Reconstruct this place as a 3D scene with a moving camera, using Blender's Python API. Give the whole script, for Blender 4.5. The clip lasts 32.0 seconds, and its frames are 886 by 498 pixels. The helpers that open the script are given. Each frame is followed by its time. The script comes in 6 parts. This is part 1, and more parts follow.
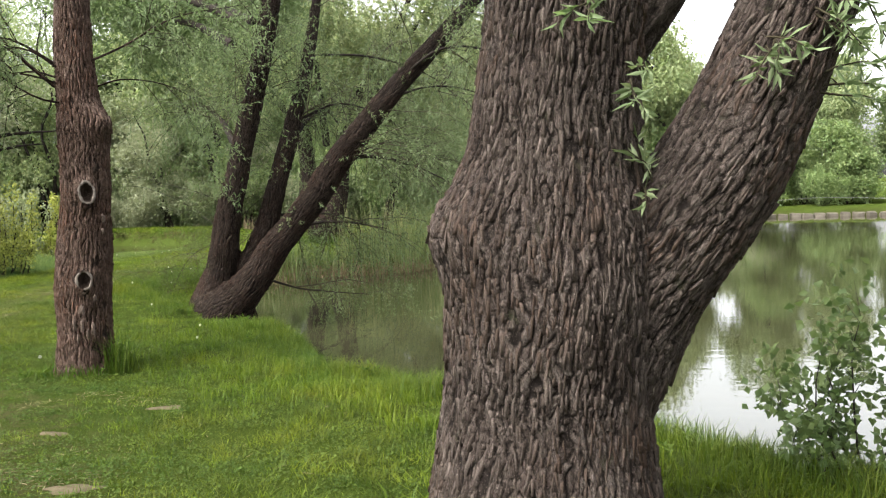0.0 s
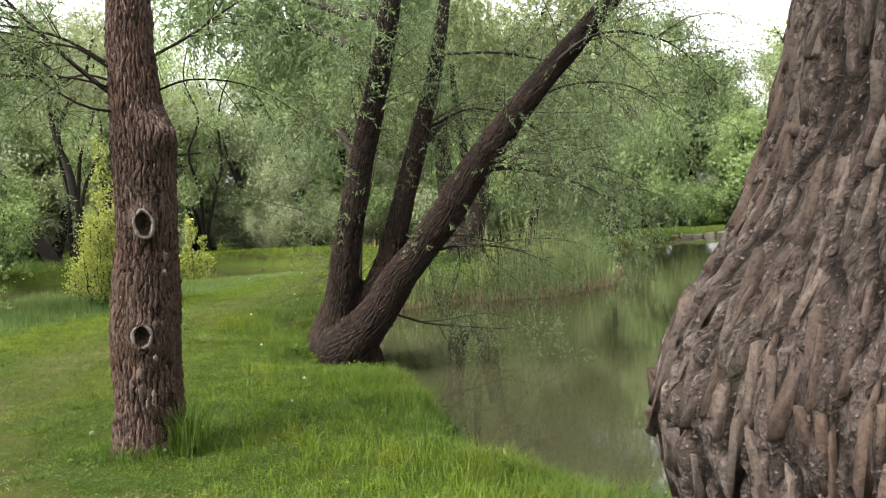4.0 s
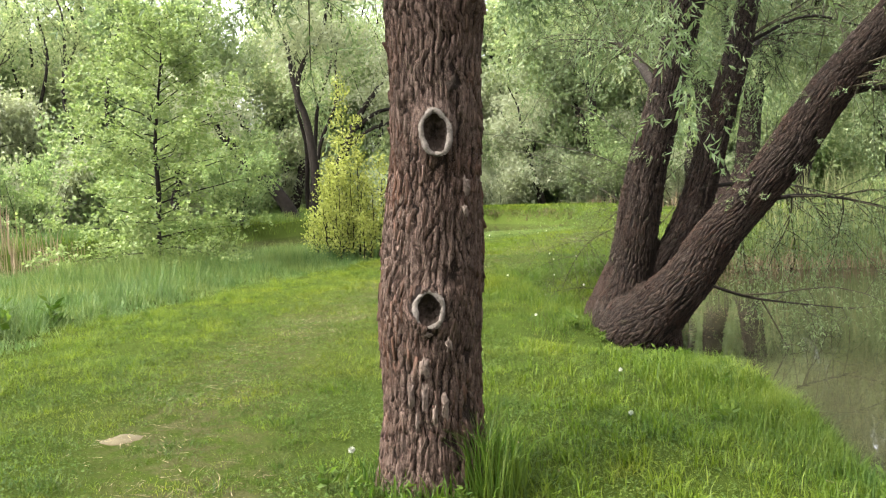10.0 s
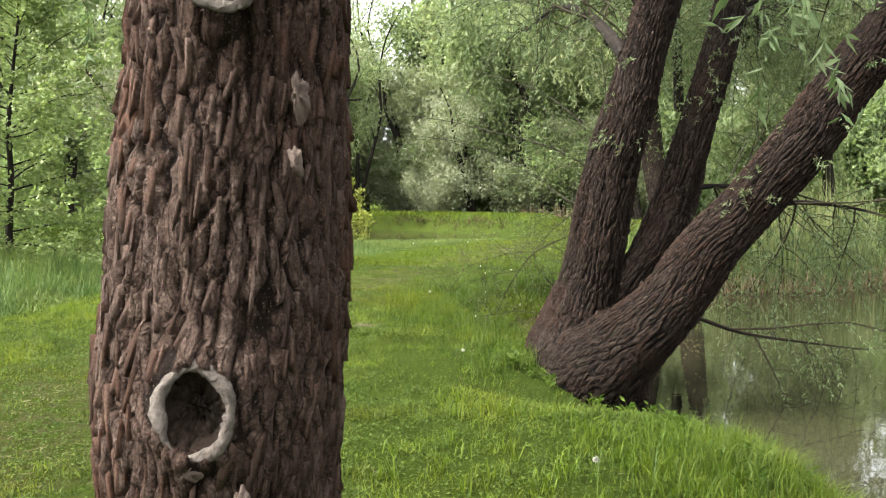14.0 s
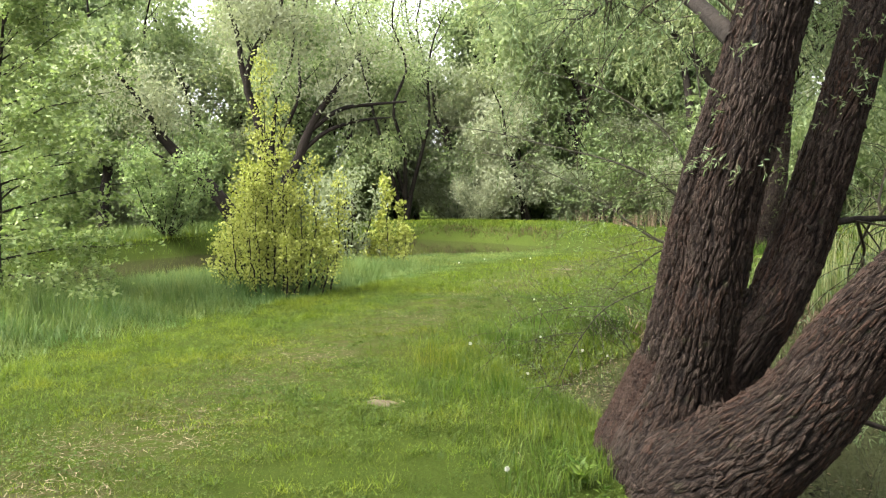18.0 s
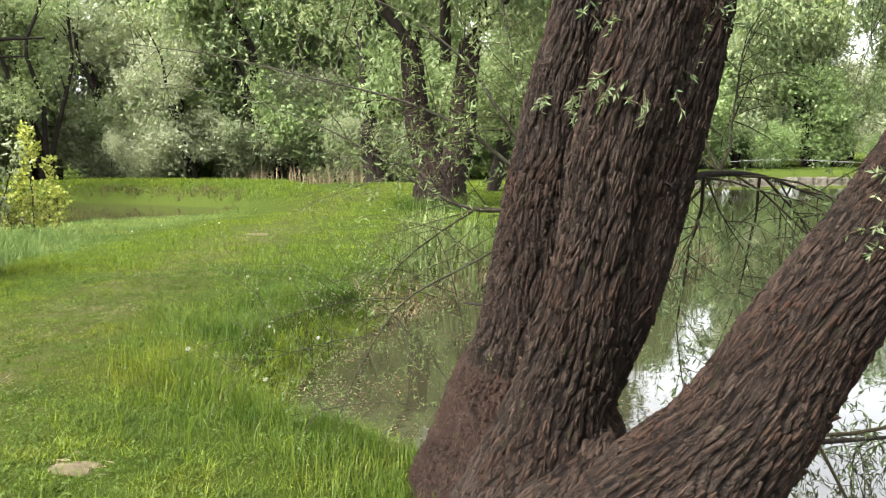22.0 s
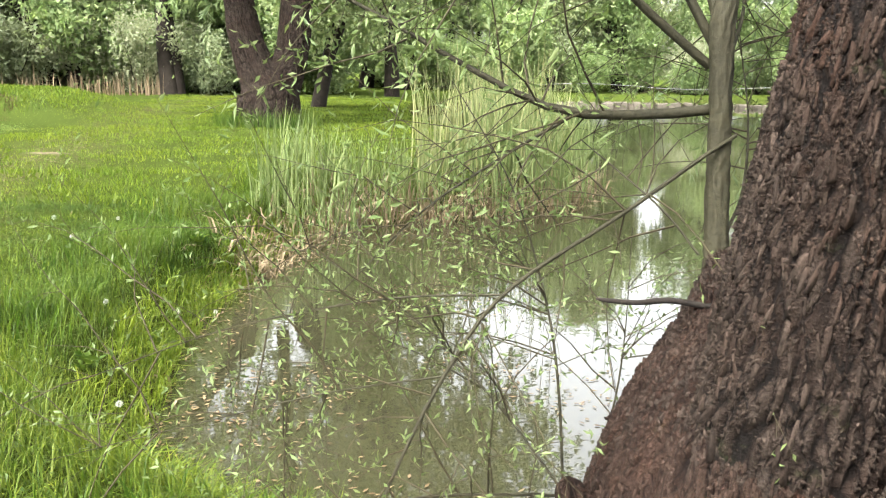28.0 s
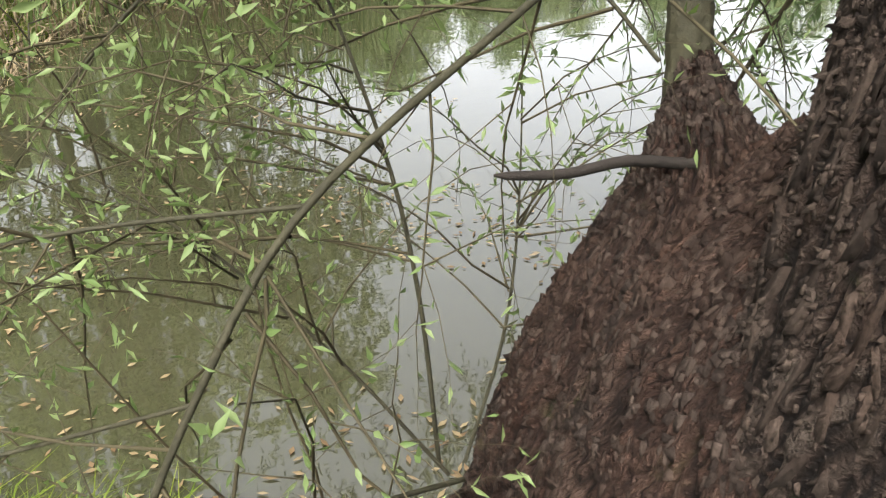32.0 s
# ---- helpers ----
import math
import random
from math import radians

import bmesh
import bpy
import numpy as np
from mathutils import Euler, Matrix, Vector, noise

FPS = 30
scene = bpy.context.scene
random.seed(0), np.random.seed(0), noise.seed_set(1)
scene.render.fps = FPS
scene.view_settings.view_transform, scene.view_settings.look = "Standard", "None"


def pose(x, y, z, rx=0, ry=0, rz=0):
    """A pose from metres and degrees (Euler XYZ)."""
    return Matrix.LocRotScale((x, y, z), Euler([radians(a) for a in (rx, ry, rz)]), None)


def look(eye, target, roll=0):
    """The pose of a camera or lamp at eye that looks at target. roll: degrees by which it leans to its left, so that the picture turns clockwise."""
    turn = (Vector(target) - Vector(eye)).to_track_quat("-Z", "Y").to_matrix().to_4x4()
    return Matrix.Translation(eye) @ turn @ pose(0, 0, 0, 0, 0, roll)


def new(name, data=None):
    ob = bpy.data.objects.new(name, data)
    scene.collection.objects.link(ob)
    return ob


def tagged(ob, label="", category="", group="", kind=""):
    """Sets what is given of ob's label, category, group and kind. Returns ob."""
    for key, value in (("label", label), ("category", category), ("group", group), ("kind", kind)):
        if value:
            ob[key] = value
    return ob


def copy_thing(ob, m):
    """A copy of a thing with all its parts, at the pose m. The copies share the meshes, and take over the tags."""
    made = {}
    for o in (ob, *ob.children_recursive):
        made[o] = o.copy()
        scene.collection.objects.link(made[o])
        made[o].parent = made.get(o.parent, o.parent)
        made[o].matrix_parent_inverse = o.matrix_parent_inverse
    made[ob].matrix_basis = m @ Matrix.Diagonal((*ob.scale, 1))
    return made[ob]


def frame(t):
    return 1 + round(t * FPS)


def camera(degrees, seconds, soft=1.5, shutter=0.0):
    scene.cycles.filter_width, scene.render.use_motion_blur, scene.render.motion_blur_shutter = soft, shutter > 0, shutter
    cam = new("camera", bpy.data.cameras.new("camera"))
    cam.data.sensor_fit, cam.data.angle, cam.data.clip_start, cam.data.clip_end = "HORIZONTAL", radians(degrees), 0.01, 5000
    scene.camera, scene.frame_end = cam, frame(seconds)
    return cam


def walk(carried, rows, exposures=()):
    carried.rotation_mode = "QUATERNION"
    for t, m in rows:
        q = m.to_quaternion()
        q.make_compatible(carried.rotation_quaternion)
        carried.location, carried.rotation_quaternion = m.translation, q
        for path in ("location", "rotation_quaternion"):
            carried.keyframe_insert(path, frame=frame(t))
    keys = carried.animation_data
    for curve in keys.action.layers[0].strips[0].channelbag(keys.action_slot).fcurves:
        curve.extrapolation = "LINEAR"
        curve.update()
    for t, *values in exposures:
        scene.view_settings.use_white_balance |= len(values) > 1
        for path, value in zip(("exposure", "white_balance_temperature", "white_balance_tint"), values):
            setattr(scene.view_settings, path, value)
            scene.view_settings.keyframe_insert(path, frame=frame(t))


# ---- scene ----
cam = camera(55.4, 32.0, soft=1.2)
PATH = [
    (0, (1.699, 0.755, 1.61), (1.51, 2.742, 1.478), -2.1),
    (0.5, (1.68, 1.023, 1.623), (1.444, 3.005, 1.494), -2.3),
    (1, (1.593, 1.293, 1.592), (1.289, 3.266, 1.47), -2.3),
    (1.5, (1.515, 1.562, 1.608), (1.194, 3.533, 1.492), -3.3),
    (2, (1.488, 1.88, 1.604), (1.15, 3.848, 1.488), -3.5),
    (2.5, (1.45, 2.116, 1.637), (1.013, 4.065, 1.532), -3.5),
    (4.5, (1.292, 3.087, 1.692), (0.731, 5.005, 1.608), -3.0),
    (5, (1.117, 3.214, 1.68), (0.448, 5.097, 1.594), -2.2),
    (5.5, (0.907, 3.3, 1.696), (0.077, 5.118, 1.615), -2.0),
    (6, (0.73, 3.431, 1.699), (-0.161, 5.22, 1.619), -1.8),
    (6.5, (0.517, 3.524, 1.68), (-0.446, 5.275, 1.604), -2.0),
    (7, (0.294, 3.595, 1.638), (-0.671, 5.345, 1.558), -2.9),
    (7.5, (0.161, 3.766, 1.605), (-0.793, 5.52, 1.496), -3.2),
    (8, (0.022, 3.994, 1.616), (-0.9, 5.762, 1.461), -3.1),
    (8.5, (-0.118, 4.17, 1.586), (-1.04, 5.938, 1.429), -2.7),
    (9, (-0.203, 4.352, 1.572), (-1.127, 6.119, 1.416), -2.6),
    (9.5, (-0.256, 4.614, 1.537), (-1.213, 6.363, 1.38), -2.7),
    (10, (-0.355, 4.852, 1.496), (-1.346, 6.583, 1.346), -2.8),
    (10.5, (-0.497, 5.105, 1.472), (-1.467, 6.849, 1.335), -2.7),
    (11, (-0.573, 5.391, 1.426), (-1.536, 7.139, 1.29), -2.7),
    (11.5, (-0.65, 5.663, 1.414), (-1.565, 7.436, 1.277), -2.6),
    (12, (-0.825, 5.953, 1.384), (-1.668, 7.762, 1.248), -1.6),
    (12.5, (-0.912, 6.214, 1.358), (-1.747, 8.026, 1.221), -1.6),
    (13, (-0.984, 6.5, 1.348), (-1.835, 8.305, 1.213), -1.6),
    (13.5, (-1.147, 6.748, 1.316), (-1.998, 8.554, 1.186), -0.9),
    (15.5, (-1.654, 7.89, 1.376), (-2.481, 9.704, 1.222), -0.7),
    (16, (-1.72, 8.167, 1.444), (-2.546, 9.982, 1.287), -1.2),
    (16.5, (-1.711, 8.344, 1.468), (-2.549, 10.153, 1.313), -1.1),
    (17, (-1.835, 8.5, 1.47), (-2.747, 10.273, 1.321), -1.1),
    (17.5, (-1.96, 8.664, 1.563), (-2.892, 10.428, 1.426), -1.1),
    (18, (-2.053, 8.881, 1.577), (-3.009, 10.632, 1.445), -1.1),
    (18.5, (-2.206, 9.071, 1.567), (-3.197, 10.801, 1.408), -1.0),
    (19, (-2.412, 9.277, 1.624), (-3.205, 11.106, 1.469), 0.1),
    (19.5, (-2.553, 9.427, 1.631), (-3.243, 11.297, 1.475), 0.2),
    (20, (-2.719, 9.634, 1.595), (-3.363, 11.522, 1.442), 0.4),
    (20.5, (-2.942, 9.787, 1.561), (-3.478, 11.707, 1.404), 1.1),
    (21, (-3.118, 9.944, 1.593), (-3.43, 11.906, 1.36), 0.2),
    (21.5, (-3.226, 10.163, 1.553), (-3.474, 12.132, 1.303), -0.1),
    (22, (-3.286, 10.407, 1.539), (-3.485, 12.382, 1.292), -0.9),
    (22.5, (-3.444, 10.673, 1.506), (-3.637, 12.647, 1.253), -1.1),
    (23, (-3.635, 10.839, 1.552), (-3.793, 12.819, 1.311), -0.3),
    (23.5, (-3.726, 11.046, 1.543), (-3.868, 13.027, 1.304), -0.3),
    (24, (-3.864, 11.207, 1.518), (-4.001, 13.188, 1.275), -0.4),
    (24.5, (-4.051, 11.446, 1.47), (-4.166, 13.428, 1.231), -0.2),
    (25, (-4.115, 11.657, 1.423), (-4.148, 13.64, 1.169), -0.1),
    (25.5, (-4.209, 11.824, 1.397), (-4.166, 13.804, 1.119), 0.2),
    (26, (-4.348, 12.024, 1.372), (-4.159, 13.992, 1.069), 0.9),
    (26.5, (-4.366, 12.172, 1.347), (-4.098, 14.12, 0.981), 1.1),
    (28.5, (-4.337, 12.971, 1.278), (-4.045, 14.899, 0.834), 1.1),
    (29, (-4.237, 13.172, 1.257), (-3.919, 15.08, 0.751), 0.8),
    (29.5, (-4.197, 13.292, 1.255), (-3.747, 15.128, 0.601), 1.6),
    (30, (-4.196, 13.46, 1.246), (-3.556, 15.204, 0.506), 2.0),
    (30.5, (-4.235, 13.605, 1.239), (-3.468, 15.277, 0.455), 2.1),
    (31, (-4.204, 13.72, 1.206), (-3.426, 15.364, 0.374), 1.8),
    (31.5, (-4.122, 13.819, 1.172), (-3.393, 15.458, 0.286), 1.3),
    (32, (-4.079, 13.887, 1.138), (-3.425, 15.529, 0.202), 0.4),
]
walk(cam, [(t, look(eye, target, roll)) for t, eye, target, roll in PATH],
     exposures=[(0, 2.5), (1, 2.62), (2, 2.58), (5, 2.66), (6, 2.75), (7, 2.75), (8, 2.88), (9, 2.95), (10, 3.12), (11, 2.62), (12, 2.72), (13, 2.98), (16, 2.66), (17, 2.7), (18, 3.0), (19, 2.98), (20, 2.82),
                (21, 2.98), (22, 3.05), (24, 3.12), (25, 3.2), (26, 3.36), (28.5, 3.4), (29, 3.36), (30, 2.97), (31, 2.88), (32, 2.82)])

# ---- light: a bright, thinly overcast sky with a weak, wide sun ----
SUN_EL, SUN_AZ = radians(52), radians(225)
world = bpy.data.worlds.new("sky")
scene.world = world
world.use_nodes = True
wn = world.node_tree
wn.nodes.clear()
w_out = wn.nodes.new("ShaderNodeOutputWorld")
w_bg = wn.nodes.new("ShaderNodeBackground")
w_sky = wn.nodes.new("ShaderNodeTexSky")
w_hsv = wn.nodes.new("ShaderNodeHueSaturation")
w_sky.sky_type = "NISHITA"
w_sky.sun_disc = False
w_sky.sun_elevation, w_sky.sun_rotation = SUN_EL, SUN_AZ
w_sky.air_density, w_sky.dust_density, w_sky.ozone_density = 1.0, 6.0, 1.0
w_hsv.inputs["Saturation"].default_value = 0.15
w_bg.inputs["Strength"].default_value = 0.15
wn.links.new(w_sky.outputs[0], w_hsv.inputs["Color"])
wn.links.new(w_hsv.outputs[0], w_bg.inputs[0])
wn.links.new(w_bg.outputs[0], w_out.inputs[0])
sun = new("sun", bpy.data.lights.new("sun", "SUN"))
sun.data.energy, sun.data.angle, sun.data.color = 0.9, radians(25), (1.0, 0.96, 0.88)
# the light comes from the azimuth that the sky names (clockwise from north)
sun.matrix_world = look((0, 0, 50), (-math.sin(SUN_AZ) * math.cos(SUN_EL) * 60, -math.cos(SUN_AZ) * math.cos(SUN_EL) * 60, 50 - math.sin(SUN_EL) * 60))


# ---- materials ----
def mat(name):
    m = bpy.data.materials.new(name)
    m.use_nodes = True
    nt = m.node_tree
    return m, nt, nt.nodes["Principled BSDF"]


def node(nt, kind, **values):
    n = nt.nodes.new(kind)
    for k, v in values.items():
        n.inputs[k.replace("_", " ")].default_value = v
    return n


def ramp(nt, fac, stops):
    r = nt.nodes.new("ShaderNodeValToRGB")
    e = r.color_ramp.elements
    while len(e) < len(stops):
        e.new(0.5)
    for el, (p, c) in zip(e, stops):
        el.position, el.color = p, (*c, 1)
    nt.links.new(fac, r.inputs[0])
    return r.outputs[0]


def mixc(nt, fac, a, b, mode="MIX"):
    n = nt.nodes.new("ShaderNodeMix")
    n.data_type, n.blend_type = "RGBA", mode
    for sock, v in ((n.inputs[0], fac), (n.inputs[6], a), (n.inputs[7], b)):
        if isinstance(v, (int, float)):
            sock.default_value = v
        elif isinstance(v, tuple):
            sock.default_value = (*v, 1)
        else:
            nt.links.new(v, sock)
    return n.outputs[2]


def bump(nt, height, strength, distance, p):
    b = node(nt, "ShaderNodeBump", Strength=strength, Distance=distance)
    nt.links.new(height, b.inputs["Height"])
    nt.links.new(b.outputs[0], p.inputs["Normal"])
    return b


def noise_of(nt, vec, scale, detail=4.0, rough=0.6):
    n = node(nt, "ShaderNodeTexNoise", Scale=scale, Detail=detail, Roughness=rough)
    if vec is not None:
        nt.links.new(vec, n.inputs["Vector"])
    return n.outputs["Fac"]


def bark_material(name, dark, mid, light, moss, warm, around, along, gap):
    """Furrowed bark: the map coordinate runs in metres around and along the stem; 'rib' stores how proud each spot stands."""
    m, nt, p = mat(name)
    uv = nt.nodes.new("ShaderNodeUVMap").outputs[0]

    def scaled(vec, around, along, turn=0.0):
        mp = nt.nodes.new("ShaderNodeMapping")
        mp.inputs["Rotation"].default_value = (0, 0, radians(turn))
        mp.inputs["Scale"].default_value = (around, along, 1)
        nt.links.new(vec, mp.inputs[0])
        return mp.outputs[0]

    def warped(amount, scale):
        n = node(nt, "ShaderNodeTexNoise", Scale=scale, Detail=2.0, Roughness=0.5)
        nt.links.new(uv, n.inputs["Vector"])
        c = nt.nodes.new("ShaderNodeVectorMath")
        c.operation = "SUBTRACT"
        c.inputs[1].default_value = (0.5, 0.5, 0.5)
        nt.links.new(n.outputs["Color"], c.inputs[0])
        k = nt.nodes.new("ShaderNodeVectorMath")
        k.operation = "SCALE"
        k.inputs["Scale"].default_value = amount
        nt.links.new(c.outputs[0], k.inputs[0])
        o = nt.nodes.new("ShaderNodeVectorMath")
        nt.links.new(uv, o.inputs[0])
        nt.links.new(k.outputs[0], o.inputs[1])
        return o.outputs[0]

    def plates(vec, feature):
        v = nt.nodes.new("ShaderNodeTexVoronoi")
        v.feature, v.voronoi_dimensions = feature, "2D"
        v.inputs["Scale"].default_value = 1.0
        v.inputs["Randomness"].default_value = 0.95
        nt.links.new(vec, v.inputs["Vector"])
        return v

    at = nt.nodes.new("ShaderNodeAttribute")
    at.attribute_name = "rib"
    strip = scaled(warped(0.034, 19.0), around, along, 2)
    chip = scaled(warped(0.020, 55.0), around * 2.1, along * 2.9, -5)
    gaps1 = ramp(nt, plates(strip, "DISTANCE_TO_EDGE").outputs["Distance"], [(0.0, (0, 0, 0)), (0.05, (0.4, 0.4, 0.4)), (0.11, (1, 1, 1))])
    gaps2 = ramp(nt, plates(chip, "DISTANCE_TO_EDGE").outputs["Distance"], [(0.0, (0.1, 0.1, 0.1)), (0.10, (1, 1, 1))])
    each = plates(strip, "F1").outputs["Color"]
    bits = plates(chip, "F1").outputs["Color"]
    fine = noise_of(nt, scaled(uv, 190, 110), 1.0, 6, 0.75)
    broad = noise_of(nt, uv, 2.6, 4, 0.6)
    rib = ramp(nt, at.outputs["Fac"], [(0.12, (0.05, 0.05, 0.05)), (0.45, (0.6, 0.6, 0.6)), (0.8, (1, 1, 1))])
    tone1 = ramp(nt, each, [(0.3, (0.2, 0.2, 0.2)), (0.68, (1, 1, 1))])
    tone2 = ramp(nt, bits, [(0.3, (0.25, 0.25, 0.25)), (0.68, (1, 1, 1))])
    crust = ramp(nt, noise_of(nt, scaled(uv, 95, 55), 1.0, 4, 0.7), [(0.38, (0.35, 0.35, 0.35)), (0.6, (1, 1, 1))])
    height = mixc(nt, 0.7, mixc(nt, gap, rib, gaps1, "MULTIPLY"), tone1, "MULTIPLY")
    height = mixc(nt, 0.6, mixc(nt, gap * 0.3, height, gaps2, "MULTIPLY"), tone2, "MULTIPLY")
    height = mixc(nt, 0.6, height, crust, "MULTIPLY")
    # furrow shade is put into the colour: low relief runs to dark
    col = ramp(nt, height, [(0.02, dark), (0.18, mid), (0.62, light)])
    col = mixc(nt, 0.85, col, ramp(nt, fine, [(0.35, (0.5, 0.46, 0.44)), (0.62, (1.15, 1.15, 1.15))]), "MULTIPLY")
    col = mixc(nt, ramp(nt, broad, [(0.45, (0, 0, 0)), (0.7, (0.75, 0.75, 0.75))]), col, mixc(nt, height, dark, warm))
    grit = noise_of(nt, scaled(uv, 230, 180), 1.0, 2, 0.5)
    col = mixc(nt, ramp(nt, grit, [(0.635, (0, 0, 0)), (0.69, (0.4, 0.4, 0.4))]), col, tuple(c * 1.7 for c in light))
    if moss:
        mo = noise_of(nt, uv, 9, 5, 0.7)
        col = mixc(nt, ramp(nt, mo, [(0.6, (0, 0, 0)), (0.7, (moss, moss, moss))]), col, (0.05, 0.07, 0.018))
    nt.links.new(col, p.inputs["Base Color"])
    p.inputs["Roughness"].default_value = 0.8
    p.inputs["Specular IOR Level"].default_value = 0.08
    coarse = bump(nt, height, 1.0, 0.020, p)
    rough = bump(nt, mixc(nt, 0.5, fine, grit), 1.0, 0.010, p)
    nt.links.new(coarse.outputs[0], rough.inputs["Normal"])
    return m


def plate_material(name, dark, light, warm):
    """Weathered bark plates: each its own tone, with fine grain."""
    m, nt, p = mat(name)
    tc = nt.nodes.new("ShaderNodeTexCoord").outputs["Object"]
    geo = nt.nodes.new("ShaderNodeNewGeometry")
    col = ramp(nt, geo.outputs["Random Per Island"], [(0.0, dark), (0.55, tuple((x + y) / 2 for x, y in zip(dark, light))), (1.0, light)])
    col = mixc(nt, ramp(nt, noise_of(nt, tc, 2.4, 4, 0.6), [(0.45, (0, 0, 0)), (0.65, (0.8, 0.8, 0.8))]), col, warm)
    grain = noise_of(nt, tc, 160, 5, 0.75)
    col = mixc(nt, 0.9, col, ramp(nt, grain, [(0.34, (0.4, 0.37, 0.35)), (0.62, (1.2, 1.2, 1.2))]), "MULTIPLY")
    nt.links.new(col, p.inputs["Base Color"])
    p.inputs["Roughness"].default_value = 0.85
    p.inputs["Specular IOR Level"].default_value = 0.08
    bump(nt, grain, 1.0, 0.004, p)
    return m


def leaf_material(name, a, b, back=0.35, gloss=0.45, shine=0.15, patches=0.0):
    m, nt, p = mat(name)
    geo = nt.nodes.new("ShaderNodeNewGeometry")
    info = nt.nodes.new("ShaderNodeObjectInfo")
    col = ramp(nt, geo.outputs["Random Per Island"], [(0.0, a), (0.55, tuple((x + y) / 2 for x, y in zip(a, b))), (1.0, b)])
    tint = ramp(nt, info.outputs["Random"], [(0.0, (0.82, 0.88, 0.8)), (1.0, (1.15, 1.1, 1.15))])
    col = mixc(nt, 1.0, col, tint, "MULTIPLY")
    if patches:
        tc = nt.nodes.new("ShaderNodeTexCoord").outputs["Object"]
        col = mixc(nt, patches, col, ramp(nt, noise_of(nt, tc, 1.1, 5, 0.65), [(0.36, (0.55, 0.74, 0.6)), (0.5, (1.0, 1.0, 1.0)), (0.66, (1.5, 1.22, 0.95))]), "MULTIPLY")
        col = mixc(nt, patches, col, ramp(nt, noise_of(nt, tc, 0.23, 3, 0.5), [(0.4, (0.8, 0.92, 0.9)), (0.62, (1.25, 1.12, 0.85))]), "MULTIPLY")
    tr = nt.nodes.new("ShaderNodeBsdfTranslucent")
    mx = nt.nodes.new("ShaderNodeMixShader")
    mx.inputs[0].default_value = back
    nt.links.new(col, p.inputs["Base Color"])
    nt.links.new(mixc(nt, 1.0, col, (1.12, 1.2, 0.8), "MULTIPLY"), tr.inputs[0])
    p.inputs["Roughness"].default_value = gloss
    p.inputs["Specular IOR Level"].default_value = shine
    nt.links.new(p.outputs[0], mx.inputs[1])
    nt.links.new(tr.outputs[0], mx.inputs[2])
    nt.links.new(mx.outputs[0], nt.nodes["Material Output"].inputs[0])
    return m


def plain(name, a, b, scale=8.0, rough=0.8, relief=0.4, depth=0.01):
    m, nt, p = mat(name)
    tc = nt.nodes.new("ShaderNodeTexCoord").outputs["Object"]
    n1 = noise_of(nt, tc, scale, 5, 0.65)
    n2 = noise_of(nt, tc, scale * 0.15, 3, 0.5)
    col = mixc(nt, 0.4, ramp(nt, n1, [(0.3, a), (0.7, b)]), ramp(nt, n2, [(0.3, a), (0.7, b)]))
    nt.links.new(col, p.inputs["Base Color"])
    p.inputs["Roughness"].default_value = rough
    p.inputs["Specular IOR Level"].default_value = 0.12
    bump(nt, n1, relief, depth, p)
    return m


def ground_material():
    m, nt, p = mat("turf")
    tc = nt.nodes.new("ShaderNodeTexCoord").outputs["Object"]
    n1 = noise_of(nt, tc, 55, 8, 0.8)
    n2 = noise_of(nt, tc, 1.3, 4, 0.6)
    n3 = noise_of(nt, tc, 0.17, 3, 0.5)
    at = nt.nodes.new("ShaderNodeAttribute")
    at.attribute_name = "worn"
    wet = nt.nodes.new("ShaderNodeAttribute")
    wet.attribute_name = "wet"
    g = ramp(nt, n1, [(0.3, (0.0100, 0.0150, 0.0040)), (0.5, (0.0270, 0.0390, 0.0080)), (0.75, (0.0620, 0.0760, 0.0180))])
    g = mixc(nt, ramp(nt, n2, [(0.4, (0, 0, 0)), (0.7, (0.5, 0.5, 0.5))]), g, (0.0340, 0.0480, 0.0090))
    g = mixc(nt, ramp(nt, n3, [(0.4, (0, 0, 0)), (0.65, (0.6, 0.6, 0.6))]), g, (0.0400, 0.0560, 0.0100))
    soil = ramp(nt, n1, [(0.3, (0.0298, 0.0250, 0.0131)), (0.7, (0.0774, 0.0654, 0.0357))])
    fac = node(nt, "ShaderNodeMath")
    fac.operation = "MULTIPLY"
    nt.links.new(at.outputs["Fac"], fac.inputs[0])
    nt.links.new(ramp(nt, noise_of(nt, tc, 7, 5, 0.7), [(0.42, (0, 0, 0)), (0.58, (1, 1, 1))]), fac.inputs[1])
    col = mixc(nt, fac.outputs[0], g, soil)
    col = mixc(nt, wet.outputs["Fac"], col, (0.0167, 0.0119, 0.0071))
    nt.links.new(col, p.inputs["Base Color"])
    p.inputs["Roughness"].default_value = 0.95
    p.inputs["Specular IOR Level"].default_value = 0.0
    bump(nt, n1, 0.9, 0.03, p)
    return m


def water_material(name, a, b, ior=1.5):
    m, nt, p = mat(name)
    tc = nt.nodes.new("ShaderNodeTexCoord").outputs["Object"]
    n = noise_of(nt, tc, 0.35, 3, 0.5)
    nt.links.new(ramp(nt, n, [(0.35, a), (0.7, b)]), p.inputs["Base Color"])
    p.inputs["Roughness"].default_value = 0.02
    p.inputs["IOR"].default_value = ior
    p.inputs["Specular IOR Level"].default_value = 0.75 if ior > 1.4 else 0.4
    mp = nt.nodes.new("ShaderNodeMapping")
    mp.inputs["Scale"].default_value = (1.0, 1.6, 1.0)
    nt.links.new(tc, mp.inputs[0])
    r = noise_of(nt, mp.outputs[0], 3.5, 3, 0.5)
    bump(nt, r, 0.06, 0.02, p)
    return m


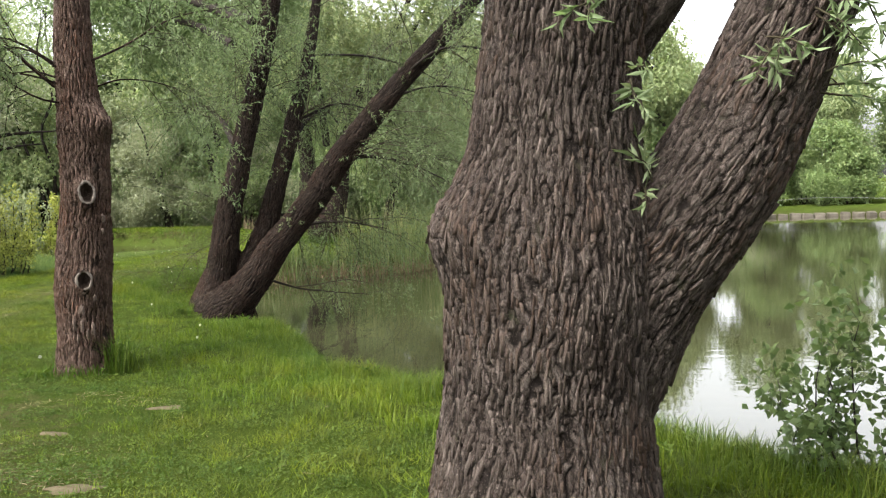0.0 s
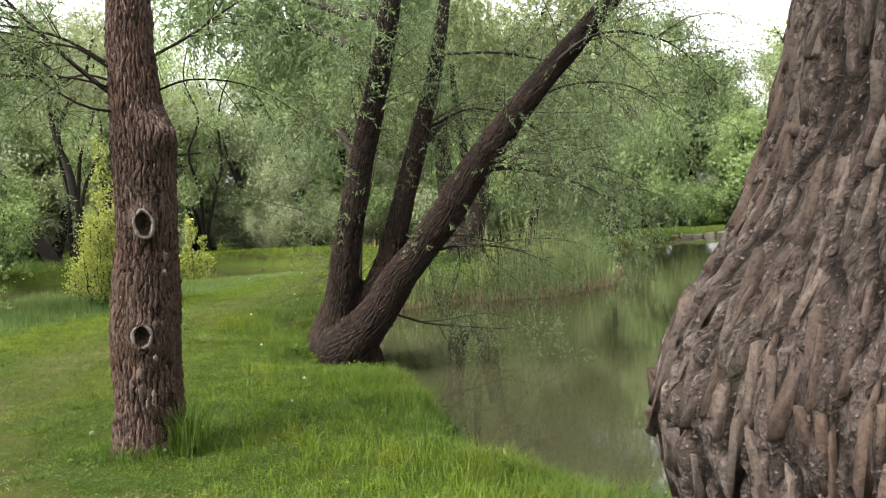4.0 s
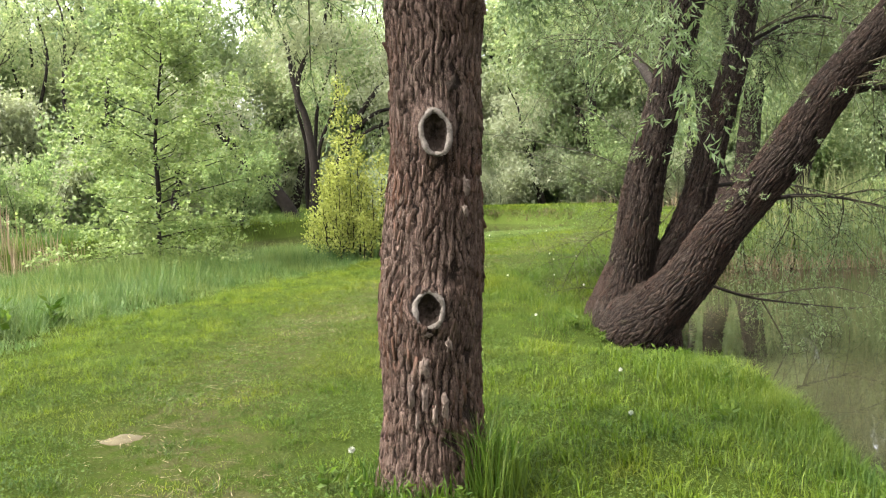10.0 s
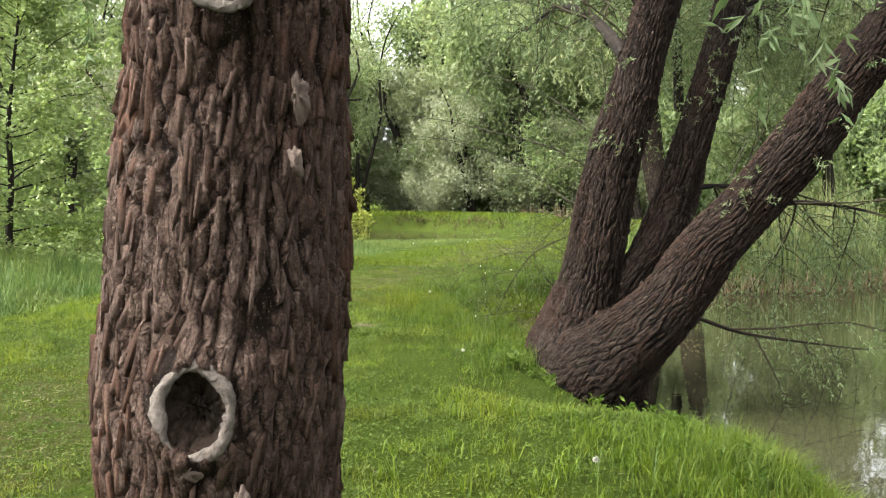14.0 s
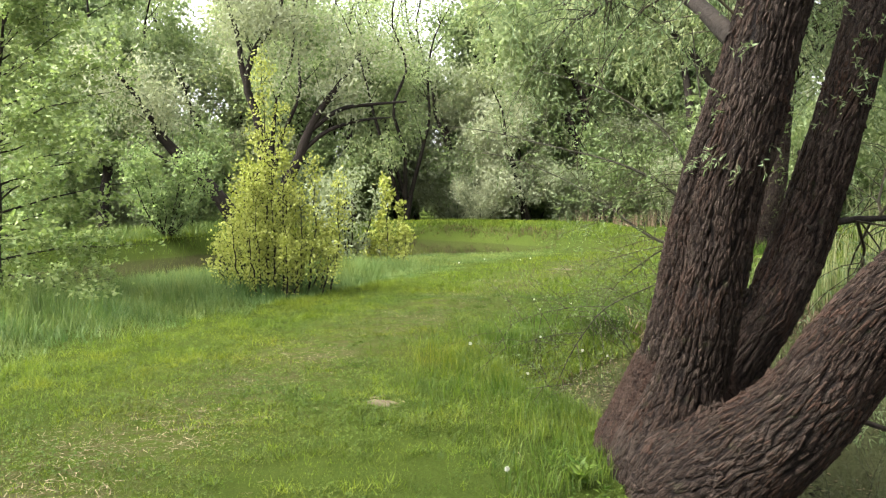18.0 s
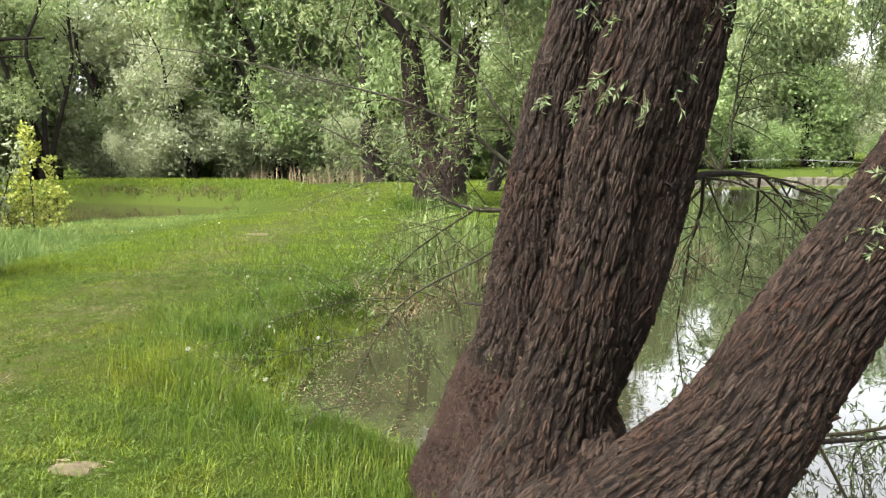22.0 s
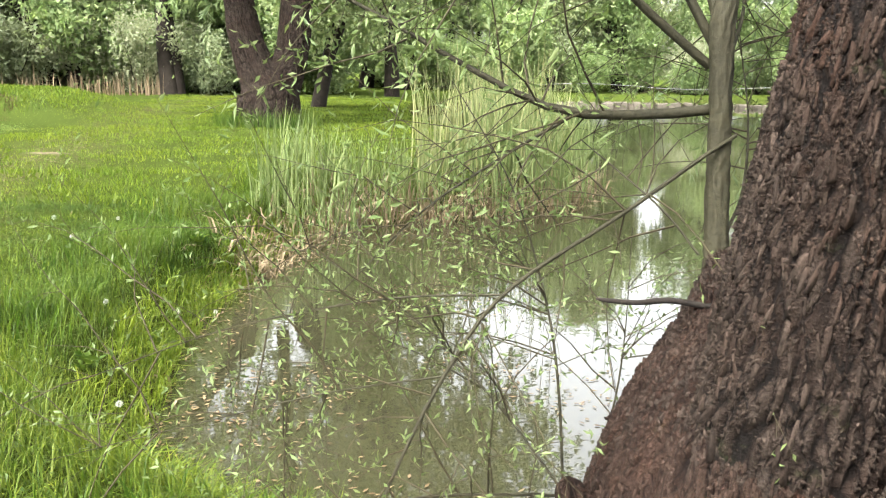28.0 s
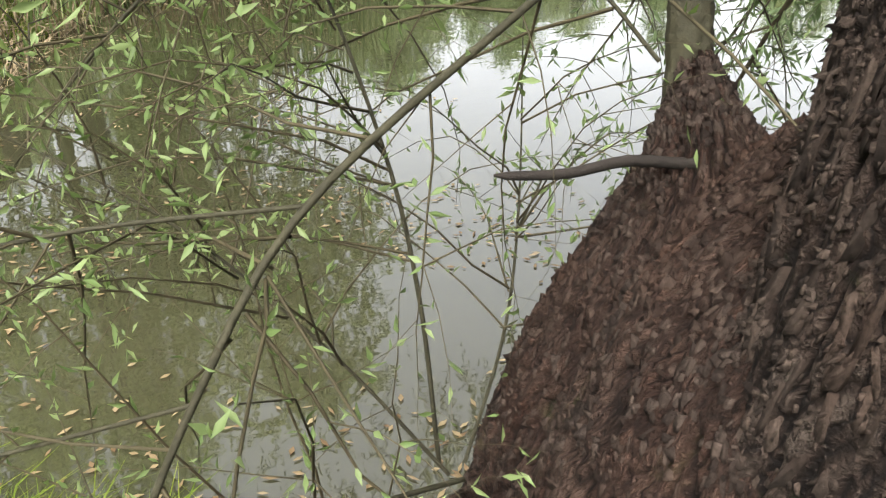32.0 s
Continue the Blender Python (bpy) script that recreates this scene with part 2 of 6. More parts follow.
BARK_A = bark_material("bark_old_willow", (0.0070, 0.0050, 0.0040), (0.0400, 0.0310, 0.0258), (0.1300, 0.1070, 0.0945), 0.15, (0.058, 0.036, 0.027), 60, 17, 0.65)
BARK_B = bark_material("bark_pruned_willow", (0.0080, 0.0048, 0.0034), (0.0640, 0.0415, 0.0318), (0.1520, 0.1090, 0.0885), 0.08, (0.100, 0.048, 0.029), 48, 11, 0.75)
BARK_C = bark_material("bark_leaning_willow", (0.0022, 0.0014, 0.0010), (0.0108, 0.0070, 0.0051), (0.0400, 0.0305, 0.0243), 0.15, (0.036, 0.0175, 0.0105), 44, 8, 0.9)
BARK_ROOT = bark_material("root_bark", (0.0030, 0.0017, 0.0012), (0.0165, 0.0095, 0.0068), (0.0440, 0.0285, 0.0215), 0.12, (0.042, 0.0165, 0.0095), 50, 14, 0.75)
PLATE_A = plate_material("plates_old_willow", (0.0290, 0.0222, 0.0182), (0.0850, 0.0690, 0.0595), (0.052, 0.034, 0.025))
PLATE_B = plate_material("plates_pruned_willow", (0.0325, 0.0208, 0.0160), (0.1020, 0.0725, 0.0585), (0.072, 0.036, 0.023))
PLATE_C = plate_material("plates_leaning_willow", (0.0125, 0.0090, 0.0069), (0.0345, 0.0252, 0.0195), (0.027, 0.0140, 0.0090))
PLATE_ROOT = plate_material("plates_root", (0.0085, 0.0056, 0.0042), (0.0330, 0.0240, 0.0188), (0.028, 0.0140, 0.0088))
TWIG = plain("twig_bark", (0.0128, 0.0106, 0.0054), (0.0405, 0.0332, 0.0173), 40, 0.7, 0.3, 0.004)
SHOOT = plain("shoot_bark", (0.0075, 0.0070, 0.0038), (0.0290, 0.0265, 0.0150), 60, 0.75, 0.9, 0.006)
FARBARK = plain("far_bark", (0.0056, 0.0045, 0.0034), (0.0224, 0.0174, 0.0134), 6, 0.9, 0.8, 0.05)
BAREWOOD = plain("bare_wood", (0.030, 0.020, 0.015), (0.150, 0.115, 0.095), 45, 0.85, 1.0, 0.012)
CALLUS = plain("callus_wood", (0.0350, 0.0263, 0.0210), (0.1925, 0.1663, 0.1444), 70, 0.85, 1.0, 0.012)
HOLLOW = plain("rotten_hollow", (0.0070, 0.0049, 0.0035), (0.0315, 0.0210, 0.0154), 30, 0.95, 0.9, 0.02)
DEADWOOD = plain("dead_wood", (0.0049, 0.0039, 0.0032), (0.0175, 0.0143, 0.0119), 20, 0.9, 0.8, 0.01)
LEAF_W = leaf_material("willow_leaf", (0.0850, 0.1200, 0.0530), (0.1720, 0.2100, 0.1180), 0.4)
LEAF_FRESH = leaf_material("fresh_willow_leaf", (0.0620, 0.0930, 0.0300), (0.1250, 0.1590, 0.0670), 0.4)
LEAF_FAR = leaf_material("far_willow_leaf", (0.1250, 0.1650, 0.0760), (0.2500, 0.2840, 0.1520), 0.5, 0.6)
LEAF_PALE = leaf_material("silver_willow_leaf", (0.1802, 0.2038, 0.1254), (0.2203, 0.2418, 0.1523), 0.4, 0.6)
LEAF_DARK = leaf_material("thicket_leaf", (0.1200, 0.1700, 0.0730), (0.2200, 0.2680, 0.1220), 0.55, 0.5)
LEAF_MID = leaf_material("alder_leaf", (0.1120, 0.1650, 0.0680), (0.2250, 0.2750, 0.1300), 0.5, 0.45)
LEAF_SAPLING = leaf_material("sapling_leaf", (0.0600, 0.0950, 0.0340), (0.1300, 0.1700, 0.0680), 0.4, 0.45)
LEAF_ALDER = leaf_material("far_alder_leaf", (0.1050, 0.1400, 0.0680), (0.1900, 0.2230, 0.1180), 0.5, 0.5)
LEAF_YOUNG = leaf_material("young_alder_leaf", (0.1050, 0.1480, 0.0500), (0.2050, 0.2480, 0.1000), 0.4, 0.45)
LEAF_YEL = leaf_material("yellow_leaf", (0.1750, 0.1980, 0.0380), (0.2950, 0.3150, 0.0950), 0.4, 0.5)
GRASS = leaf_material("grass_blade", (0.0200, 0.0380, 0.0050), (0.0660, 0.0900, 0.0150), 0.4, 0.5, 0.12, 1.0)
GRASS_TALL = leaf_material("bank_grass_blade", (0.0300, 0.0580, 0.0080), (0.0880, 0.1200, 0.0210), 0.5, 0.45, 0.12, 0.7)
GRASS_GREY = leaf_material("meadow_grass_blade", (0.0460, 0.0800, 0.0220), (0.1060, 0.1440, 0.0520), 0.35, 0.55, 0.12, 0.7)
GRASS_FRESH = leaf_material("fresh_grass_blade", (0.0480, 0.0780, 0.0060), (0.1150, 0.1460, 0.0160), 0.4, 0.5, 0.12, 0.35)
CLOVER = leaf_material("clover_leaf", (0.0240, 0.0440, 0.0070), (0.0720, 0.0980, 0.0220), 0.3, 0.6, 0.08, 0.4)
REED = leaf_material("reed_leaf", (0.0850, 0.1160, 0.0400), (0.1750, 0.1980, 0.0850), 0.3, 0.5)
STRAW = leaf_material("dead_reed", (0.1046, 0.0765, 0.0443), (0.2173, 0.1731, 0.1127), 0.2, 0.8)
REED_PALE = leaf_material("pale_reed_stalk", (0.1250, 0.1450, 0.0600), (0.2350, 0.2350, 0.1150), 0.3, 0.5)
TURF = ground_material()
WATER = water_material("pond_water", (0.0185, 0.0185, 0.0090), (0.0270, 0.0260, 0.0135))
DITCHW = water_material("ditch_water", (0.0180, 0.0130, 0.0085), (0.0260, 0.0190, 0.0130), 1.33)
STRAW_DARK = leaf_material("dyke_dead_grass", (0.0450, 0.0320, 0.0180), (0.0950, 0.0700, 0.0420), 0.2, 0.8)
SOIL = plain("bare_soil", (0.0380, 0.0310, 0.0170), (0.0880, 0.0720, 0.0420), 12, 0.95, 0.9, 0.02)
STONE = plain("pale_stone", (0.0343, 0.0294, 0.0221), (0.0833, 0.0735, 0.0588), 3, 0.9, 0.8, 0.03)
FLUFF = leaf_material("dandelion_fluff", (0.30, 0.30, 0.28), (0.45, 0.45, 0.43), 0.4, 0.8)
WHITE = plain("white_hose", (0.1620, 0.1620, 0.1566), (0.2025, 0.2025, 0.1971), 5, 0.6, 0.1, 0.01)
DEADLEAF = leaf_material("floating_leaf", (0.0700, 0.0420, 0.0196), (0.1610, 0.1225, 0.0700), 0.1, 0.7)


# ---- mesh tools ----
def mesh_of(name, v, f, material, uv=None, smooth=False, attrs=()):
    """A mesh from arrays: v (n, 3), f (m, 3 or 4)."""
    v, f = np.asarray(v, np.float32), np.asarray(f, np.int32)
    k = f.shape[1]
    me = bpy.data.meshes.new(name)
    me.vertices.add(len(v))
    me.vertices.foreach_set("co", v.ravel())
    me.loops.add(f.size)
    me.loops.foreach_set("vertex_index", f.ravel())
    me.polygons.add(len(f))
    me.polygons.foreach_set("loop_start", np.arange(0, f.size, k, dtype=np.int32))
    me.polygons.foreach_set("loop_total", np.full(len(f), k, np.int32))
    if smooth:
        me.polygons.foreach_set("use_smooth", np.ones(len(f), bool))
    me.update(calc_edges=True)
    if uv is not None:
        layer = me.uv_layers.new(name="UVMap")
        layer.data.foreach_set("uv", np.asarray(uv, np.float32)[f.ravel()].ravel())
    for key, vals in attrs:
        at = me.attributes.new(key, "FLOAT", "POINT")
        at.data.foreach_set("value", np.asarray(vals, np.float32).ravel())
    me.materials.append(material)
    return me


def part(name, me, parent, label="", kind=""):
    ob = new(name, me)
    if kind:
        ob["kind"] = kind
    ob.parent = parent
    if label:
        ob["label"] = label
    return ob


def thing(name, label, category, at=(0, 0, 0), group=""):
    ob = tagged(new(name), label, category, group)
    ob.location = at
    return ob


def vnoise(u, v, period, seed):
    """Smooth lattice noise 0 to 1, periodic in u."""
    r = np.random.RandomState(seed)
    table = r.rand(period, 512)
    iu, iv = np.floor(u).astype(int), np.floor(v).astype(int)
    fu, fv = u - iu, v - iv
    fu, fv = fu * fu * (3 - 2 * fu), fv * fv * (3 - 2 * fv)
    a, b = iu % period, (iu + 1) % period
    c, d = iv % 512, (iv + 1) % 512
    return (table[a, c] * (1 - fu) + table[b, c] * fu) * (1 - fv) + (table[a, d] * (1 - fu) + table[b, d] * fu) * fv


def spline(points, n):
    """Catmull-Rom through rows of any width, n samples, even in length."""
    p = np.asarray(points, float)
    q = np.vstack([2 * p[0] - p[1], p, 2 * p[-1] - p[-2]])
    t = np.linspace(0, len(p) - 1, max(n * 2, 40))
    i = np.minimum(t.astype(int), len(p) - 2)
    s = (t - i)[:, None]
    a, b, c, d = q[i], q[i + 1], q[i + 2], q[i + 3]
    out = 0.5 * (2 * b + (c - a) * s + (2 * a - 5 * b + 4 * c - d) * s ** 2 + (3 * b - a - 3 * c + d) * s ** 3)
    run = np.concatenate([[0], np.cumsum(np.linalg.norm(np.diff(out[:, :3], axis=0), axis=1))])
    want = np.linspace(0, run[-1], n)
    return np.stack([np.interp(want, run, out[:, k]) for k in range(out.shape[1])], 1), want


def frames_of(c):
    t = np.gradient(c, axis=0)
    t /= np.linalg.norm(t, axis=1)[:, None] + 1e-9
    u = np.zeros_like(c)
    ref = np.array([1.0, 0, 0]) if abs(t[0, 0]) < 0.9 else np.array([0, 1.0, 0])
    for i in range(len(c)):
        ref = ref - t[i] * (ref @ t[i])
        ref /= np.linalg.norm(ref) + 1e-9
        u[i] = ref
    return u, np.cross(t, u), t


def bark_relief(U, V, around, cell, stretch, seed, cross):
    """How proud each spot of the bark stands, 0 to 1: two families of wandering furrows that part and meet, and short breaks across the ridges."""
    def wander(lines, along, k):
        n = max(2, lines // 2)
        slow = vnoise(U * n, V / along, n, seed + k) - 0.5
        quick = vnoise(U * lines * 2, V / along * 4, lines * 2, seed + k + 1) - 0.5
        return slow * 1.9 + quick * 0.45

    long = cell * stretch
    out = np.ones_like(U)
    column = None
    for k, (spread, share) in enumerate(((1.35, 1.0), (1.7, 0.85))):
        lines = max(4, int(around / (cell * spread)))
        x = U * lines + wander(lines, long, 10 * k)
        off = np.abs(x - np.round(x)) * around / lines
        wide = 0.0065 * (0.7 + 0.7 * vnoise(U * lines, V / long * 2, lines, seed + 31 + k))
        deep = share * np.clip(vnoise(U * lines, V / long * 1.3, lines, seed + 41 + k) * 1.9, 0.25, 1)
        out = np.minimum(out, 1 - deep * np.clip(1.25 - off / wide, 0, 1))
        if column is None:
            column = np.floor(x).astype(int)
    r = np.random.RandomState(seed + 50)
    lift, tone = r.rand(997), r.rand(997)
    h = V / (long * 0.62) + lift[column % 997] + (vnoise(U * 40, V * 20, 40, seed + 51) - 0.5) * 0.5
    off = np.abs(h - np.round(h)) * long * 0.62
    out = out - cross * np.clip(1 - off / 0.007, 0, 1) * np.clip(vnoise(U * 30, V * 9, 30, seed + 52) * 2 - 0.4, 0, 1)
    plate = tone[(column * 131 + np.floor(h).astype(int) * 17) % 997]
    grains = max(3, int(around / 0.012))
    fine = vnoise(U * grains, V / 0.02, grains, seed + 53)
    return np.clip(out * (0.7 + 0.22 * plate + 0.16 * fine), 0, 1)


SURFACE = []


def stem_mesh(name, rows, nu, nv, material, seed=1, cell=0.03, stretch=5.0, amp=0.012, shape=None, cross=0.35):
    """A bark-covered stem through rows of x, y, z, radius. shape(points, normals) moves the surface."""
    c, run = spline(rows, nv)
    c, rad = c[:, :3], c[:, 3]
    a, b, t = frames_of(c)
    th = np.linspace(0, 2 * np.pi, nu, endpoint=False)
    nrm = a[:, None] * np.cos(th)[None, :, None] + b[:, None] * np.sin(th)[None, :, None]
    mean = float(np.mean(rad))
    U = np.broadcast_to(th / (2 * np.pi), (nv, nu))
    V = np.broadcast_to(run[:, None], (nv, nu))
    lump = (vnoise(U * 5, V * 1.7, 5, seed) - 0.5) * 0.8
    lump2 = vnoise(U * 12, V * 4, 12, seed + 1) - 0.5
    rib = bark_relief(U, V, 2 * np.pi * mean, cell, stretch, seed, cross)
    r = rad[:, None] * (1 + 0.16 * lump + 0.06 * lump2) + amp * 2.2 * (rib - 0.6)
    pts = c[:, None] + nrm * r[..., None]
    if shape is not None:
        pts, rib = shape(pts, nrm, rib)
    uv = np.stack([U * 2 * np.pi * mean, V], -1).reshape(-1, 2)
    i = np.arange(nv - 1)[:, None] * nu
    j = np.arange(nu)[None]
    k = (j + 1) % nu
    f = np.stack([i + j, i + k, i + nu + k, i + nu + j], -1).reshape(-1, 4)
    SURFACE[:] = [pts, 2 * np.pi * mean, run[-1], rib]
    return mesh_of(name, pts.reshape(-1, 3), f, material, uv, True, [("rib", rib)])


def bark_plates(tree, material, seed, wide, long, proud, share, top=3.2, skip=None, corners=8):
    """Loose plates of bark on the stem built last: small uneven slabs in wandering columns, each tilted a little off the wood."""
    rng = np.random.RandomState(seed)
    pts, around, length, rib = SURFACE
    nv, nu = pts.shape[:2]
    n, m = int(around / wide), int(length / long)
    col, row = [a.ravel().astype(float) for a in np.meshgrid(np.arange(n), np.arange(m))]
    v = (row + rng.rand(n)[col.astype(int)] + rng.uniform(-0.3, 0.3, n * m)) / m
    u = (col + 0.5 + rng.uniform(-0.3, 0.3, n * m) + 1.6 * (vnoise(col / n * 7, v * length * 5, 7, seed) - 0.5)) / n
    keep = (rng.rand(n * m) < share * np.clip(0.5 + 1.2 * vnoise(u % 1 * 9, v * length * 3, 9, seed + 1), 0, 1)) & (v > 0.01) & (v < 0.98)
    u, v = u[keep] % 1, v[keep]
    proudest = rib[(v * (nv - 1)).astype(int), (u * nu).astype(int) % nu] > 0.5
    u, v = u[proudest], v[proudest]

    def on(u, v):
        a, b = (u % 1) * nu, np.clip(v, 0, 0.999) * (nv - 1)
        i, j = a.astype(int) % nu, np.minimum(b.astype(int), nv - 2)
        fa, fb = (a - a.astype(int))[:, None], (b - j)[:, None]
        i2 = (i + 1) % nu
        return (pts[j, i] * (1 - fa) + pts[j, i2] * fa) * (1 - fb) + (pts[j + 1, i] * (1 - fa) + pts[j + 1, i2] * fa) * fb

    P = on(u, v)
    S = unit(on(u + 0.8 * wide / around, v) - on(u - 0.8 * wide / around, v))
    T = unit(on(u, v + 0.7 * long / length) - on(u, v - 0.7 * long / length))
    ok = P[:, 2] < top
    if skip is not None:
        ok &= ~skip(P)
    P, S, T = P[ok], S[ok], T[ok]
    N = unit(np.cross(S, T))
    T = np.cross(N, S)
    k, q = corners, len(P)
    th = np.linspace(0, 2 * np.pi, k, endpoint=False) + 0.39 + rng.uniform(-0.2, 0.2, (q, k))
    r = rng.uniform(0.7, 1.2, (q, k))
    W = wide * 0.5 * rng.uniform(0.5, 1.3, (q, 1))
    L = long * 0.5 * rng.uniform(0.5, 1.5, (q, 1))
    x, y = np.sign(np.cos(th)) * np.abs(np.cos(th)) ** 0.4 * r * W, np.sign(np.sin(th)) * np.abs(np.sin(th)) ** 0.5 * r * L
    x = x + y * rng.normal(size=(q, 1)) * 0.12
    lift = proud * rng.uniform(0.1, 1.0, (q, 1)) + (rng.normal(size=(q, 1)) * 0.6 - 0.3) * proud * y / L + rng.normal(size=(q, 1)) * 0.6 * proud * x / W
    at = lambda k1, h: P[:, None] + S[:, None] * (x * k1)[..., None] + T[:, None] * (y * k1)[..., None] + N[:, None] * h[..., None]
    vert = np.concatenate([at(1.0, np.full((q, k), -0.008)), at(0.98, lift)], 1).reshape(-1, 3)
    b = np.arange(q)[:, None] * 2 * k
    faces = []
    for i in range(k):
        j = (i + 1) % k
        faces += [b + np.array([[i, j, k + j]]), b + np.array([[i, k + j, k + i]])]
    for i in range(1, k - 1):
        faces.append(b + np.array([[k, k + i, k + i + 1]]))
    part("bark_plate_layer", mesh_of("bark_plate_layer", vert, np.concatenate(faces), material), tree, "", "stuff")


def tubes(polys, sides=5):
    """Plain thin tubes: each poly is an array of x, y, z, radius. Returns vertices and faces."""
    vs, fs, base = [], [], 0
    th = np.linspace(0, 2 * np.pi, sides, endpoint=False)
    for p in polys:
        p = np.asarray(p, float)
        a, b, t = frames_of(p[:, :3])
        ring = p[:, None, :3] + p[:, None, 3:4] * (a[:, None] * np.cos(th)[None, :, None] + b[:, None] * np.sin(th)[None, :, None])
        n = len(p)
        vs.append(ring.reshape(-1, 3))
        i = np.arange(n - 1)[:, None] * sides
        j = np.arange(sides)[None]
        k = (j + 1) % sides
        fs.append(np.stack([i + j, i + k, i + sides + k, i + sides + j], -1).reshape(-1, 4) + base)
        base += n * sides
    return np.concatenate(vs), np.concatenate(fs)


def unit(v):
    return v / (np.linalg.norm(v, axis=-1, keepdims=True) + 1e-9)


def grow(rng, parents, count, length, lift=0.2, spread=0.8, droop=0.25, start=0.2, end=1.0, steps=6, thin=0.45, away=None):
    """Side branches: count in all, begun along the parent polylines."""
    out = []
    weights = np.array([np.linalg.norm(np.diff(p[:, :3], axis=0), axis=1).sum() for p in parents])
    for pick in rng.choice(len(parents), count, p=weights / weights.sum()):
        p = parents[pick]
        u = rng.uniform(start, end) * (len(p) - 1)
        i = min(int(u), len(p) - 2)
        q = p[i] + (p[i + 1] - p[i]) * (u - i)
        t = unit(p[i + 1, :3] - p[i, :3])
        side = unit(np.cross(t, rng.normal(size=3)))
        if away is not None:
            side = unit(side + 0.7 * unit(q[:3] - away))
        d = unit(t * (1 - spread) + side * spread + np.array([0, 0, lift]))
        L = length * rng.uniform(0.6, 1.25) * (1.0 - 0.4 * u / len(p))
        r0 = min(q[3] * 0.7, (0.0048 * L + 0.0014) * thin / 0.45)
        rows, at = [np.array([*q[:3], r0])], q[:3].copy()
        for s in range(1, steps + 1):
            d = unit(d + np.array([0, 0, -droop]) * s / steps * 0.6 + rng.normal(size=3) * 0.13)
            at = at + d * L / steps
            rows.append(np.array([*at, r0 * (1 - 0.85 * s / steps)]))
        out.append(np.array(rows))
    return out


def leaves_on(rng, polys, per_metre, length, width, hang=0.3, start=0.15, cup=0.15, jitter=0.0):
    """Lance-shaped leaves along thin branches: four corners each, folded along the rib."""
    P, T = [], []
    for p in polys:
        L = np.linalg.norm(np.diff(p[:, :3], axis=0), axis=1).sum()
        n = max(1, int(L * per_metre))
        u = rng.uniform(start, 1, n) * (len(p) - 1)
        i = np.minimum(u.astype(int), len(p) - 2)
        P.append(p[i, :3] + (p[i + 1, :3] - p[i, :3]) * (u - i)[:, None])
        T.append(unit(p[i + 1, :3] - p[i, :3]))
    P, T = np.concatenate(P), np.concatenate(T)
    n = len(P)
    if jitter:
        P = P + rng.normal(size=(n, 3)) * jitter
    d = unit(T * 0.7 + unit(rng.normal(size=(n, 3))) * 0.9 + np.array([0, 0, -hang]))
    return leaf_quads(rng, P, d, length, width, cup)


def leaf_quads(rng, P, d, length, width, cup=0.15):
    n = len(P)
    L = length * rng.uniform(0.6, 1.2, (n, 1))
    W = width * rng.uniform(0.7, 1.2, (n, 1))
    s = unit(np.cross(d, unit(rng.normal(size=(n, 3)))))
    up = np.cross(s, d)
    m = P + d * L * 0.42
    v = np.stack([P, m + s * W / 2 + up * W * cup, P + d * L - up * L * 0.12, m - s * W / 2 + up * W * cup], 1).reshape(-1, 3)
    b = np.arange(n)[:, None] * 4
    f = np.concatenate([b + np.array([[0, 1, 2]]), b + np.array([[0, 2, 3]])])
    return v, f


def blades(rng, P, height, width, lean=0.45, segs=2):
    """Grass blades at the places P: bent tapering strips."""
    n = len(P)
    H = np.asarray(height) * rng.uniform(0.55, 1.25, n)
    H = H[:, None]
    W = width * rng.uniform(0.7, 1.3, (n, 1))
    ang = rng.uniform(0, 2 * np.pi, n)
    out = np.stack([np.cos(ang), np.sin(ang), np.zeros(n)], 1)
    side = np.stack([-np.sin(ang + rng.normal(0, 0.6, n)), np.cos(ang), np.zeros(n)], 1)
    k = lean * rng.uniform(0.2, 1.3, (n, 1))
    up = np.array([0, 0, 1.0])
    m = P + up * H * 0.55 + out * H * k * 0.28
    tip = P + up * H * (1 - 0.35 * k) + out * H * k
    if segs == 1:
        v = np.stack([P - side * W / 2, P + side * W / 2, tip], 1).reshape(-1, 3)
        return v, np.arange(n)[:, None] * 3 + np.array([[0, 1, 2]])
    v = np.stack([P - side * W / 2, P + side * W / 2, m + side * W * 0.38, m - side * W * 0.38, tip], 1).reshape(-1, 3)
    b = np.arange(n)[:, None] * 5
    return v, np.concatenate([b + np.array([[0, 1, 2]]), b + np.array([[0, 2, 3]]), b + np.array([[3, 2, 4]])])


def stuff(name, v, f, material, label, category):
    return tagged(new(name, mesh_of(name, v, f, material)), label, category, kind="stuff")


# ---- the ground: meadow, pond bank, ditch and dyke in one sheet ----
WATER_Z, DITCH_Z = -0.45, -0.08
SHORE = [(40, -9), (20, -4), (9, 2.2), (5.2, 4.2), (3.9, 5.3), (3.2, 6.2), (2.5, 7.2), (0.95, 8.3), (0.15, 9.0), (-0.3, 9.7), (-0.9, 11.2), (-1.85, 12.85),
         (-2.75, 13.35), (-3.15, 14.25), (-3.65, 14.98), (-4.5, 15.6), (-5.2, 16.4), (-5.25, 17.8), (-5.05, 19.0), (-4.7, 20.6), (-4.1, 22.0), (-2.6, 22.4),
         (-1.5, 22.9), (-0.5, 24.8), (-0.4, 29), (-1.5, 36), (-1.0, 44), (2, 50), (9, 51.5), (18, 50), (30, 46), (48, 36), (60, 10)]
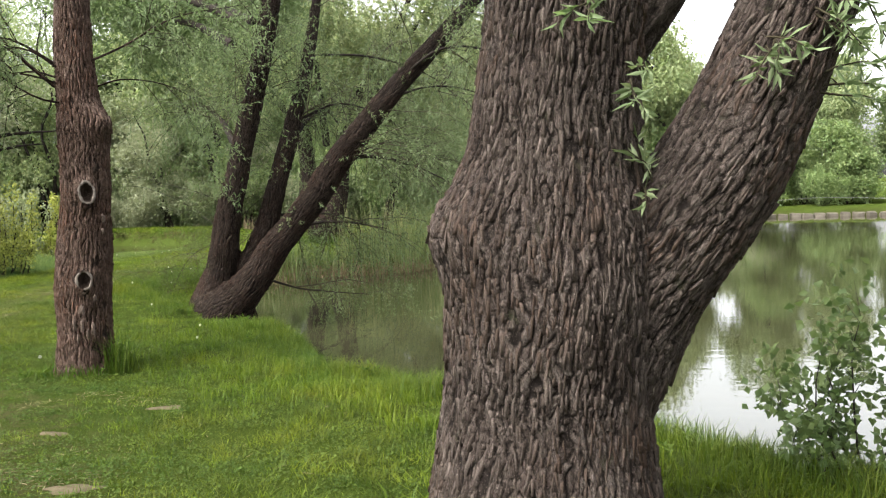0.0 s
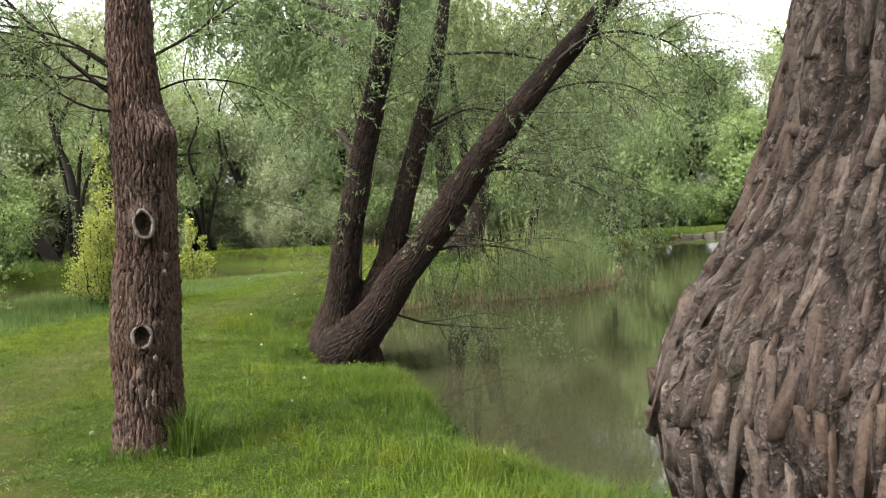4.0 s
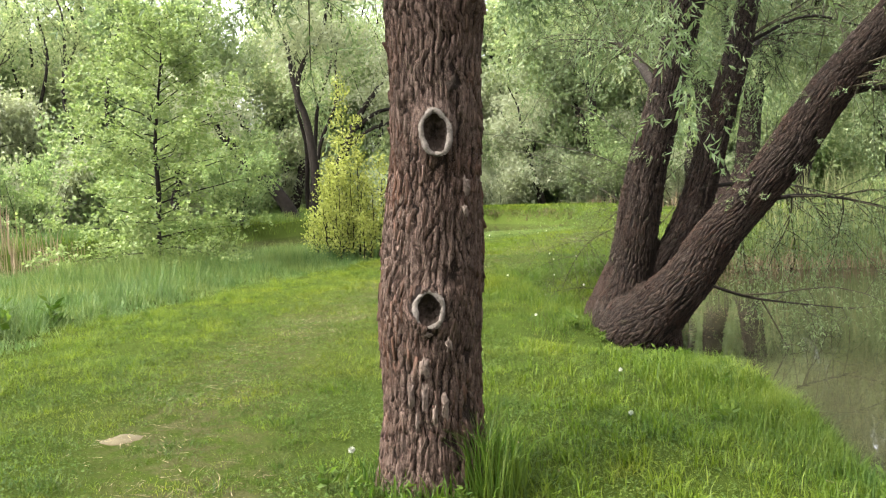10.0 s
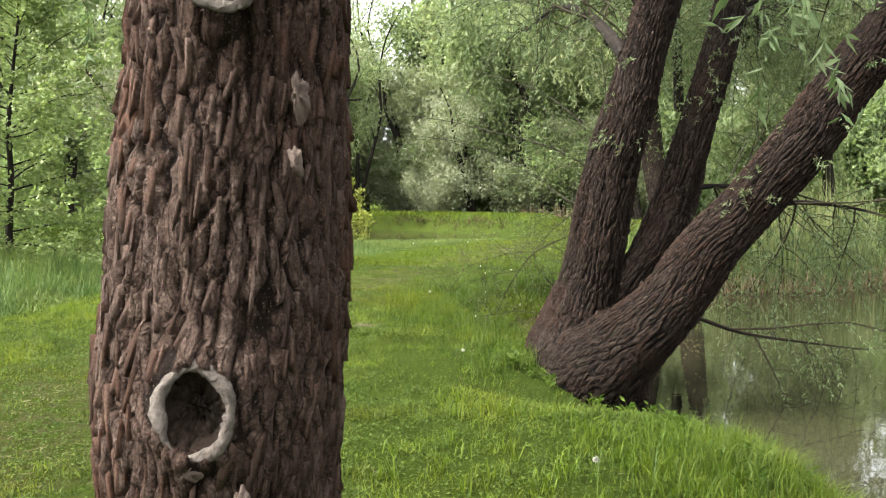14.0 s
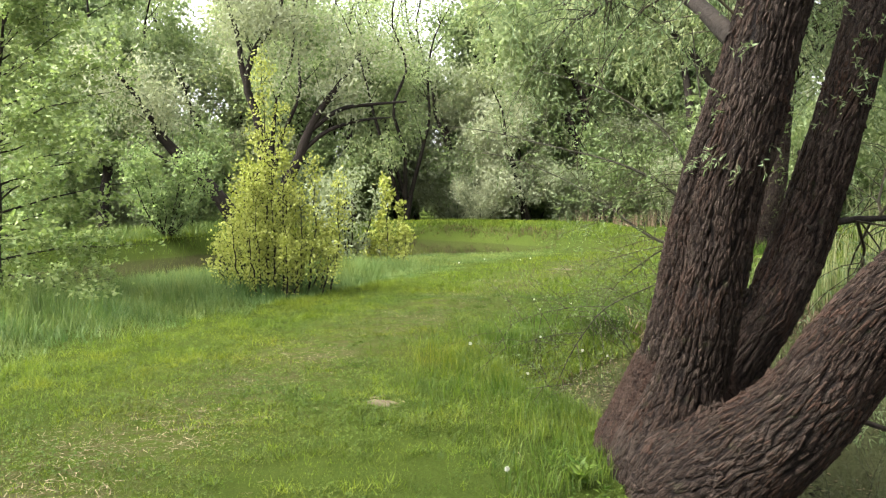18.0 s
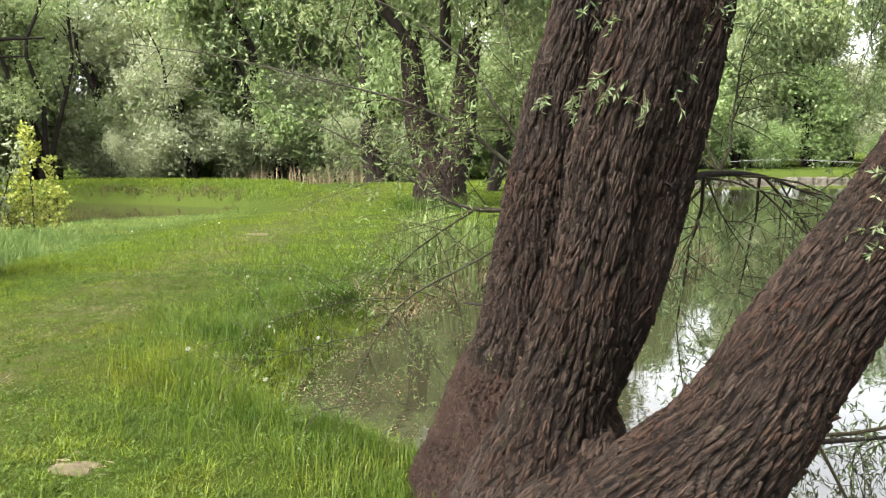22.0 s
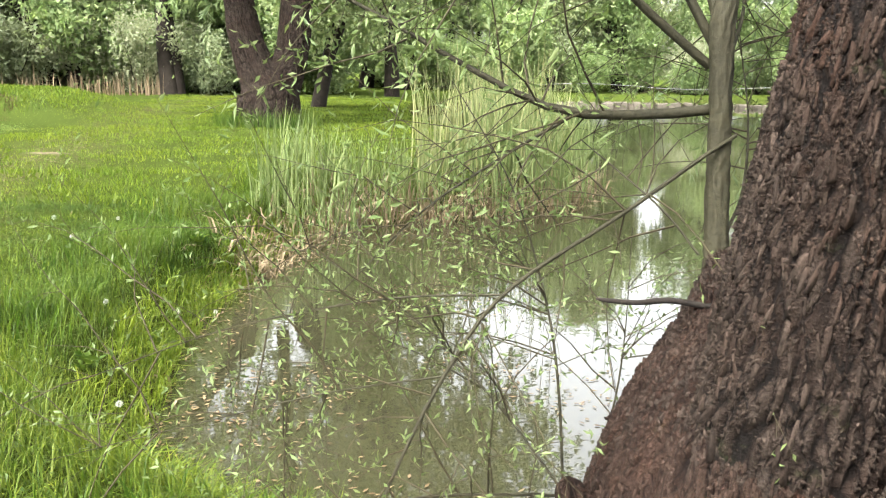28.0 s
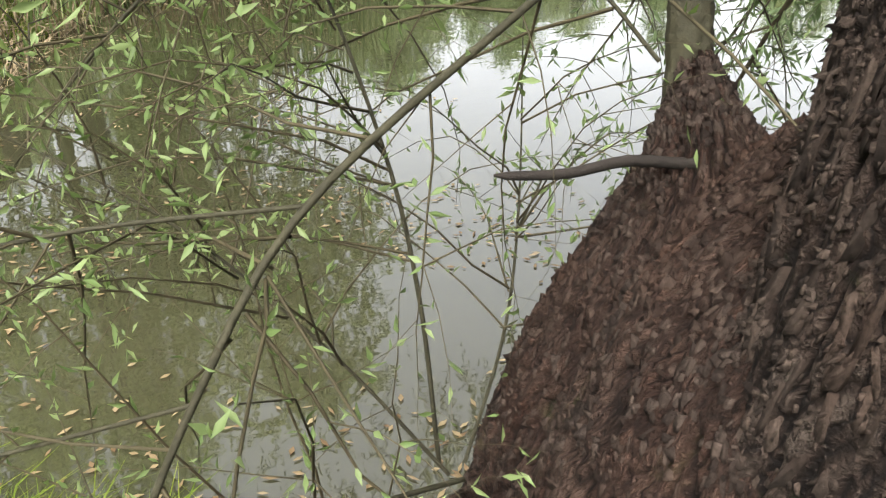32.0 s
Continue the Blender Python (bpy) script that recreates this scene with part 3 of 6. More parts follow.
DITCH = [(-60, 3), (-40, 6), (-24, 10), (-16.5, 13.6), (-15.2, 20), (-15.2, 24.5), (-14.4, 28), (-12.6, 29.5), (-11.2, 30.2), (-11.2, 32.4), (-14, 33.9), (-17.5, 35.4), (-20.0, 32), (-20.2, 26), (-19.8, 20), (-20.5, 17), (-28, 13.2), (-42, 9.8), (-60, 7)]


def inside_and_distance(px, py, poly):
    """Signed distance to a closed outline: negative inside."""
    P = np.asarray(poly, float)
    Q = np.roll(P, -1, 0)
    best = np.full(px.shape, 1e9)
    odd = np.zeros(px.shape, bool)
    for (ax, ay), (bx, by) in zip(P, Q):
        dx, dy = bx - ax, by - ay
        t = np.clip(((px - ax) * dx + (py - ay) * dy) / (dx * dx + dy * dy), 0, 1)
        best = np.minimum(best, np.hypot(px - ax - t * dx, py - ay - t * dy))
        cut = (ay > py) != (by > py)
        odd ^= cut & (px < ax + (py - ay) * dx / (dy if dy else 1e-9))
    return np.where(odd, -best, best)


def smooth01(x):
    x = np.clip(x, 0, 1)
    return x * x * (3 - 2 * x)


def wobble(x, y, k=1.0):
    return (np.sin(x * 2.3 * k + 1.7 * np.sin(y * 1.1 * k)) + np.sin(y * 2.9 * k + 1.3 * np.sin(x * 1.7 * k + 2))) * 0.5


def ground_z(x, y):
    x, y = np.asarray(x, float), np.asarray(y, float)
    base = 0.42 * np.exp(-(((x - 1.2) / 4.5) ** 2 + ((y - 1.5) / 4.2) ** 2)) + 0.012 * np.clip(-x - 4.5, 0, 9) * (1 - smooth01((y - 15) / 9))
    base = base - 0.30 * np.exp(-(((x + 2.8) / 0.75) ** 2 + ((y - 13.0) / 0.65) ** 2))
    base = base + 0.02 * wobble(x, y) + 0.01 * wobble(x + 5, y, 2.7)
    d = inside_and_distance(x, y, SHORE) + 0.07 * wobble(x + 3, y + 9, 1.9)
    bank = WATER_Z + (base - WATER_Z) * (0.72 * smooth01(d / 0.45) + 0.28 * smooth01(d / 1.7))
    bed = WATER_Z + np.clip(d, -3, 0) * 0.5
    z = np.where(d > 0, bank, bed)
    e = inside_and_distance(x, y, DITCH) + 0.12 * wobble(x, y + 4, 1.3)
    across = np.maximum(smooth01((-x - 18.6) / 1.6) * smooth01((y - 14) / 6), smooth01((y - 31.6 - 0.5 * (-x - 11.2)) / 1.2) * smooth01((-x - 8) / 3))
    rise = 0.50 * smooth01(e / 0.4) * (1 - smooth01((e - 3.2) / 3.0)) * across
    span = 4.2 - 2.4 * across
    zl = np.where(e > 0, DITCH_Z + (np.minimum(z, 0.2) - DITCH_Z) * smooth01(e / span) + rise, DITCH_Z + np.clip(e, -2, 0) * 0.4)
    return np.where((e < 4.2) | (rise > 0.005), zl, z)


def worn_at(x, y):
    """The trodden line through the grass."""
    c = np.interp(y, [0, 5, 7, 8.5, 10, 12, 15, 18, 21, 25, 34], [-0.6, -1.2, -2.6, -4.4, -5.4, -6.3, -7.0, -7.5, -7.8, -8.0, -8.4])
    return np.exp(-((x - c) / 0.8) ** 2)


def mown_edge(y):
    """Where the mown meadow ends and the tall grass by the ditch begins."""
    return np.interp(y, [-4, 5, 8.8, 10.6, 12.8, 15.6, 17.9, 20.5, 23.9, 26.5, 30, 34], [-6.3, -6.8, -7.8, -8.7, -9.2, -9.5, -9.9, -10.1, -10.2, -9.9, -9.6, -9.6])


def spread_axis(parts):
    a = [np.arange(lo, hi, st) for lo, hi, st in parts]
    return np.concatenate(a)


gx = spread_axis([(-1600, -200, 200), (-200, -60, 20), (-60, -20, 1.0), (-20, -7, 0.4), (-7, 5, 0.12), (5, 12, 0.4), (12, 60, 2.0), (60, 200, 20), (200, 1601, 200)])
gy = spread_axis([(-1600, -200, 200), (-200, -40, 20), (-40, -4, 2.0), (-4, 3, 0.4), (3, 24, 0.12), (24, 40, 0.4), (40, 70, 1.5), (70, 200, 18), (200, 1601, 200)])
GX, GY = np.meshgrid(gx, gy)
GZ = ground_z(GX, GY)
ny, nx = GX.shape
gi = np.arange(ny - 1)[:, None] * nx + np.arange(nx - 1)[None]
gf = np.stack([gi, gi + 1, gi + nx + 1, gi + nx], -1).reshape(-1, 4)
shore_d = inside_and_distance(GX, GY, SHORE)
g_wet = smooth01(1 - shore_d / 0.35) * (shore_d < 0.35)
ground = tagged(new("ground", mesh_of("ground", np.stack([GX, GY, GZ], -1).reshape(-1, 3), gf, TURF, None, True, [("worn", worn_at(GX, GY) * 0.7), ("wet", g_wet)])),
                "mown grass meadow sloping down to a pond bank", "ground", kind="structure")


def water_sheet(name, x0, y0, x1, y1, z, material, label):
    """A level sheet; the ground rises out of it along the banks."""
    v = [(x0, y0, z), (x1, y0, z), (x1, y1, z), (x0, y1, z)]
    return tagged(new(name, mesh_of(name, v, [(0, 1, 2, 3)], material)), label, "water", kind="structure")


water_sheet("water_pond", -7.5, -14, 70, 54, WATER_Z, WATER, "still murky green pond water mirroring trees and sky")
water_sheet("water_ditch", -64, 2, -10.2, 38.6, DITCH_Z, DITCHW, "shallow brown ditch water below a grassy dyke")


# ---- the old willow at the start of the walk ----
def willow_crown(tree, rng, limbs, sub, sub_len, twigs, twig_len, per_m, leaf, width, material, away=None, droop=0.35, lift=0.15, keep=None):
    """Side branches, twigs and leaves on the main limbs of a tree, as parts of it."""
    b1 = grow(rng, limbs, sub, sub_len, lift, 0.75, droop, 0.25, 1.0, 7, 0.45, away)
    b1 = [p for p in b1 if keep is None or keep(p)]
    b2 = grow(rng, b1, twigs, twig_len, 0.0, 0.7, droop * 1.6, 0.15, 1.0, 5)
    b2 = [p for p in b2 if keep is None or keep(p)]
    for rows in b1:
        v, f = tubes([rows], 5)
        part("branch", mesh_of("branch", v, f, TWIG, None, True), tree)
    v, f = tubes(b2, 3)
    part("twig_spray", mesh_of("twig_spray", v, f, TWIG, None, True), tree, "", "stuff")
    v, f = leaves_on(rng, b2 + b1, per_m, leaf, width)
    part("crown", mesh_of("crown", v, f, material), tree, "narrow grey-green willow leaves", "stuff")
    return b1, b2


def radial_scar(at, facing, half_w, half_h, depth):
    """How deep a pruning scar sinks the bark: a function for stem_mesh."""
    n = unit(np.asarray(facing, float))
    s = unit(np.cross((0, 0, 1.0), n))
    u = np.cross(n, s)
    return np.asarray(at, float), n, s, u, half_w, half_h, depth


def scarred(scars):
    def shape(pts, nrm, rib):
        for at, n, s, u, hw, hh, depth in scars:
            rel = pts - at
            q = np.sqrt((rel @ s / hw) ** 2 + (rel @ u / hh) ** 2)
            front = (nrm @ n) > 0.25
            dip = np.where(front & (q < 1.0), depth * (1 - smooth01((q - 0.75) / 0.25)), 0)
            swell = np.where(front & (q < 2.2), 0.035 * np.exp(-((q - 1.15) / 0.4) ** 2), 0)
            pts = pts + n * (swell - dip)[..., None]
            rib = np.where(front & (q < 1.0), 0.15, rib)
        return pts, rib
    return shape


def knot_parts(tree, at, facing, half_w, half_h, seed, gap=0.0):
    """A pruning scar: a pale callus rim round a dark rotten dish."""
    rng = np.random.RandomState(seed)
    at, n, s, u, *_ = radial_scar(at, facing, half_w, half_h, 0)
    k, m = 56, 12
    th = np.linspace(0, 2 * np.pi, k, endpoint=False)
    ph = np.linspace(0, 2 * np.pi, m, endpoint=False)
    fat = 0.012 * (1 + 0.22 * np.sin(th * 3 + seed) + 0.12 * np.sin(th * 7 + 2 * seed)) * (1 - gap * np.exp(-((th - 4.3) / 0.5) ** 2))
    bulge = 1 + 0.05 * np.sin(2 * th + seed) + 0.03 * np.sin(5 * th)
    cx, cy = np.cos(th) * half_w * bulge, np.sin(th) * half_h * bulge
    ring = (cx[:, None, None] * s + cy[:, None, None] * u)
    outw = unit(np.cos(th)[:, None] * s + np.sin(th)[:, None] * u)
    tube = at + ring + fat[:, None, None] * (outw[:, None] * np.cos(ph)[None, :, None] + n * np.sin(ph)[None, :, None] * 0.8) + n * 0.006
    tube += rng.normal(size=tube.shape) * 0.0015
    i = np.arange(k)[:, None] * m
    i2 = (np.arange(k)[:, None] + 1) % k * m
    j = np.arange(m)[None]
    j2 = (j + 1) % m
    part("callus_rim", mesh_of("callus_rim", tube.reshape(-1, 3), np.stack([i + j, i2 + j, i2 + j2, i + j2], -1).reshape(-1, 4), CALLUS, None, True), tree, "pale grey callus rim of a pruning scar")
    rr = np.linspace(0.02, 1.0, 9)
    dish = at + rr[:, None, None] * ring[:, 0][None] * 1.0 + n * (-0.045 * (1 - rr ** 2) + 0.004 + 0.006 * np.sin(rr * 17))[:, None, None]
    dish = dish + rng.normal(size=dish.shape) * 0.003
    a = np.arange(8)[:, None] * k
    b = np.arange(k)[None]
    b2 = (b + 1) % k
    part("hollow", mesh_of("hollow", dish.reshape(-1, 3), np.stack([a + b, a + k + b, a + k + b2, a + b2], -1).reshape(-1, 4), HOLLOW, None, True), tree, "dark rotten heartwood")


def flake(name, at, facing, w, h, material, tree, label):
    """A bare patch where bark has come off: a thin rough chip lying on the stem."""
    rng = np.random.RandomState(int(abs(at[2]) * 1000) % 9999)
    n = unit(np.asarray(facing, float))
    s = unit(np.cross((0, 0, 1.0), n))
    u = np.cross(n, s)
    k = 30
    th = np.linspace(0, 2 * np.pi, k, endpoint=False)
    r = 1 + 0.35 * rng.normal(size=k)
    r = np.clip((r * 2 + np.roll(r, 1) + np.roll(r, -1)) / 4, 0.45, 1.5)
    rim = np.asarray(at) + (np.cos(th) * w / 2 * r)[:, None] * s + (np.sin(th) * h / 2 * r)[:, None] * u
    v = np.concatenate([rim - n * 0.012, rim * 0.5 + np.asarray(at) * 0.5 + n * (0.002 + 0.004 * rng.normal(size=(k, 1))), [np.asarray(at) + n * 0.006]])
    f = [(i, (i + 1) % k, k + (i + 1) % k) for i in range(k)] + [(i, k + (i + 1) % k, k + i) for i in range(k)] + [(k + i, k + (i + 1) % k, 2 * k) for i in range(k)]
    part(name, mesh_of(name, v, f, material, None, True), tree, label)


def bulge_at(at, radius, height, push):
    at = np.asarray(at, float)
    return lambda pts, nrm, rib: (pts + nrm * (push * np.exp(-(((pts - at)[..., :2] ** 2).sum(-1) / radius ** 2) - ((pts - at)[..., 2] / height) ** 2))[..., None], rib)


def both(*shapes):
    def shape(pts, nrm, rib):
        for one in shapes:
            pts, rib = one(pts, nrm, rib)
        return pts, rib
    return shape


rngA = np.random.RandomState(11)
willow_a = thing("willow_tree", "massive old forked willow with deeply furrowed bark beside the pond", "tree", (0, 0, 0))
A_MAIN = [(1.74, 3.95, 0.0, 0.58), (1.75, 3.95, 0.3, 0.46), (1.76, 3.95, 0.55, 0.405), (1.78, 3.95, 0.85, 0.375), (1.80, 3.95, 1.2, 0.39), (1.81, 3.95, 1.5, 0.37), (1.83, 3.95, 1.8, 0.315),
          (1.86, 3.95, 2.1, 0.29), (1.90, 3.95, 2.45, 0.285), (1.98, 4.0, 3.2, 0.25)]
A_LIMB = [(1.86, 3.97, 0.55, 0.20), (1.96, 3.97, 0.85, 0.225), (2.11, 3.97, 1.2, 0.235), (2.40, 3.97, 1.62, 0.225), (2.60, 3.97, 1.98, 0.205), (2.80, 3.97, 2.42, 0.19), (3.2, 4.0, 3.3, 0.16)]
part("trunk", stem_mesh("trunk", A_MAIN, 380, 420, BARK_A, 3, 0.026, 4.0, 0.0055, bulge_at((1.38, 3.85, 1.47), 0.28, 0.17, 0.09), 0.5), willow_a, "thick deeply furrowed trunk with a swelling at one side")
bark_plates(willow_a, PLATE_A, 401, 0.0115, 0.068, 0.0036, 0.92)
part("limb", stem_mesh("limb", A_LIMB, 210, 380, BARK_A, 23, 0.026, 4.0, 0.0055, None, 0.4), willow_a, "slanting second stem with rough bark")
bark_plates(willow_a, PLATE_A, 402, 0.0115, 0.068, 0.0036, 0.9)
A_TOP = [np.array([(1.95, 4.0, 3.1, 0.25), (2.0, 4.1, 4.0, 0.21), (1.8, 4.3, 5.4, 0.15), (1.6, 4.4, 7.0, 0.09), (1.5, 4.5, 8.6, 0.03)]),
         np.array([(1.95, 3.98, 2.05, 0.16), (2.22, 4.02, 2.42, 0.15), (2.5, 4.1, 3.0, 0.13), (2.9, 4.3, 4.2, 0.1), (3.1, 4.5, 6.0, 0.05)]),
         np.array([(3.15, 4.0, 3.2, 0.16), (3.8, 4.2, 4.4, 0.12), (4.6, 4.4, 5.6, 0.08), (5.4, 4.6, 6.8, 0.03)])]
for rows in A_TOP:
    part("upper_limb", stem_mesh("upper_limb", rows, 60, 90, BARK_A, 31, 0.03, 3.4, 0.01), willow_a)
willow_crown(willow_a, rngA, A_TOP, 46, 2.4, 420, 0.8, 34, 0.075, 0.016, LEAF_W, (2.2, 4.0, 5.0), 0.35)


def sprig(tree, rng, at, out, length, n, leaf=0.075, width=0.017):
    """A short leafy shoot sitting straight on the bark."""
    polys = []
    for _ in range(n):
        d = unit(np.asarray(out, float) + rng.normal(size=3) * 0.45)
        p = np.asarray(at, float) + rng.normal(size=3) * 0.015
        rows = [np.array([*p, 0.004])]
        for s in range(4):
            d = unit(d + np.array([0, 0, -0.12]) + rng.normal(size=3) * 0.15)
            p = p + d * length / 4
            rows.append(np.array([*p, 0.004 - 0.0008 * s]))
        polys.append(np.array(rows))
    v, f = tubes(polys, 4)
    t = part("sprig", mesh_of("sprig", v, f, TWIG, None, True), tree)
    v, f = leaves_on(rng, polys, 75, leaf, width, 0.1, 0.2)
    part("leaves", mesh_of("leaves", v, f, LEAF_W), t, "", "stuff")


for at, out, L, n in [((1.93, 3.62, 2.22), (0.1, -1, 0.2), 0.16, 3), ((2.08, 3.66, 1.98), (0.2, -1, -0.3), 0.16, 3), ((2.56, 3.75, 2.08), (0.1, -1, -0.2), 0.20, 4), ((2.72, 3.78, 2.2), (0.6, -0.8, -0.1), 0.22, 4),
                      ((2.14, 3.8, 1.62), (0.3, -0.7, 0.5), 0.16, 4), ((2.9, 3.9, 2.32), (0.9, -0.5, -0.3), 0.35, 4), ((2.75, 3.85, 1.92), (0.9, -0.5, -0.2), 0.3, 3)]:
    sprig(willow_a, rngA, at, out, L, n)

# ---- the pruned willow with the two knots ----
rngB = np.random.RandomState(22)
willow_b = thing("willow_tree", "straight willow trunk with two pale-rimmed pruning scars standing in the grass", "tree", (-0.0245, 0.1625, 0.034))
willow_b.scale = (0.975, 0.975, 0.975)
FACE1, FACE2 = (0.55, -0.84, 0.0), (0.42, -0.9, 0.0)
K1, K2 = (-2.31, 8.235, 1.745), (-2.385, 8.225, 0.915)
B_MAIN = [(-2.555, 8.47, -0.15, 0.33), (-2.55, 8.47, 0.08, 0.285), (-2.54, 8.47, 0.45, 0.258), (-2.53, 8.47, 0.83, 0.262), (-2.485, 8.47, 1.24, 0.246), (-2.445, 8.47, 1.65, 0.232), (-2.43, 8.48, 2.05, 0.224),
          (-2.43, 8.48, 2.38, 0.232), (-2.47, 8.49, 2.62, 0.195), (-2.49, 8.5, 2.9, 0.178), (-2.50, 8.52, 3.3, 0.165), (-2.49, 8.6, 4.2, 0.14)]
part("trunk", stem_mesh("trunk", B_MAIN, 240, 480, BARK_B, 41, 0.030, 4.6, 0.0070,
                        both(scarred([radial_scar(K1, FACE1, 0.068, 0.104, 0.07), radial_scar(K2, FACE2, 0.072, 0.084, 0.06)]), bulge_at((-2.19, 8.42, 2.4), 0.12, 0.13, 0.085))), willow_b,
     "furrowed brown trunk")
bark_plates(willow_b, PLATE_B, 403, 0.0125, 0.078, 0.0045, 0.9, 3.4, lambda P: (np.linalg.norm((P - np.array(K1)) * np.array([1, 1, 0.7]), axis=1) < 0.115) | (np.linalg.norm(P - np.array(K2), axis=1) < 0.115))
knot_parts(willow_b, np.array(K1) + unit(np.array(FACE1)) * 0.004, FACE1, 0.066, 0.102, 3)
knot_parts(willow_b, np.array(K2) + unit(np.array(FACE2)) * 0.004, FACE2, 0.070, 0.082, 5, 0.85)
for at, w, h in [((-2.215, 8.33, 1.50), 0.035, 0.085), ((-2.225, 8.33, 1.37), 0.028, 0.06), ((-2.42, 8.21, 0.64), 0.05, 0.10), ((-2.50, 8.2, 0.5), 0.03, 0.12), ((-2.33, 8.235, 0.46), 0.035, 0.12), ((-2.43, 8.21, 0.50), 0.03, 0.13), ((-2.38, 8.22, 0.40), 0.025, 0.10), ((-2.47, 8.2, 0.36), 0.03, 0.09), ((-2.30, 8.24, 0.74), 0.03, 0.06), ((-2.40, 8.21, 0.80), 0.05, 0.05)]:
    flake("bare_patch", at, (0.35, -0.93, 0), w, h, BAREWOOD, willow_b, "pale patch of bare wood")
flake("small_hollow", (-2.245, 8.3, 1.96), (0.6, -0.8, 0), 0.05, 0.08, HOLLOW, willow_b, "small dark hole")
B_TOP = [np.array([(-2.5, 8.58, 4.1, 0.15), (-2.6, 8.7, 5.2, 0.11), (-2.4, 8.9, 6.6, 0.07), (-2.3, 9.0, 8.0, 0.02)]),
         np.array([(-2.60, 8.45, 2.72, 0.045), (-2.85, 8.3, 2.98, 0.038), (-3.2, 8.15, 3.4, 0.03), (-3.7, 8.0, 4.0, 0.018), (-4.2, 7.9, 4.6, 0.008)]),
         np.array([(-2.66, 8.42, 3.0, 0.03), (-2.95, 8.2, 3.2, 0.025), (-3.5, 8.0, 3.3, 0.018), (-4.2, 7.8, 3.25, 0.008)]),
         np.array([(-2.36, 8.5, 3.0, 0.03), (-2.0, 8.55, 3.15, 0.024), (-1.5, 8.6, 3.4, 0.016), (-0.9, 8.7, 3.5, 0.007)]),
         np.array([(-2.38, 8.55, 2.75, 0.022), (-2.1, 8.7, 2.85, 0.018), (-1.7, 8.9, 2.78, 0.012), (-1.3, 9.1, 2.5, 0.005)]),
         np.array([(-2.55, 8.6, 3.4, 0.05), (-2.9, 8.8, 4.2, 0.04), (-3.4, 9.0, 5.2, 0.02)]),
         np.array([(-2.45, 8.6, 3.6, 0.05), (-2.0, 8.8, 4.4, 0.04), (-1.4, 8.9, 5.4, 0.02)]),
         np.array([(-2.62, 8.5, 2.85, 0.028), (-3.0, 8.55, 2.95, 0.02), (-3.5, 8.7, 2.85, 0.012), (-3.9, 8.8, 2.7, 0.005)])]
B_TOP += [np.array([(-2.52, 8.42, 2.60, 0.026), (-2.73, 8.22, 2.65, 0.022), (-3.06, 8.15, 2.88, 0.017), (-3.25, 8.1, 3.13, 0.012), (-3.5, 8.0, 3.5, 0.006)]),
          np.array([(-2.53, 8.42, 2.76, 0.024), (-2.78, 8.25, 2.86, 0.020), (-3.12, 8.18, 2.90, 0.016), (-3.51, 8.15, 2.93, 0.011), (-3.93, 8.1, 2.87, 0.005)]),
          np.array([(-2.55, 8.4, 2.9, 0.024), (-2.8, 8.2, 3.1, 0.02), (-3.3, 8.3, 3.12, 0.012), (-3.8, 8.4, 3.0, 0.005)])]
for rows in B_TOP:
    if rows[0, 3] < 0.06:
        rows[:, 3] *= 0.42
    part("limb", stem_mesh("limb", rows, 40 if rows[0, 3] > 0.1 else 10, 40 if rows[0, 3] > 0.1 else 14, BARK_B, 51, 0.03, 3.4, 0.006 if rows[0, 3] > 0.1 else 0.0), willow_b)
willow_crown(willow_b, rngB, B_TOP, 44, 1.5, 300, 0.55, 34, 0.07, 0.014, LEAF_W, (-2.5, 8.6, 3.0), 0.2)
willow_crown(willow_b, rngB, B_TOP[1:5] + B_TOP[7:], 64, 0.75, 700, 0.38, 34, 0.065, 0.013, LEAF_W, (-2.5, 8.6, 3.0), 0.35, 0.05)

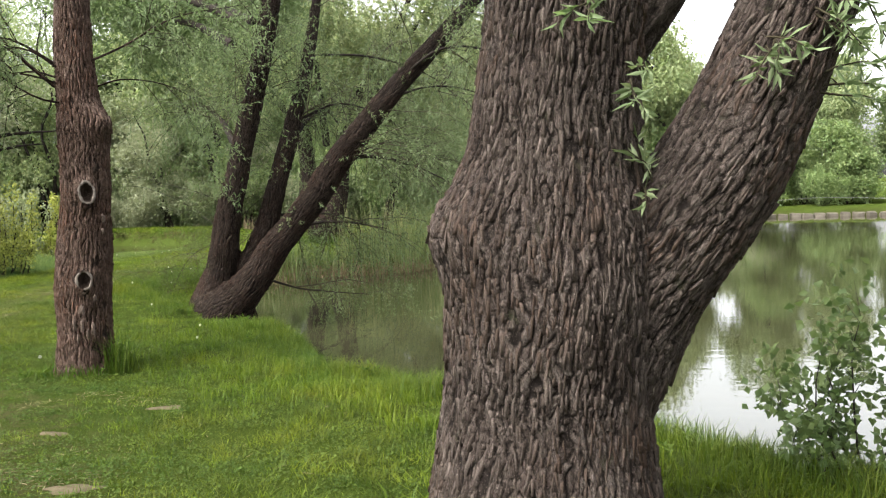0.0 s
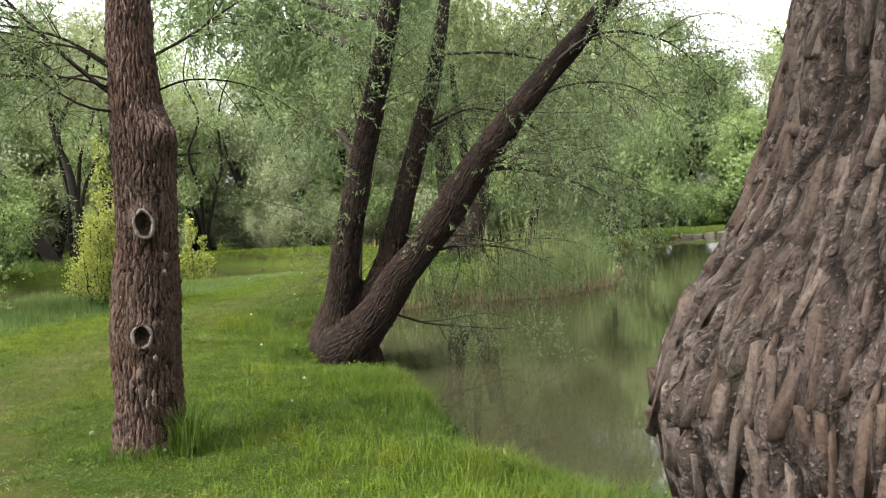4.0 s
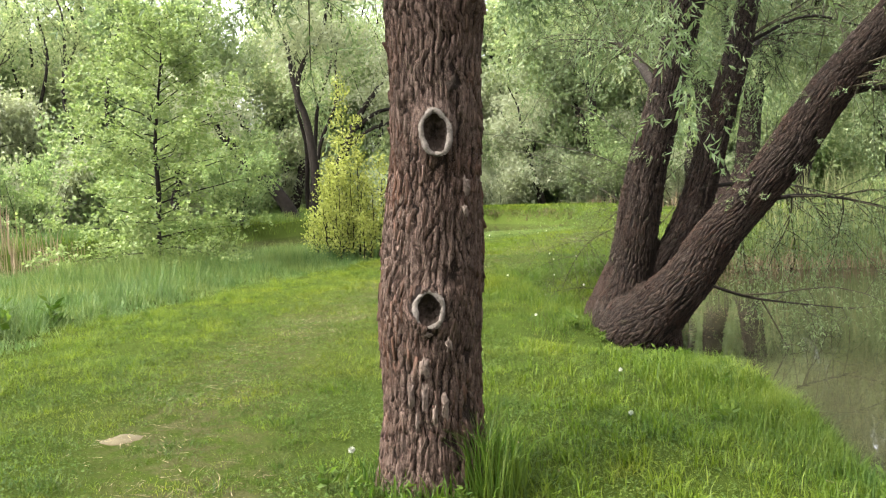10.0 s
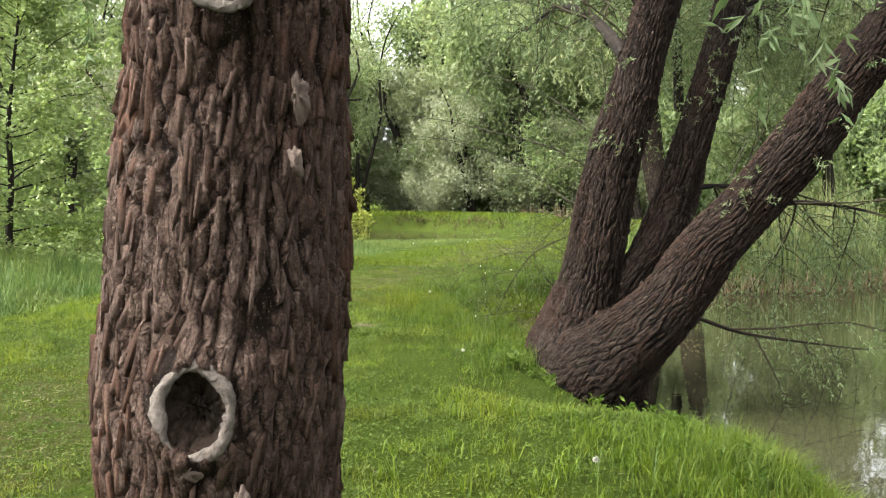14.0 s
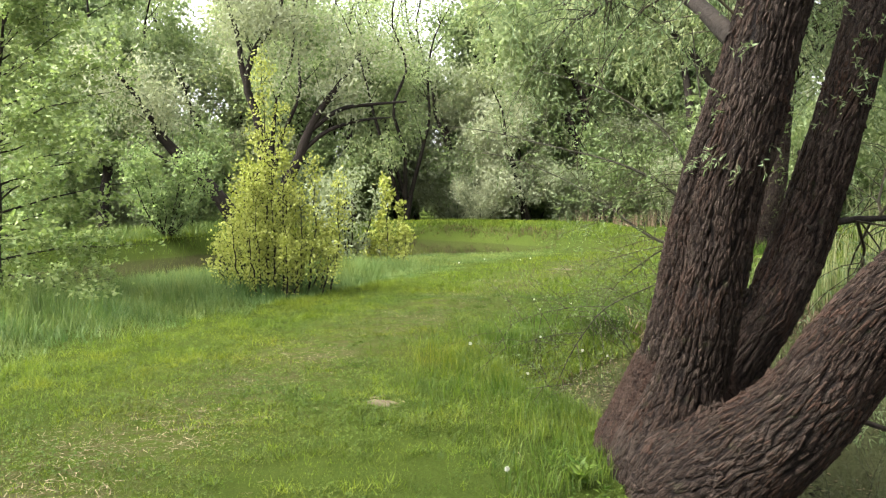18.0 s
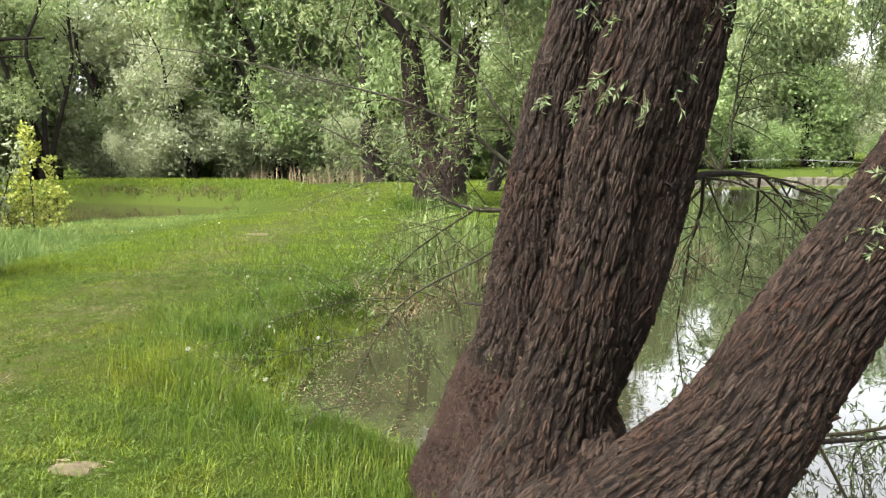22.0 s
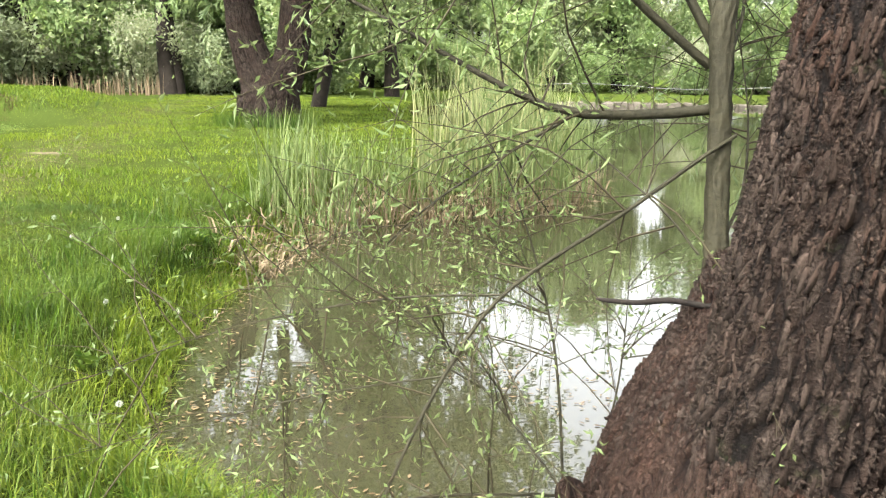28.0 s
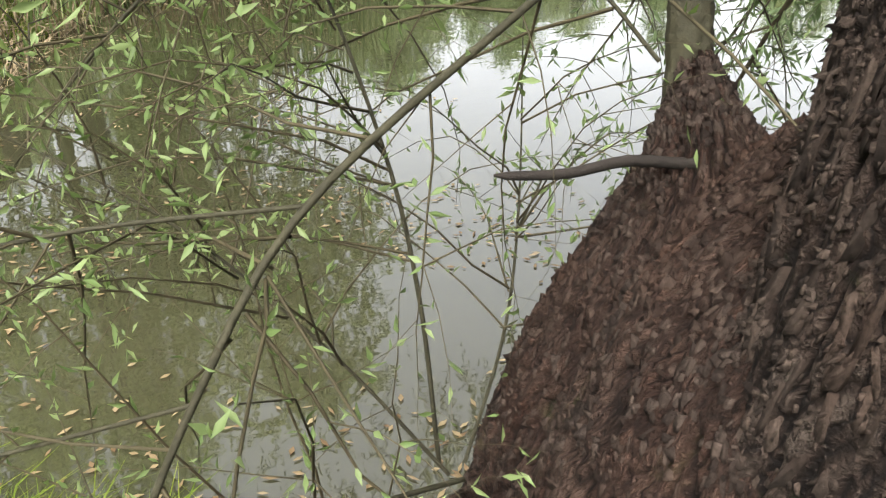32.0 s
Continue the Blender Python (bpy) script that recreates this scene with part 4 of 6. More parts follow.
# ---- the willow with four stems that leans over the water ----
rngC = np.random.RandomState(33)
willow_c = thing("willow_tree", "many-stemmed willow leaning over the pond from a gnarled root base", "tree", (0, 0, 0))
C_STEMS = [
    ("stem", [(-3.31, 13.91, -0.30, 0.405), (-3.28, 13.93, -0.05, 0.340), (-3.20, 13.95, 0.25, 0.245), (-3.12, 13.93, 0.55, 0.199), (-3.05, 13.88, 0.85, 0.180), (-2.98, 13.88, 1.20, 0.174), (-2.92, 13.87, 1.55, 0.176), (-2.81, 13.87, 1.97, 0.169), (-2.71, 13.90, 2.40, 0.169), (-2.48, 13.90, 3.20, 0.153), (-2.13, 13.86, 4.40, 0.121), (-1.80, 13.81, 6.00, 0.061)], "upright stem with ribbed bark"),
    ("stem", [(-3.45, 14.39, -0.10, 0.345), (-3.34, 14.39, 0.30, 0.272), (-3.29, 14.38, 0.63, 0.224), (-3.25, 14.38, 0.92, 0.204), (-3.21, 14.39, 1.22, 0.190), (-3.16, 14.42, 1.50, 0.174), (-3.10, 14.47, 1.80, 0.167), (-2.94, 14.53, 2.40, 0.150), (-2.71, 14.64, 3.40, 0.130), (-2.45, 14.86, 5.00, 0.090), (-2.30, 15.07, 6.60, 0.040)], "upright stem with ribbed bark"),
    ("stem", [(-3.08, 14.39, 0.20, 0.152), (-2.94, 14.49, 0.50, 0.166), (-2.81, 14.63, 0.75, 0.180), (-2.67, 14.86, 1.14, 0.174), (-2.55, 14.91, 1.58, 0.166), (-2.43, 14.96, 2.02, 0.156), (-2.31, 15.12, 2.50, 0.151), (-2.23, 15.38, 3.00, 0.141), (-2.04, 15.89, 4.20, 0.111), (-1.86, 16.34, 5.80, 0.051)], "dark slanting stem"),
    ("stem", [(-3.33, 13.75, -0.70, 0.416), (-3.10, 13.66, -0.25, 0.356), (-2.80, 13.62, 0.08, 0.301), (-2.48, 13.63, 0.42, 0.248), (-2.21, 13.69, 0.82, 0.222), (-1.93, 13.80, 1.16, 0.206), (-1.58, 13.91, 1.60, 0.207), (-1.27, 14.01, 2.08, 0.201), (-0.99, 14.13, 2.45, 0.194), (-0.29, 14.36, 3.30, 0.169), (0.72, 14.68, 4.40, 0.124), (1.80, 15.05, 5.60, 0.060)], "stem leaning far out over the water"),
]
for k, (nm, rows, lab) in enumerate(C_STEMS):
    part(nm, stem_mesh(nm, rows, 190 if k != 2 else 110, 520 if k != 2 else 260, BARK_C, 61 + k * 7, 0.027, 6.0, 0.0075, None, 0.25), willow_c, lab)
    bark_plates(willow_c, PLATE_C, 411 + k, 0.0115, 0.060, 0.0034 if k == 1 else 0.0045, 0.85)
    if k == 1:
        bark_plates(willow_c, PLATE_C, 418, 0.0042, 0.0105, 0.0058, 0.5, 1.9, lambda P: (P[:, 0] > -3.15) & (P[:, 1] > 14.3), 5)
ROOT = [(-3.19, 14.53, 0.88, 0.01), (-3.2, 14.52, 0.8, 0.13), (-3.22, 14.54, 0.58, 0.29), (-3.28, 14.48, 0.3, 0.40), (-3.3, 14.38, 0.05, 0.48), (-3.32, 14.3, -0.25, 0.56), (-3.3, 14.25, -0.8, 0.62)]
part("root_base", stem_mesh("root_base", ROOT, 280, 150, BARK_ROOT, 97, 0.04, 3.0, 0.014), willow_c, "gnarled root base sinking into the water")
bark_plates(willow_c, PLATE_ROOT, 421, 0.0085, 0.017, 0.0045, 0.6, 3.2, lambda P: (P[:, 2] < -0.5) | (P[:, 0] > -3.05), 5)
BUTT = [(-3.235, 14.95, 0.80, 0.012), (-3.235, 14.92, 0.71, 0.06), (-3.25, 14.87, 0.6, 0.12), (-3.30, 14.84, 0.4, 0.19), (-3.36, 14.84, 0.15, 0.235), (-3.4, 14.86, -0.2, 0.28), (-3.45, 14.9, -0.7, 0.35)]
part("buttress_root", stem_mesh("buttress_root", BUTT, 140, 120, BARK_ROOT, 103, 0.03, 3.0, 0.012), willow_c, "ridged buttress root")
bark_plates(willow_c, PLATE_ROOT, 423, 0.0080, 0.017, 0.0040, 0.6, 3.2, lambda P: P[:, 2] < -0.5, 5)
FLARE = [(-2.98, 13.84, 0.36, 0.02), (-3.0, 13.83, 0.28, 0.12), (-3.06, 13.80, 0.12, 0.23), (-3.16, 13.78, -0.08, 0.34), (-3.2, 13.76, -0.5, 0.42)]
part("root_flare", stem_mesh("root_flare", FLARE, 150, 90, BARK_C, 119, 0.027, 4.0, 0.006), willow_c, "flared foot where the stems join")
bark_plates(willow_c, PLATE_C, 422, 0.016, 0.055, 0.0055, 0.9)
SHOOT_ROWS = [(-3.24, 14.93, 0.56, 0.05), (-3.235, 14.96, 0.75, 0.037), (-3.23, 15.0, 0.95, 0.034), (-3.225, 15.04, 1.2, 0.033), (-3.22, 15.08, 1.42, 0.036), (-3.2, 15.1, 1.5, 0.03)]
shoot = part("shoot", stem_mesh("shoot", SHOOT_ROWS, 48, 70, SHOOT, 111, 0.02, 2.0, 0.003), willow_c, "smooth grey-green side shoot rising from the root")
SHOOT_LIMBS = [
    np.array([(-3.23, 15.06, 1.19, 0.026), (-3.35, 15.14, 1.17, 0.025), (-3.5, 15.22, 1.16, 0.024), (-3.6, 15.26, 1.165, 0.022), (-3.72, 15.3, 1.2, 0.018), (-3.93, 15.4, 1.31, 0.014), (-4.24, 15.6, 1.49, 0.010), (-4.7, 15.85, 1.7, 0.007), (-5.3, 16.1, 1.9, 0.005), (-5.9, 16.3, 2.0, 0.003)]),
    np.array([(-3.6, 15.26, 1.15, 0.015), (-3.8, 15.3, 1.02, 0.012), (-4.05, 15.4, 0.82, 0.008), (-4.3, 15.6, 0.5, 0.004)]),
    np.array([(-3.19, 15.0, 1.12, 0.015), (-3.3, 14.97, 1.06, 0.016), (-3.55, 14.88, 0.92, 0.015), (-3.9, 14.735, 0.745, 0.0135), (-4.06, 14.667, 0.556, 0.0125), (-4.17, 14.62, 0.36, 0.011), (-4.26, 14.6, 0.15, 0.009)]),
    np.array([(-3.9, 14.735, 0.74, 0.008), (-4.2, 14.82, 0.71, 0.007), (-4.6, 14.95, 0.6, 0.005), (-5.0, 15.1, 0.42, 0.003)]),
    np.array([(-4.06, 14.667, 0.556, 0.007), (-4.35, 14.72, 0.5, 0.006), (-4.75, 14.85, 0.36, 0.004), (-5.1, 15.0, 0.22, 0.002)]),
    np.array([(-3.24, 15.1, 1.31, 0.026), (-3.42, 15.12, 1.45, 0.023), (-3.61, 15.15, 1.61, 0.02), (-3.85, 15.2, 1.73, 0.016), (-4.1, 15.25, 1.82, 0.012), (-4.6, 15.35, 1.95, 0.009), (-5.2, 15.5, 2.1, 0.006), (-5.8, 15.65, 2.2, 0.003)]),
    np.array([(-3.22, 15.1, 1.35, 0.026), (-3.33, 15.15, 1.55, 0.023), (-3.47, 15.2, 1.76, 0.02), (-3.65, 15.3, 2.02, 0.014), (-4.1, 15.4, 2.35, 0.009), (-4.8, 15.5, 2.6, 0.005)]),
    np.array([(-3.2, 15.1, 1.37, 0.028), (-3.25, 15.2, 1.62, 0.024), (-3.31, 15.3, 1.84, 0.02), (-3.4, 15.45, 2.2, 0.014), (-3.5, 15.6, 2.8, 0.006)]),
    np.array([(-3.2, 15.1, 1.42, 0.026), (-3.18, 15.15, 1.64, 0.022), (-3.14, 15.2, 1.83, 0.018), (-3.07, 15.3, 2.2, 0.012), (-2.95, 15.4, 2.8, 0.005)]),
    np.array([(-3.21, 15.06, 1.3, 0.014), (-3.05, 15.3, 1.5, 0.011), (-2.9, 15.7, 1.7, 0.006)]),
    np.array([(-3.2, 14.98, 0.85, 0.014), (-3.1, 15.1, 0.95, 0.012), (-3.0, 15.3, 1.15, 0.008), (-2.95, 15.5, 1.4, 0.004)]),
    np.array([(-3.28, 14.98, 0.78, 0.009), (-3.36, 15.1, 0.9, 0.008), (-3.55, 15.3, 1.08, 0.004)]),
    np.array([(-3.62, 15.05, 0.0, 0.012), (-3.64, 15.1, 0.35, 0.011), (-3.68, 15.16, 0.62, 0.009), (-3.78, 15.25, 0.95, 0.006), (-3.95, 15.35, 1.25, 0.003)]),
    np.array([(-3.58, 15.02, 0.02, 0.010), (-3.46, 15.12, 0.22, 0.009), (-3.4, 15.2, 0.45, 0.006), (-3.36, 15.3, 0.8, 0.003)]),
    np.array([(-3.6, 14.95, 0.05, 0.013), (-3.8, 14.9, 0.10, 0.011), (-4.15, 14.85, 0.13, 0.008), (-4.6, 14.85, 0.05, 0.004)]),
    np.array([(-3.62, 15.0, 0.02, 0.010), (-3.8, 15.15, 0.25, 0.008), (-4.05, 15.3, 0.5, 0.006), (-4.4, 15.5, 0.7, 0.003)]),
]
for rows, thick in zip(SHOOT_LIMBS, [0.62, 0.42, 0.38, 0.4, 0.4, 0.58, 0.58, 0.58, 0.58, 0.5] + [0.42] * 10):
    smooth_rows = spline(rows, 26)[0]
    smooth_rows[:, 3] *= thick
    v, f = tubes([smooth_rows], 8)
    part("branch", mesh_of("branch", v, f, SHOOT, None, True), shoot)
HIGH = [SHOOT_LIMBS[0]] + SHOOT_LIMBS[5:9]
LOW = SHOOT_LIMBS[1:5] + SHOOT_LIMBS[9:]
h2 = grow(rngC, HIGH, 130, 0.8, 0.1, 0.7, 0.3, 0.2, 1.0, 6, 0.34)
h3 = grow(rngC, h2 + HIGH, 420, 0.32, 0.05, 0.65, 0.3, 0.15, 1.0, 4, 0.28)
b2 = grow(rngC, LOW, 185, 0.85, 0.1, 0.7, 0.35, 0.25, 1.0, 6, 0.26)
b3 = grow(rngC, b2 + LOW[:4], 620, 0.34, 0.05, 0.6, 0.25, 0.2, 1.0, 4, 0.22)
v, f = tubes(b2 + b3 + h2 + h3, 4)
part("twig_spray", mesh_of("twig_spray", v, f, TWIG, None, True), shoot, "", "stuff")
v, f = leaves_on(rngC, b3 + b2, 20, 0.028, 0.008, -0.25)
part("leaves", mesh_of("leaves", v, f, LEAF_FRESH), shoot, "fresh narrow willow leaves", "stuff")
v, f = leaves_on(rngC, h3 + h2, 23, 0.050, 0.012, 0.0)
part("leaves", mesh_of("leaves", v, f, LEAF_FRESH), shoot, "narrow grey-green willow leaves", "stuff")
STICK = np.array([(-3.2, 14.83, 0.655, 0.018), (-3.32, 14.825, 0.672, 0.0095), (-3.42, 14.832, 0.688, 0.0085), (-3.52, 14.826, 0.686, 0.0075), (-3.61, 14.83, 0.694, 0.006), (-3.63, 14.832, 0.697, 0.002)])
v, f = tubes([spline(STICK, 24)[0]], 10)
part("dead_stub", mesh_of("dead_stub", v, f, DEADWOOD, None, True), willow_c, "dark broken dead branch stub")
STUMP = [(-3.62, 14.70, -0.1, 0.07), (-3.66, 14.72, 0.08, 0.06), (-3.69, 14.74, 0.16, 0.045), (-3.70, 14.75, 0.2, 0.03), (-3.705, 14.755, 0.225, 0.006)]
part("dead_stump", stem_mesh("dead_stump", STUMP, 60, 50, BARK_ROOT, 141, 0.016, 4.0, 0.012), willow_c, "weathered grey stub of a broken root stem")
C_LIMBS = [np.array(r[6:]) for _, r, _ in C_STEMS]
C_LIMBS += [np.array([(-1.3, 14.15, 2.1, 0.045), (-0.8, 14.3, 2.25, 0.03), (-0.1, 14.5, 2.1, 0.02), (0.7, 14.7, 1.7, 0.008)]),
            np.array([(-1.9, 14.2, 1.15, 0.03), (-1.6, 14.7, 1.2, 0.022), (-1.2, 15.2, 1.15, 0.014), (-0.7, 15.8, 1.0, 0.005)]),
            np.array([(-2.6, 14.7, 1.3, 0.03), (-2.3, 15.2, 1.35, 0.022), (-1.8, 15.9, 1.3, 0.014), (-1.2, 16.5, 1.1, 0.005)]),
            np.array([(-2.4, 14.1, 0.3, 0.02), (-2.0, 14.4, 0.12, 0.015), (-1.5, 14.8, 0.0, 0.01), (-1.0, 15.2, -0.1, 0.004)])]
C_LIMBS += [np.array([(-3.0, 14.5, 2.5, 0.07), (-3.5, 15.3, 3.0, 0.05), (-4.2, 16.4, 3.4, 0.035), (-5.0, 17.6, 3.4, 0.015)]),
            np.array([(-2.9, 14.55, 3.0, 0.07), (-3.1, 15.8, 3.7, 0.05), (-3.4, 17.2, 4.2, 0.035), (-3.8, 18.8, 4.3, 0.015)]),
            np.array([(-2.3, 15.1, 2.5, 0.06), (-2.2, 16.3, 3.1, 0.045), (-2.2, 17.8, 3.4, 0.03), (-2.3, 19.4, 3.2, 0.012)])]
for rows in C_LIMBS[4:]:
    v, f = tubes([spline(rows, 24)[0]], 8)
    part("branch", mesh_of("branch", v, f, FARBARK, None, True), willow_c)


def clear_of_path(p):
    """The lower branches on the meadow side have been cut away."""
    return not ((p[:, 1] < 13.5) & (p[:, 2] < 3.3) & (p[:, 0] < -0.8)).any()


willow_crown(willow_c, rngC, C_LIMBS, 230, 2.0, 3000, 0.75, 32, 0.06, 0.0135, LEAF_W, (-2.6, 14.2, 2.5), 0.5, 0.15, clear_of_path)
CURTAIN = [np.array([(-1.05, 14.2, 2.45, 0.0250), (-0.2, 14.9, 3.3, 0.0200), (0.8, 15.6, 3.4, 0.0125), (1.7, 16.4, 2.9, 0.0050)]),
           np.array([(-0.4, 14.35, 3.3, 0.0250), (0.5, 14.3, 3.9, 0.0200), (1.4, 14.6, 3.8, 0.0125), (2.1, 15.0, 3.2, 0.0050)]),
           np.array([(-1.9, 16.0, 4.2, 0.0250), (-1.0, 16.6, 4.2, 0.0200), (0.0, 17.4, 3.9, 0.0125), (0.9, 18.2, 3.1, 0.0050)]),
           np.array([(-2.14, 15.42, 3.0, 0.0250), (-1.5, 16.0, 3.3, 0.0175), (-0.7, 16.8, 3.0, 0.0100), (-0.2, 17.4, 2.4, 0.0050)]),
           np.array([(-1.3, 14.15, 2.1, 0.0200), (-0.6, 15.0, 2.5, 0.0150), (-0.1, 15.8, 2.4, 0.0100), (0.3, 16.4, 1.9, 0.0040)])]
for rows in CURTAIN:
    v, f = tubes([spline(rows, 24)[0]], 8)
    part("limb", mesh_of("limb", v, f, FARBARK, None, True), willow_c)
willow_crown(willow_c, rngC, CURTAIN, 110, 1.7, 1500, 0.8, 24, 0.07, 0.0155, LEAF_W, (-1.6, 14.5, 2.0), 0.9, 0.15, clear_of_path)
OVER = [np.array([(-3.0, 14.6, 4.2, 0.08), (-4.3, 16.0, 4.9, 0.06), (-5.6, 17.6, 5.2, 0.04), (-6.8, 19.4, 5.2, 0.015)]),
        np.array([(-2.9, 14.6, 4.6, 0.08), (-4.6, 15.3, 5.4, 0.06), (-6.2, 16.3, 5.8, 0.04), (-7.6, 17.6, 5.8, 0.015)]),
        np.array([(-2.7, 14.8, 5.0, 0.07), (-3.6, 16.8, 5.8, 0.05), (-4.6, 19.0, 6.0, 0.035), (-5.4, 21.2, 5.8, 0.015)]),
        np.array([(-2.6, 14.9, 5.2, 0.07), (-3.2, 17.2, 6.2, 0.05), (-3.9, 19.6, 6.5, 0.035), (-4.4, 22.6, 6.2, 0.015)]),
        np.array([(-2.7, 14.8, 4.6, 0.07), (-3.8, 16.2, 5.2, 0.05), (-4.9, 18.0, 5.4, 0.035), (-6.0, 20.6, 5.2, 0.015)])]
for rows in OVER:
    v, f = tubes([spline(rows, 24)[0]], 8)
    part("limb", mesh_of("limb", v, f, FARBARK, None, True), willow_c)
willow_crown(willow_c, rngC, OVER, 170, 1.5, 2000, 0.7, 21, 0.13, 0.045, LEAF_W, (-3.5, 15.0, 4.0), 0.3)
for k in range(54):
    rows = C_STEMS[[0, 1, 2, 3, 2, 3][k % 6]][1]
    i = rngC.randint(5, len(rows) - 2)
    q = np.array(rows[i][:3]) + (np.array(rows[i + 1][:3]) - np.array(rows[i][:3])) * rngC.rand()
    d = unit(np.array([rngC.normal() * 0.8 - 0.2, -1.0, rngC.normal() * 0.3]))
    sprig(willow_c, rngC, q + d * rows[i][3] * 0.95, d, 0.13, 3, 0.044, 0.0100)


# ---- farther trees ----
def leaf_tris(rng, P, d, length, width):
    """Far leaves: one triangle each."""
    n = len(P)
    L = length * rng.uniform(0.6, 1.25, (n, 1))
    W = width * rng.uniform(0.7, 1.2, (n, 1))
    s = unit(np.cross(d, unit(rng.normal(size=(n, 3)))))
    v = np.stack([P - s * W * 0.5, P + s * W * 0.5, P + d * L], 1).reshape(-1, 3)
    return v, np.arange(n)[:, None] * 3 + np.array([[0, 1, 2]])


def far_tree(name, label, rng, height, radius, trunk_r, leaf_mat, leaves, leaf, width, stems=1, lean=0.1, bare=0.25, droop=0.25, clump=0.35, branches=26, category="tree", lift=0.35):
    """A tree standing at the origin: tapered stems, limbs, and leaves in clumps round the twigs."""
    tree = thing(name, label, category)
    limbs = []
    for s in range(stems):
        a = rng.uniform(0, 6.28)
        k = lean * rng.uniform(0.5, 1.3) + (0.18 if stems > 1 else 0)
        top = height * rng.uniform(0.8, 1.0)
        rows, x, y = [], rng.normal() * trunk_r * 0.4 * (stems > 1), rng.normal() * trunk_r * 0.4 * (stems > 1)
        for i in range(7):
            u = i / 6
            rows.append((x + math.cos(a) * k * top * u ** 1.2 + rng.normal() * 0.03 * top * u, y + math.sin(a) * k * top * u ** 1.2 + rng.normal() * 0.03 * top * u, top * u - 0.15, trunk_r / stems ** 0.5 * (1.25 - 1.15 * u ** 0.8) + 0.01))
        limbs.append(spline(np.array(rows), 18)[0])
        v, f = tubes([limbs[-1]], 9)
        part("trunk", mesh_of("trunk", v, f, FARBARK, None, True), tree)
    b1 = grow(rng, limbs, branches, radius, lift, 0.7, 0.1, bare, 0.97, 6, 0.9)
    b2 = grow(rng, b1, branches * 5, radius * 0.45, 0.1, 0.7, droop, 0.2, 1.0, 5, 0.5)
    for rows in b1:
        v, f = tubes([rows], 5)
        part("limb", mesh_of("limb", v, f, FARBARK, None, True), tree)
    v, f = tubes([p[::2] if len(p) > 4 else p for p in b2], 3)
    part("twig_spray", mesh_of("twig_spray", v, f, FARBARK, None, True), tree, "", "stuff")
    pool = np.concatenate([p[2:, :3] for p in b2])
    P = pool[rng.randint(0, len(pool), leaves)] + rng.normal(size=(leaves, 3)) * clump * np.array([1, 1, 0.8])
    d = unit(rng.normal(size=(leaves, 3)) + np.array([0, 0, -droop * 2]))
    v, f = leaf_tris(rng, P, d, leaf, width * 1.5) if leaf > 0.12 else leaf_quads(rng, P, d, leaf, width, 0.2)
    part("crown", mesh_of("crown", v, f, leaf_mat), tree, "", "stuff")
    return tree


def bush(name, label, rng, height, radius, leaf_mat, leaves, leaf, width, stems=14, cone=0.0, droop=0.05, category="bush", clump=0.09, stem_r=0.02):
    """A shrub at the origin: many thin stems from the ground, leaves along their twigs."""
    b = thing(name, label, category)
    polys = []
    for s in range(stems):
        a, k = rng.uniform(0, 6.28), rng.uniform(0.05, 1.0) ** 0.7
        h = height * ((1 - 0.7 * k) if cone else rng.uniform(0.6, 1.0))
        rows = [(math.cos(a) * radius * k * u ** (0.45 if cone else 0.8) + rng.normal() * 0.03, math.sin(a) * radius * k * u ** (0.45 if cone else 0.8) + rng.normal() * 0.03, h * u - 0.08, stem_r * (1.1 - u)) for u in np.linspace(0, 1, 7)]
        polys.append(np.array(rows))
    b2 = grow(rng, polys, stems * 9, radius * 0.4, 0.35, 0.6, droop, 0.12, 1.0, 5, 0.5)
    for rows in polys:
        v, f = tubes([rows], 5)
        part("stem", mesh_of("stem", v, f, FARBARK, None, True), b)
    v, f = tubes([p[::2] for p in b2], 3)
    part("twig_spray", mesh_of("twig_spray", v, f, FARBARK, None, True), b, "", "stuff")
    pool = np.concatenate([p[1:, :3] for p in b2 + polys])
    P = pool[rng.randint(0, len(pool), leaves)] + rng.normal(size=(leaves, 3)) * clump
    v, f = leaf_tris(rng, P, unit(rng.normal(size=(leaves, 3))), leaf, width * 1.5) if leaf > 0.14 else leaf_quads(rng, P, unit(rng.normal(size=(leaves, 3))), leaf, width, 0.2)
    part("leaves", mesh_of("leaves", v, f, leaf_mat), b, "", "stuff")
    return b


def stand(ob, x, y, turn=0.0, scale=1.0, dz=0.0):
    ob.matrix_basis = pose(x, y, float(ground_z(x, y)) + dz, 0, 0, turn) @ Matrix.Diagonal((scale, scale, scale, 1))
    return ob


def again(ob, x, y, turn, scale, group):
    ob["group"] = group
    return copy_thing(ob, pose(x, y, float(ground_z(x, y)), 0, 0, turn) @ Matrix.Diagonal((scale / ob.scale[0],) * 3 + (1,)))


rngF = np.random.RandomState(44)
# the forked pollard farther up the bank
pollard = thing("willow_tree", "stout forked willow trunk at the water's edge beyond the meadow", "tree", (0, 0, 0))
D_ROWS = [[(-5.4, 30.8, -0.1, 0.72), (-5.42, 30.8, 0.3, 0.64), (-5.45, 30.8, 0.75, 0.57), (-5.66, 30.8, 1.2, 0.38), (-5.88, 30.85, 2.0, 0.31), (-6.0, 30.9, 3.2, 0.27), (-6.1, 31, 4.2, 0.24)],
          [(-5.35, 30.8, 0.4, 0.45), (-5.08, 30.8, 1.0, 0.38), (-4.88, 30.85, 1.6, 0.33), (-4.78, 30.9, 2.6, 0.3), (-4.6, 31, 4.0, 0.25)]]
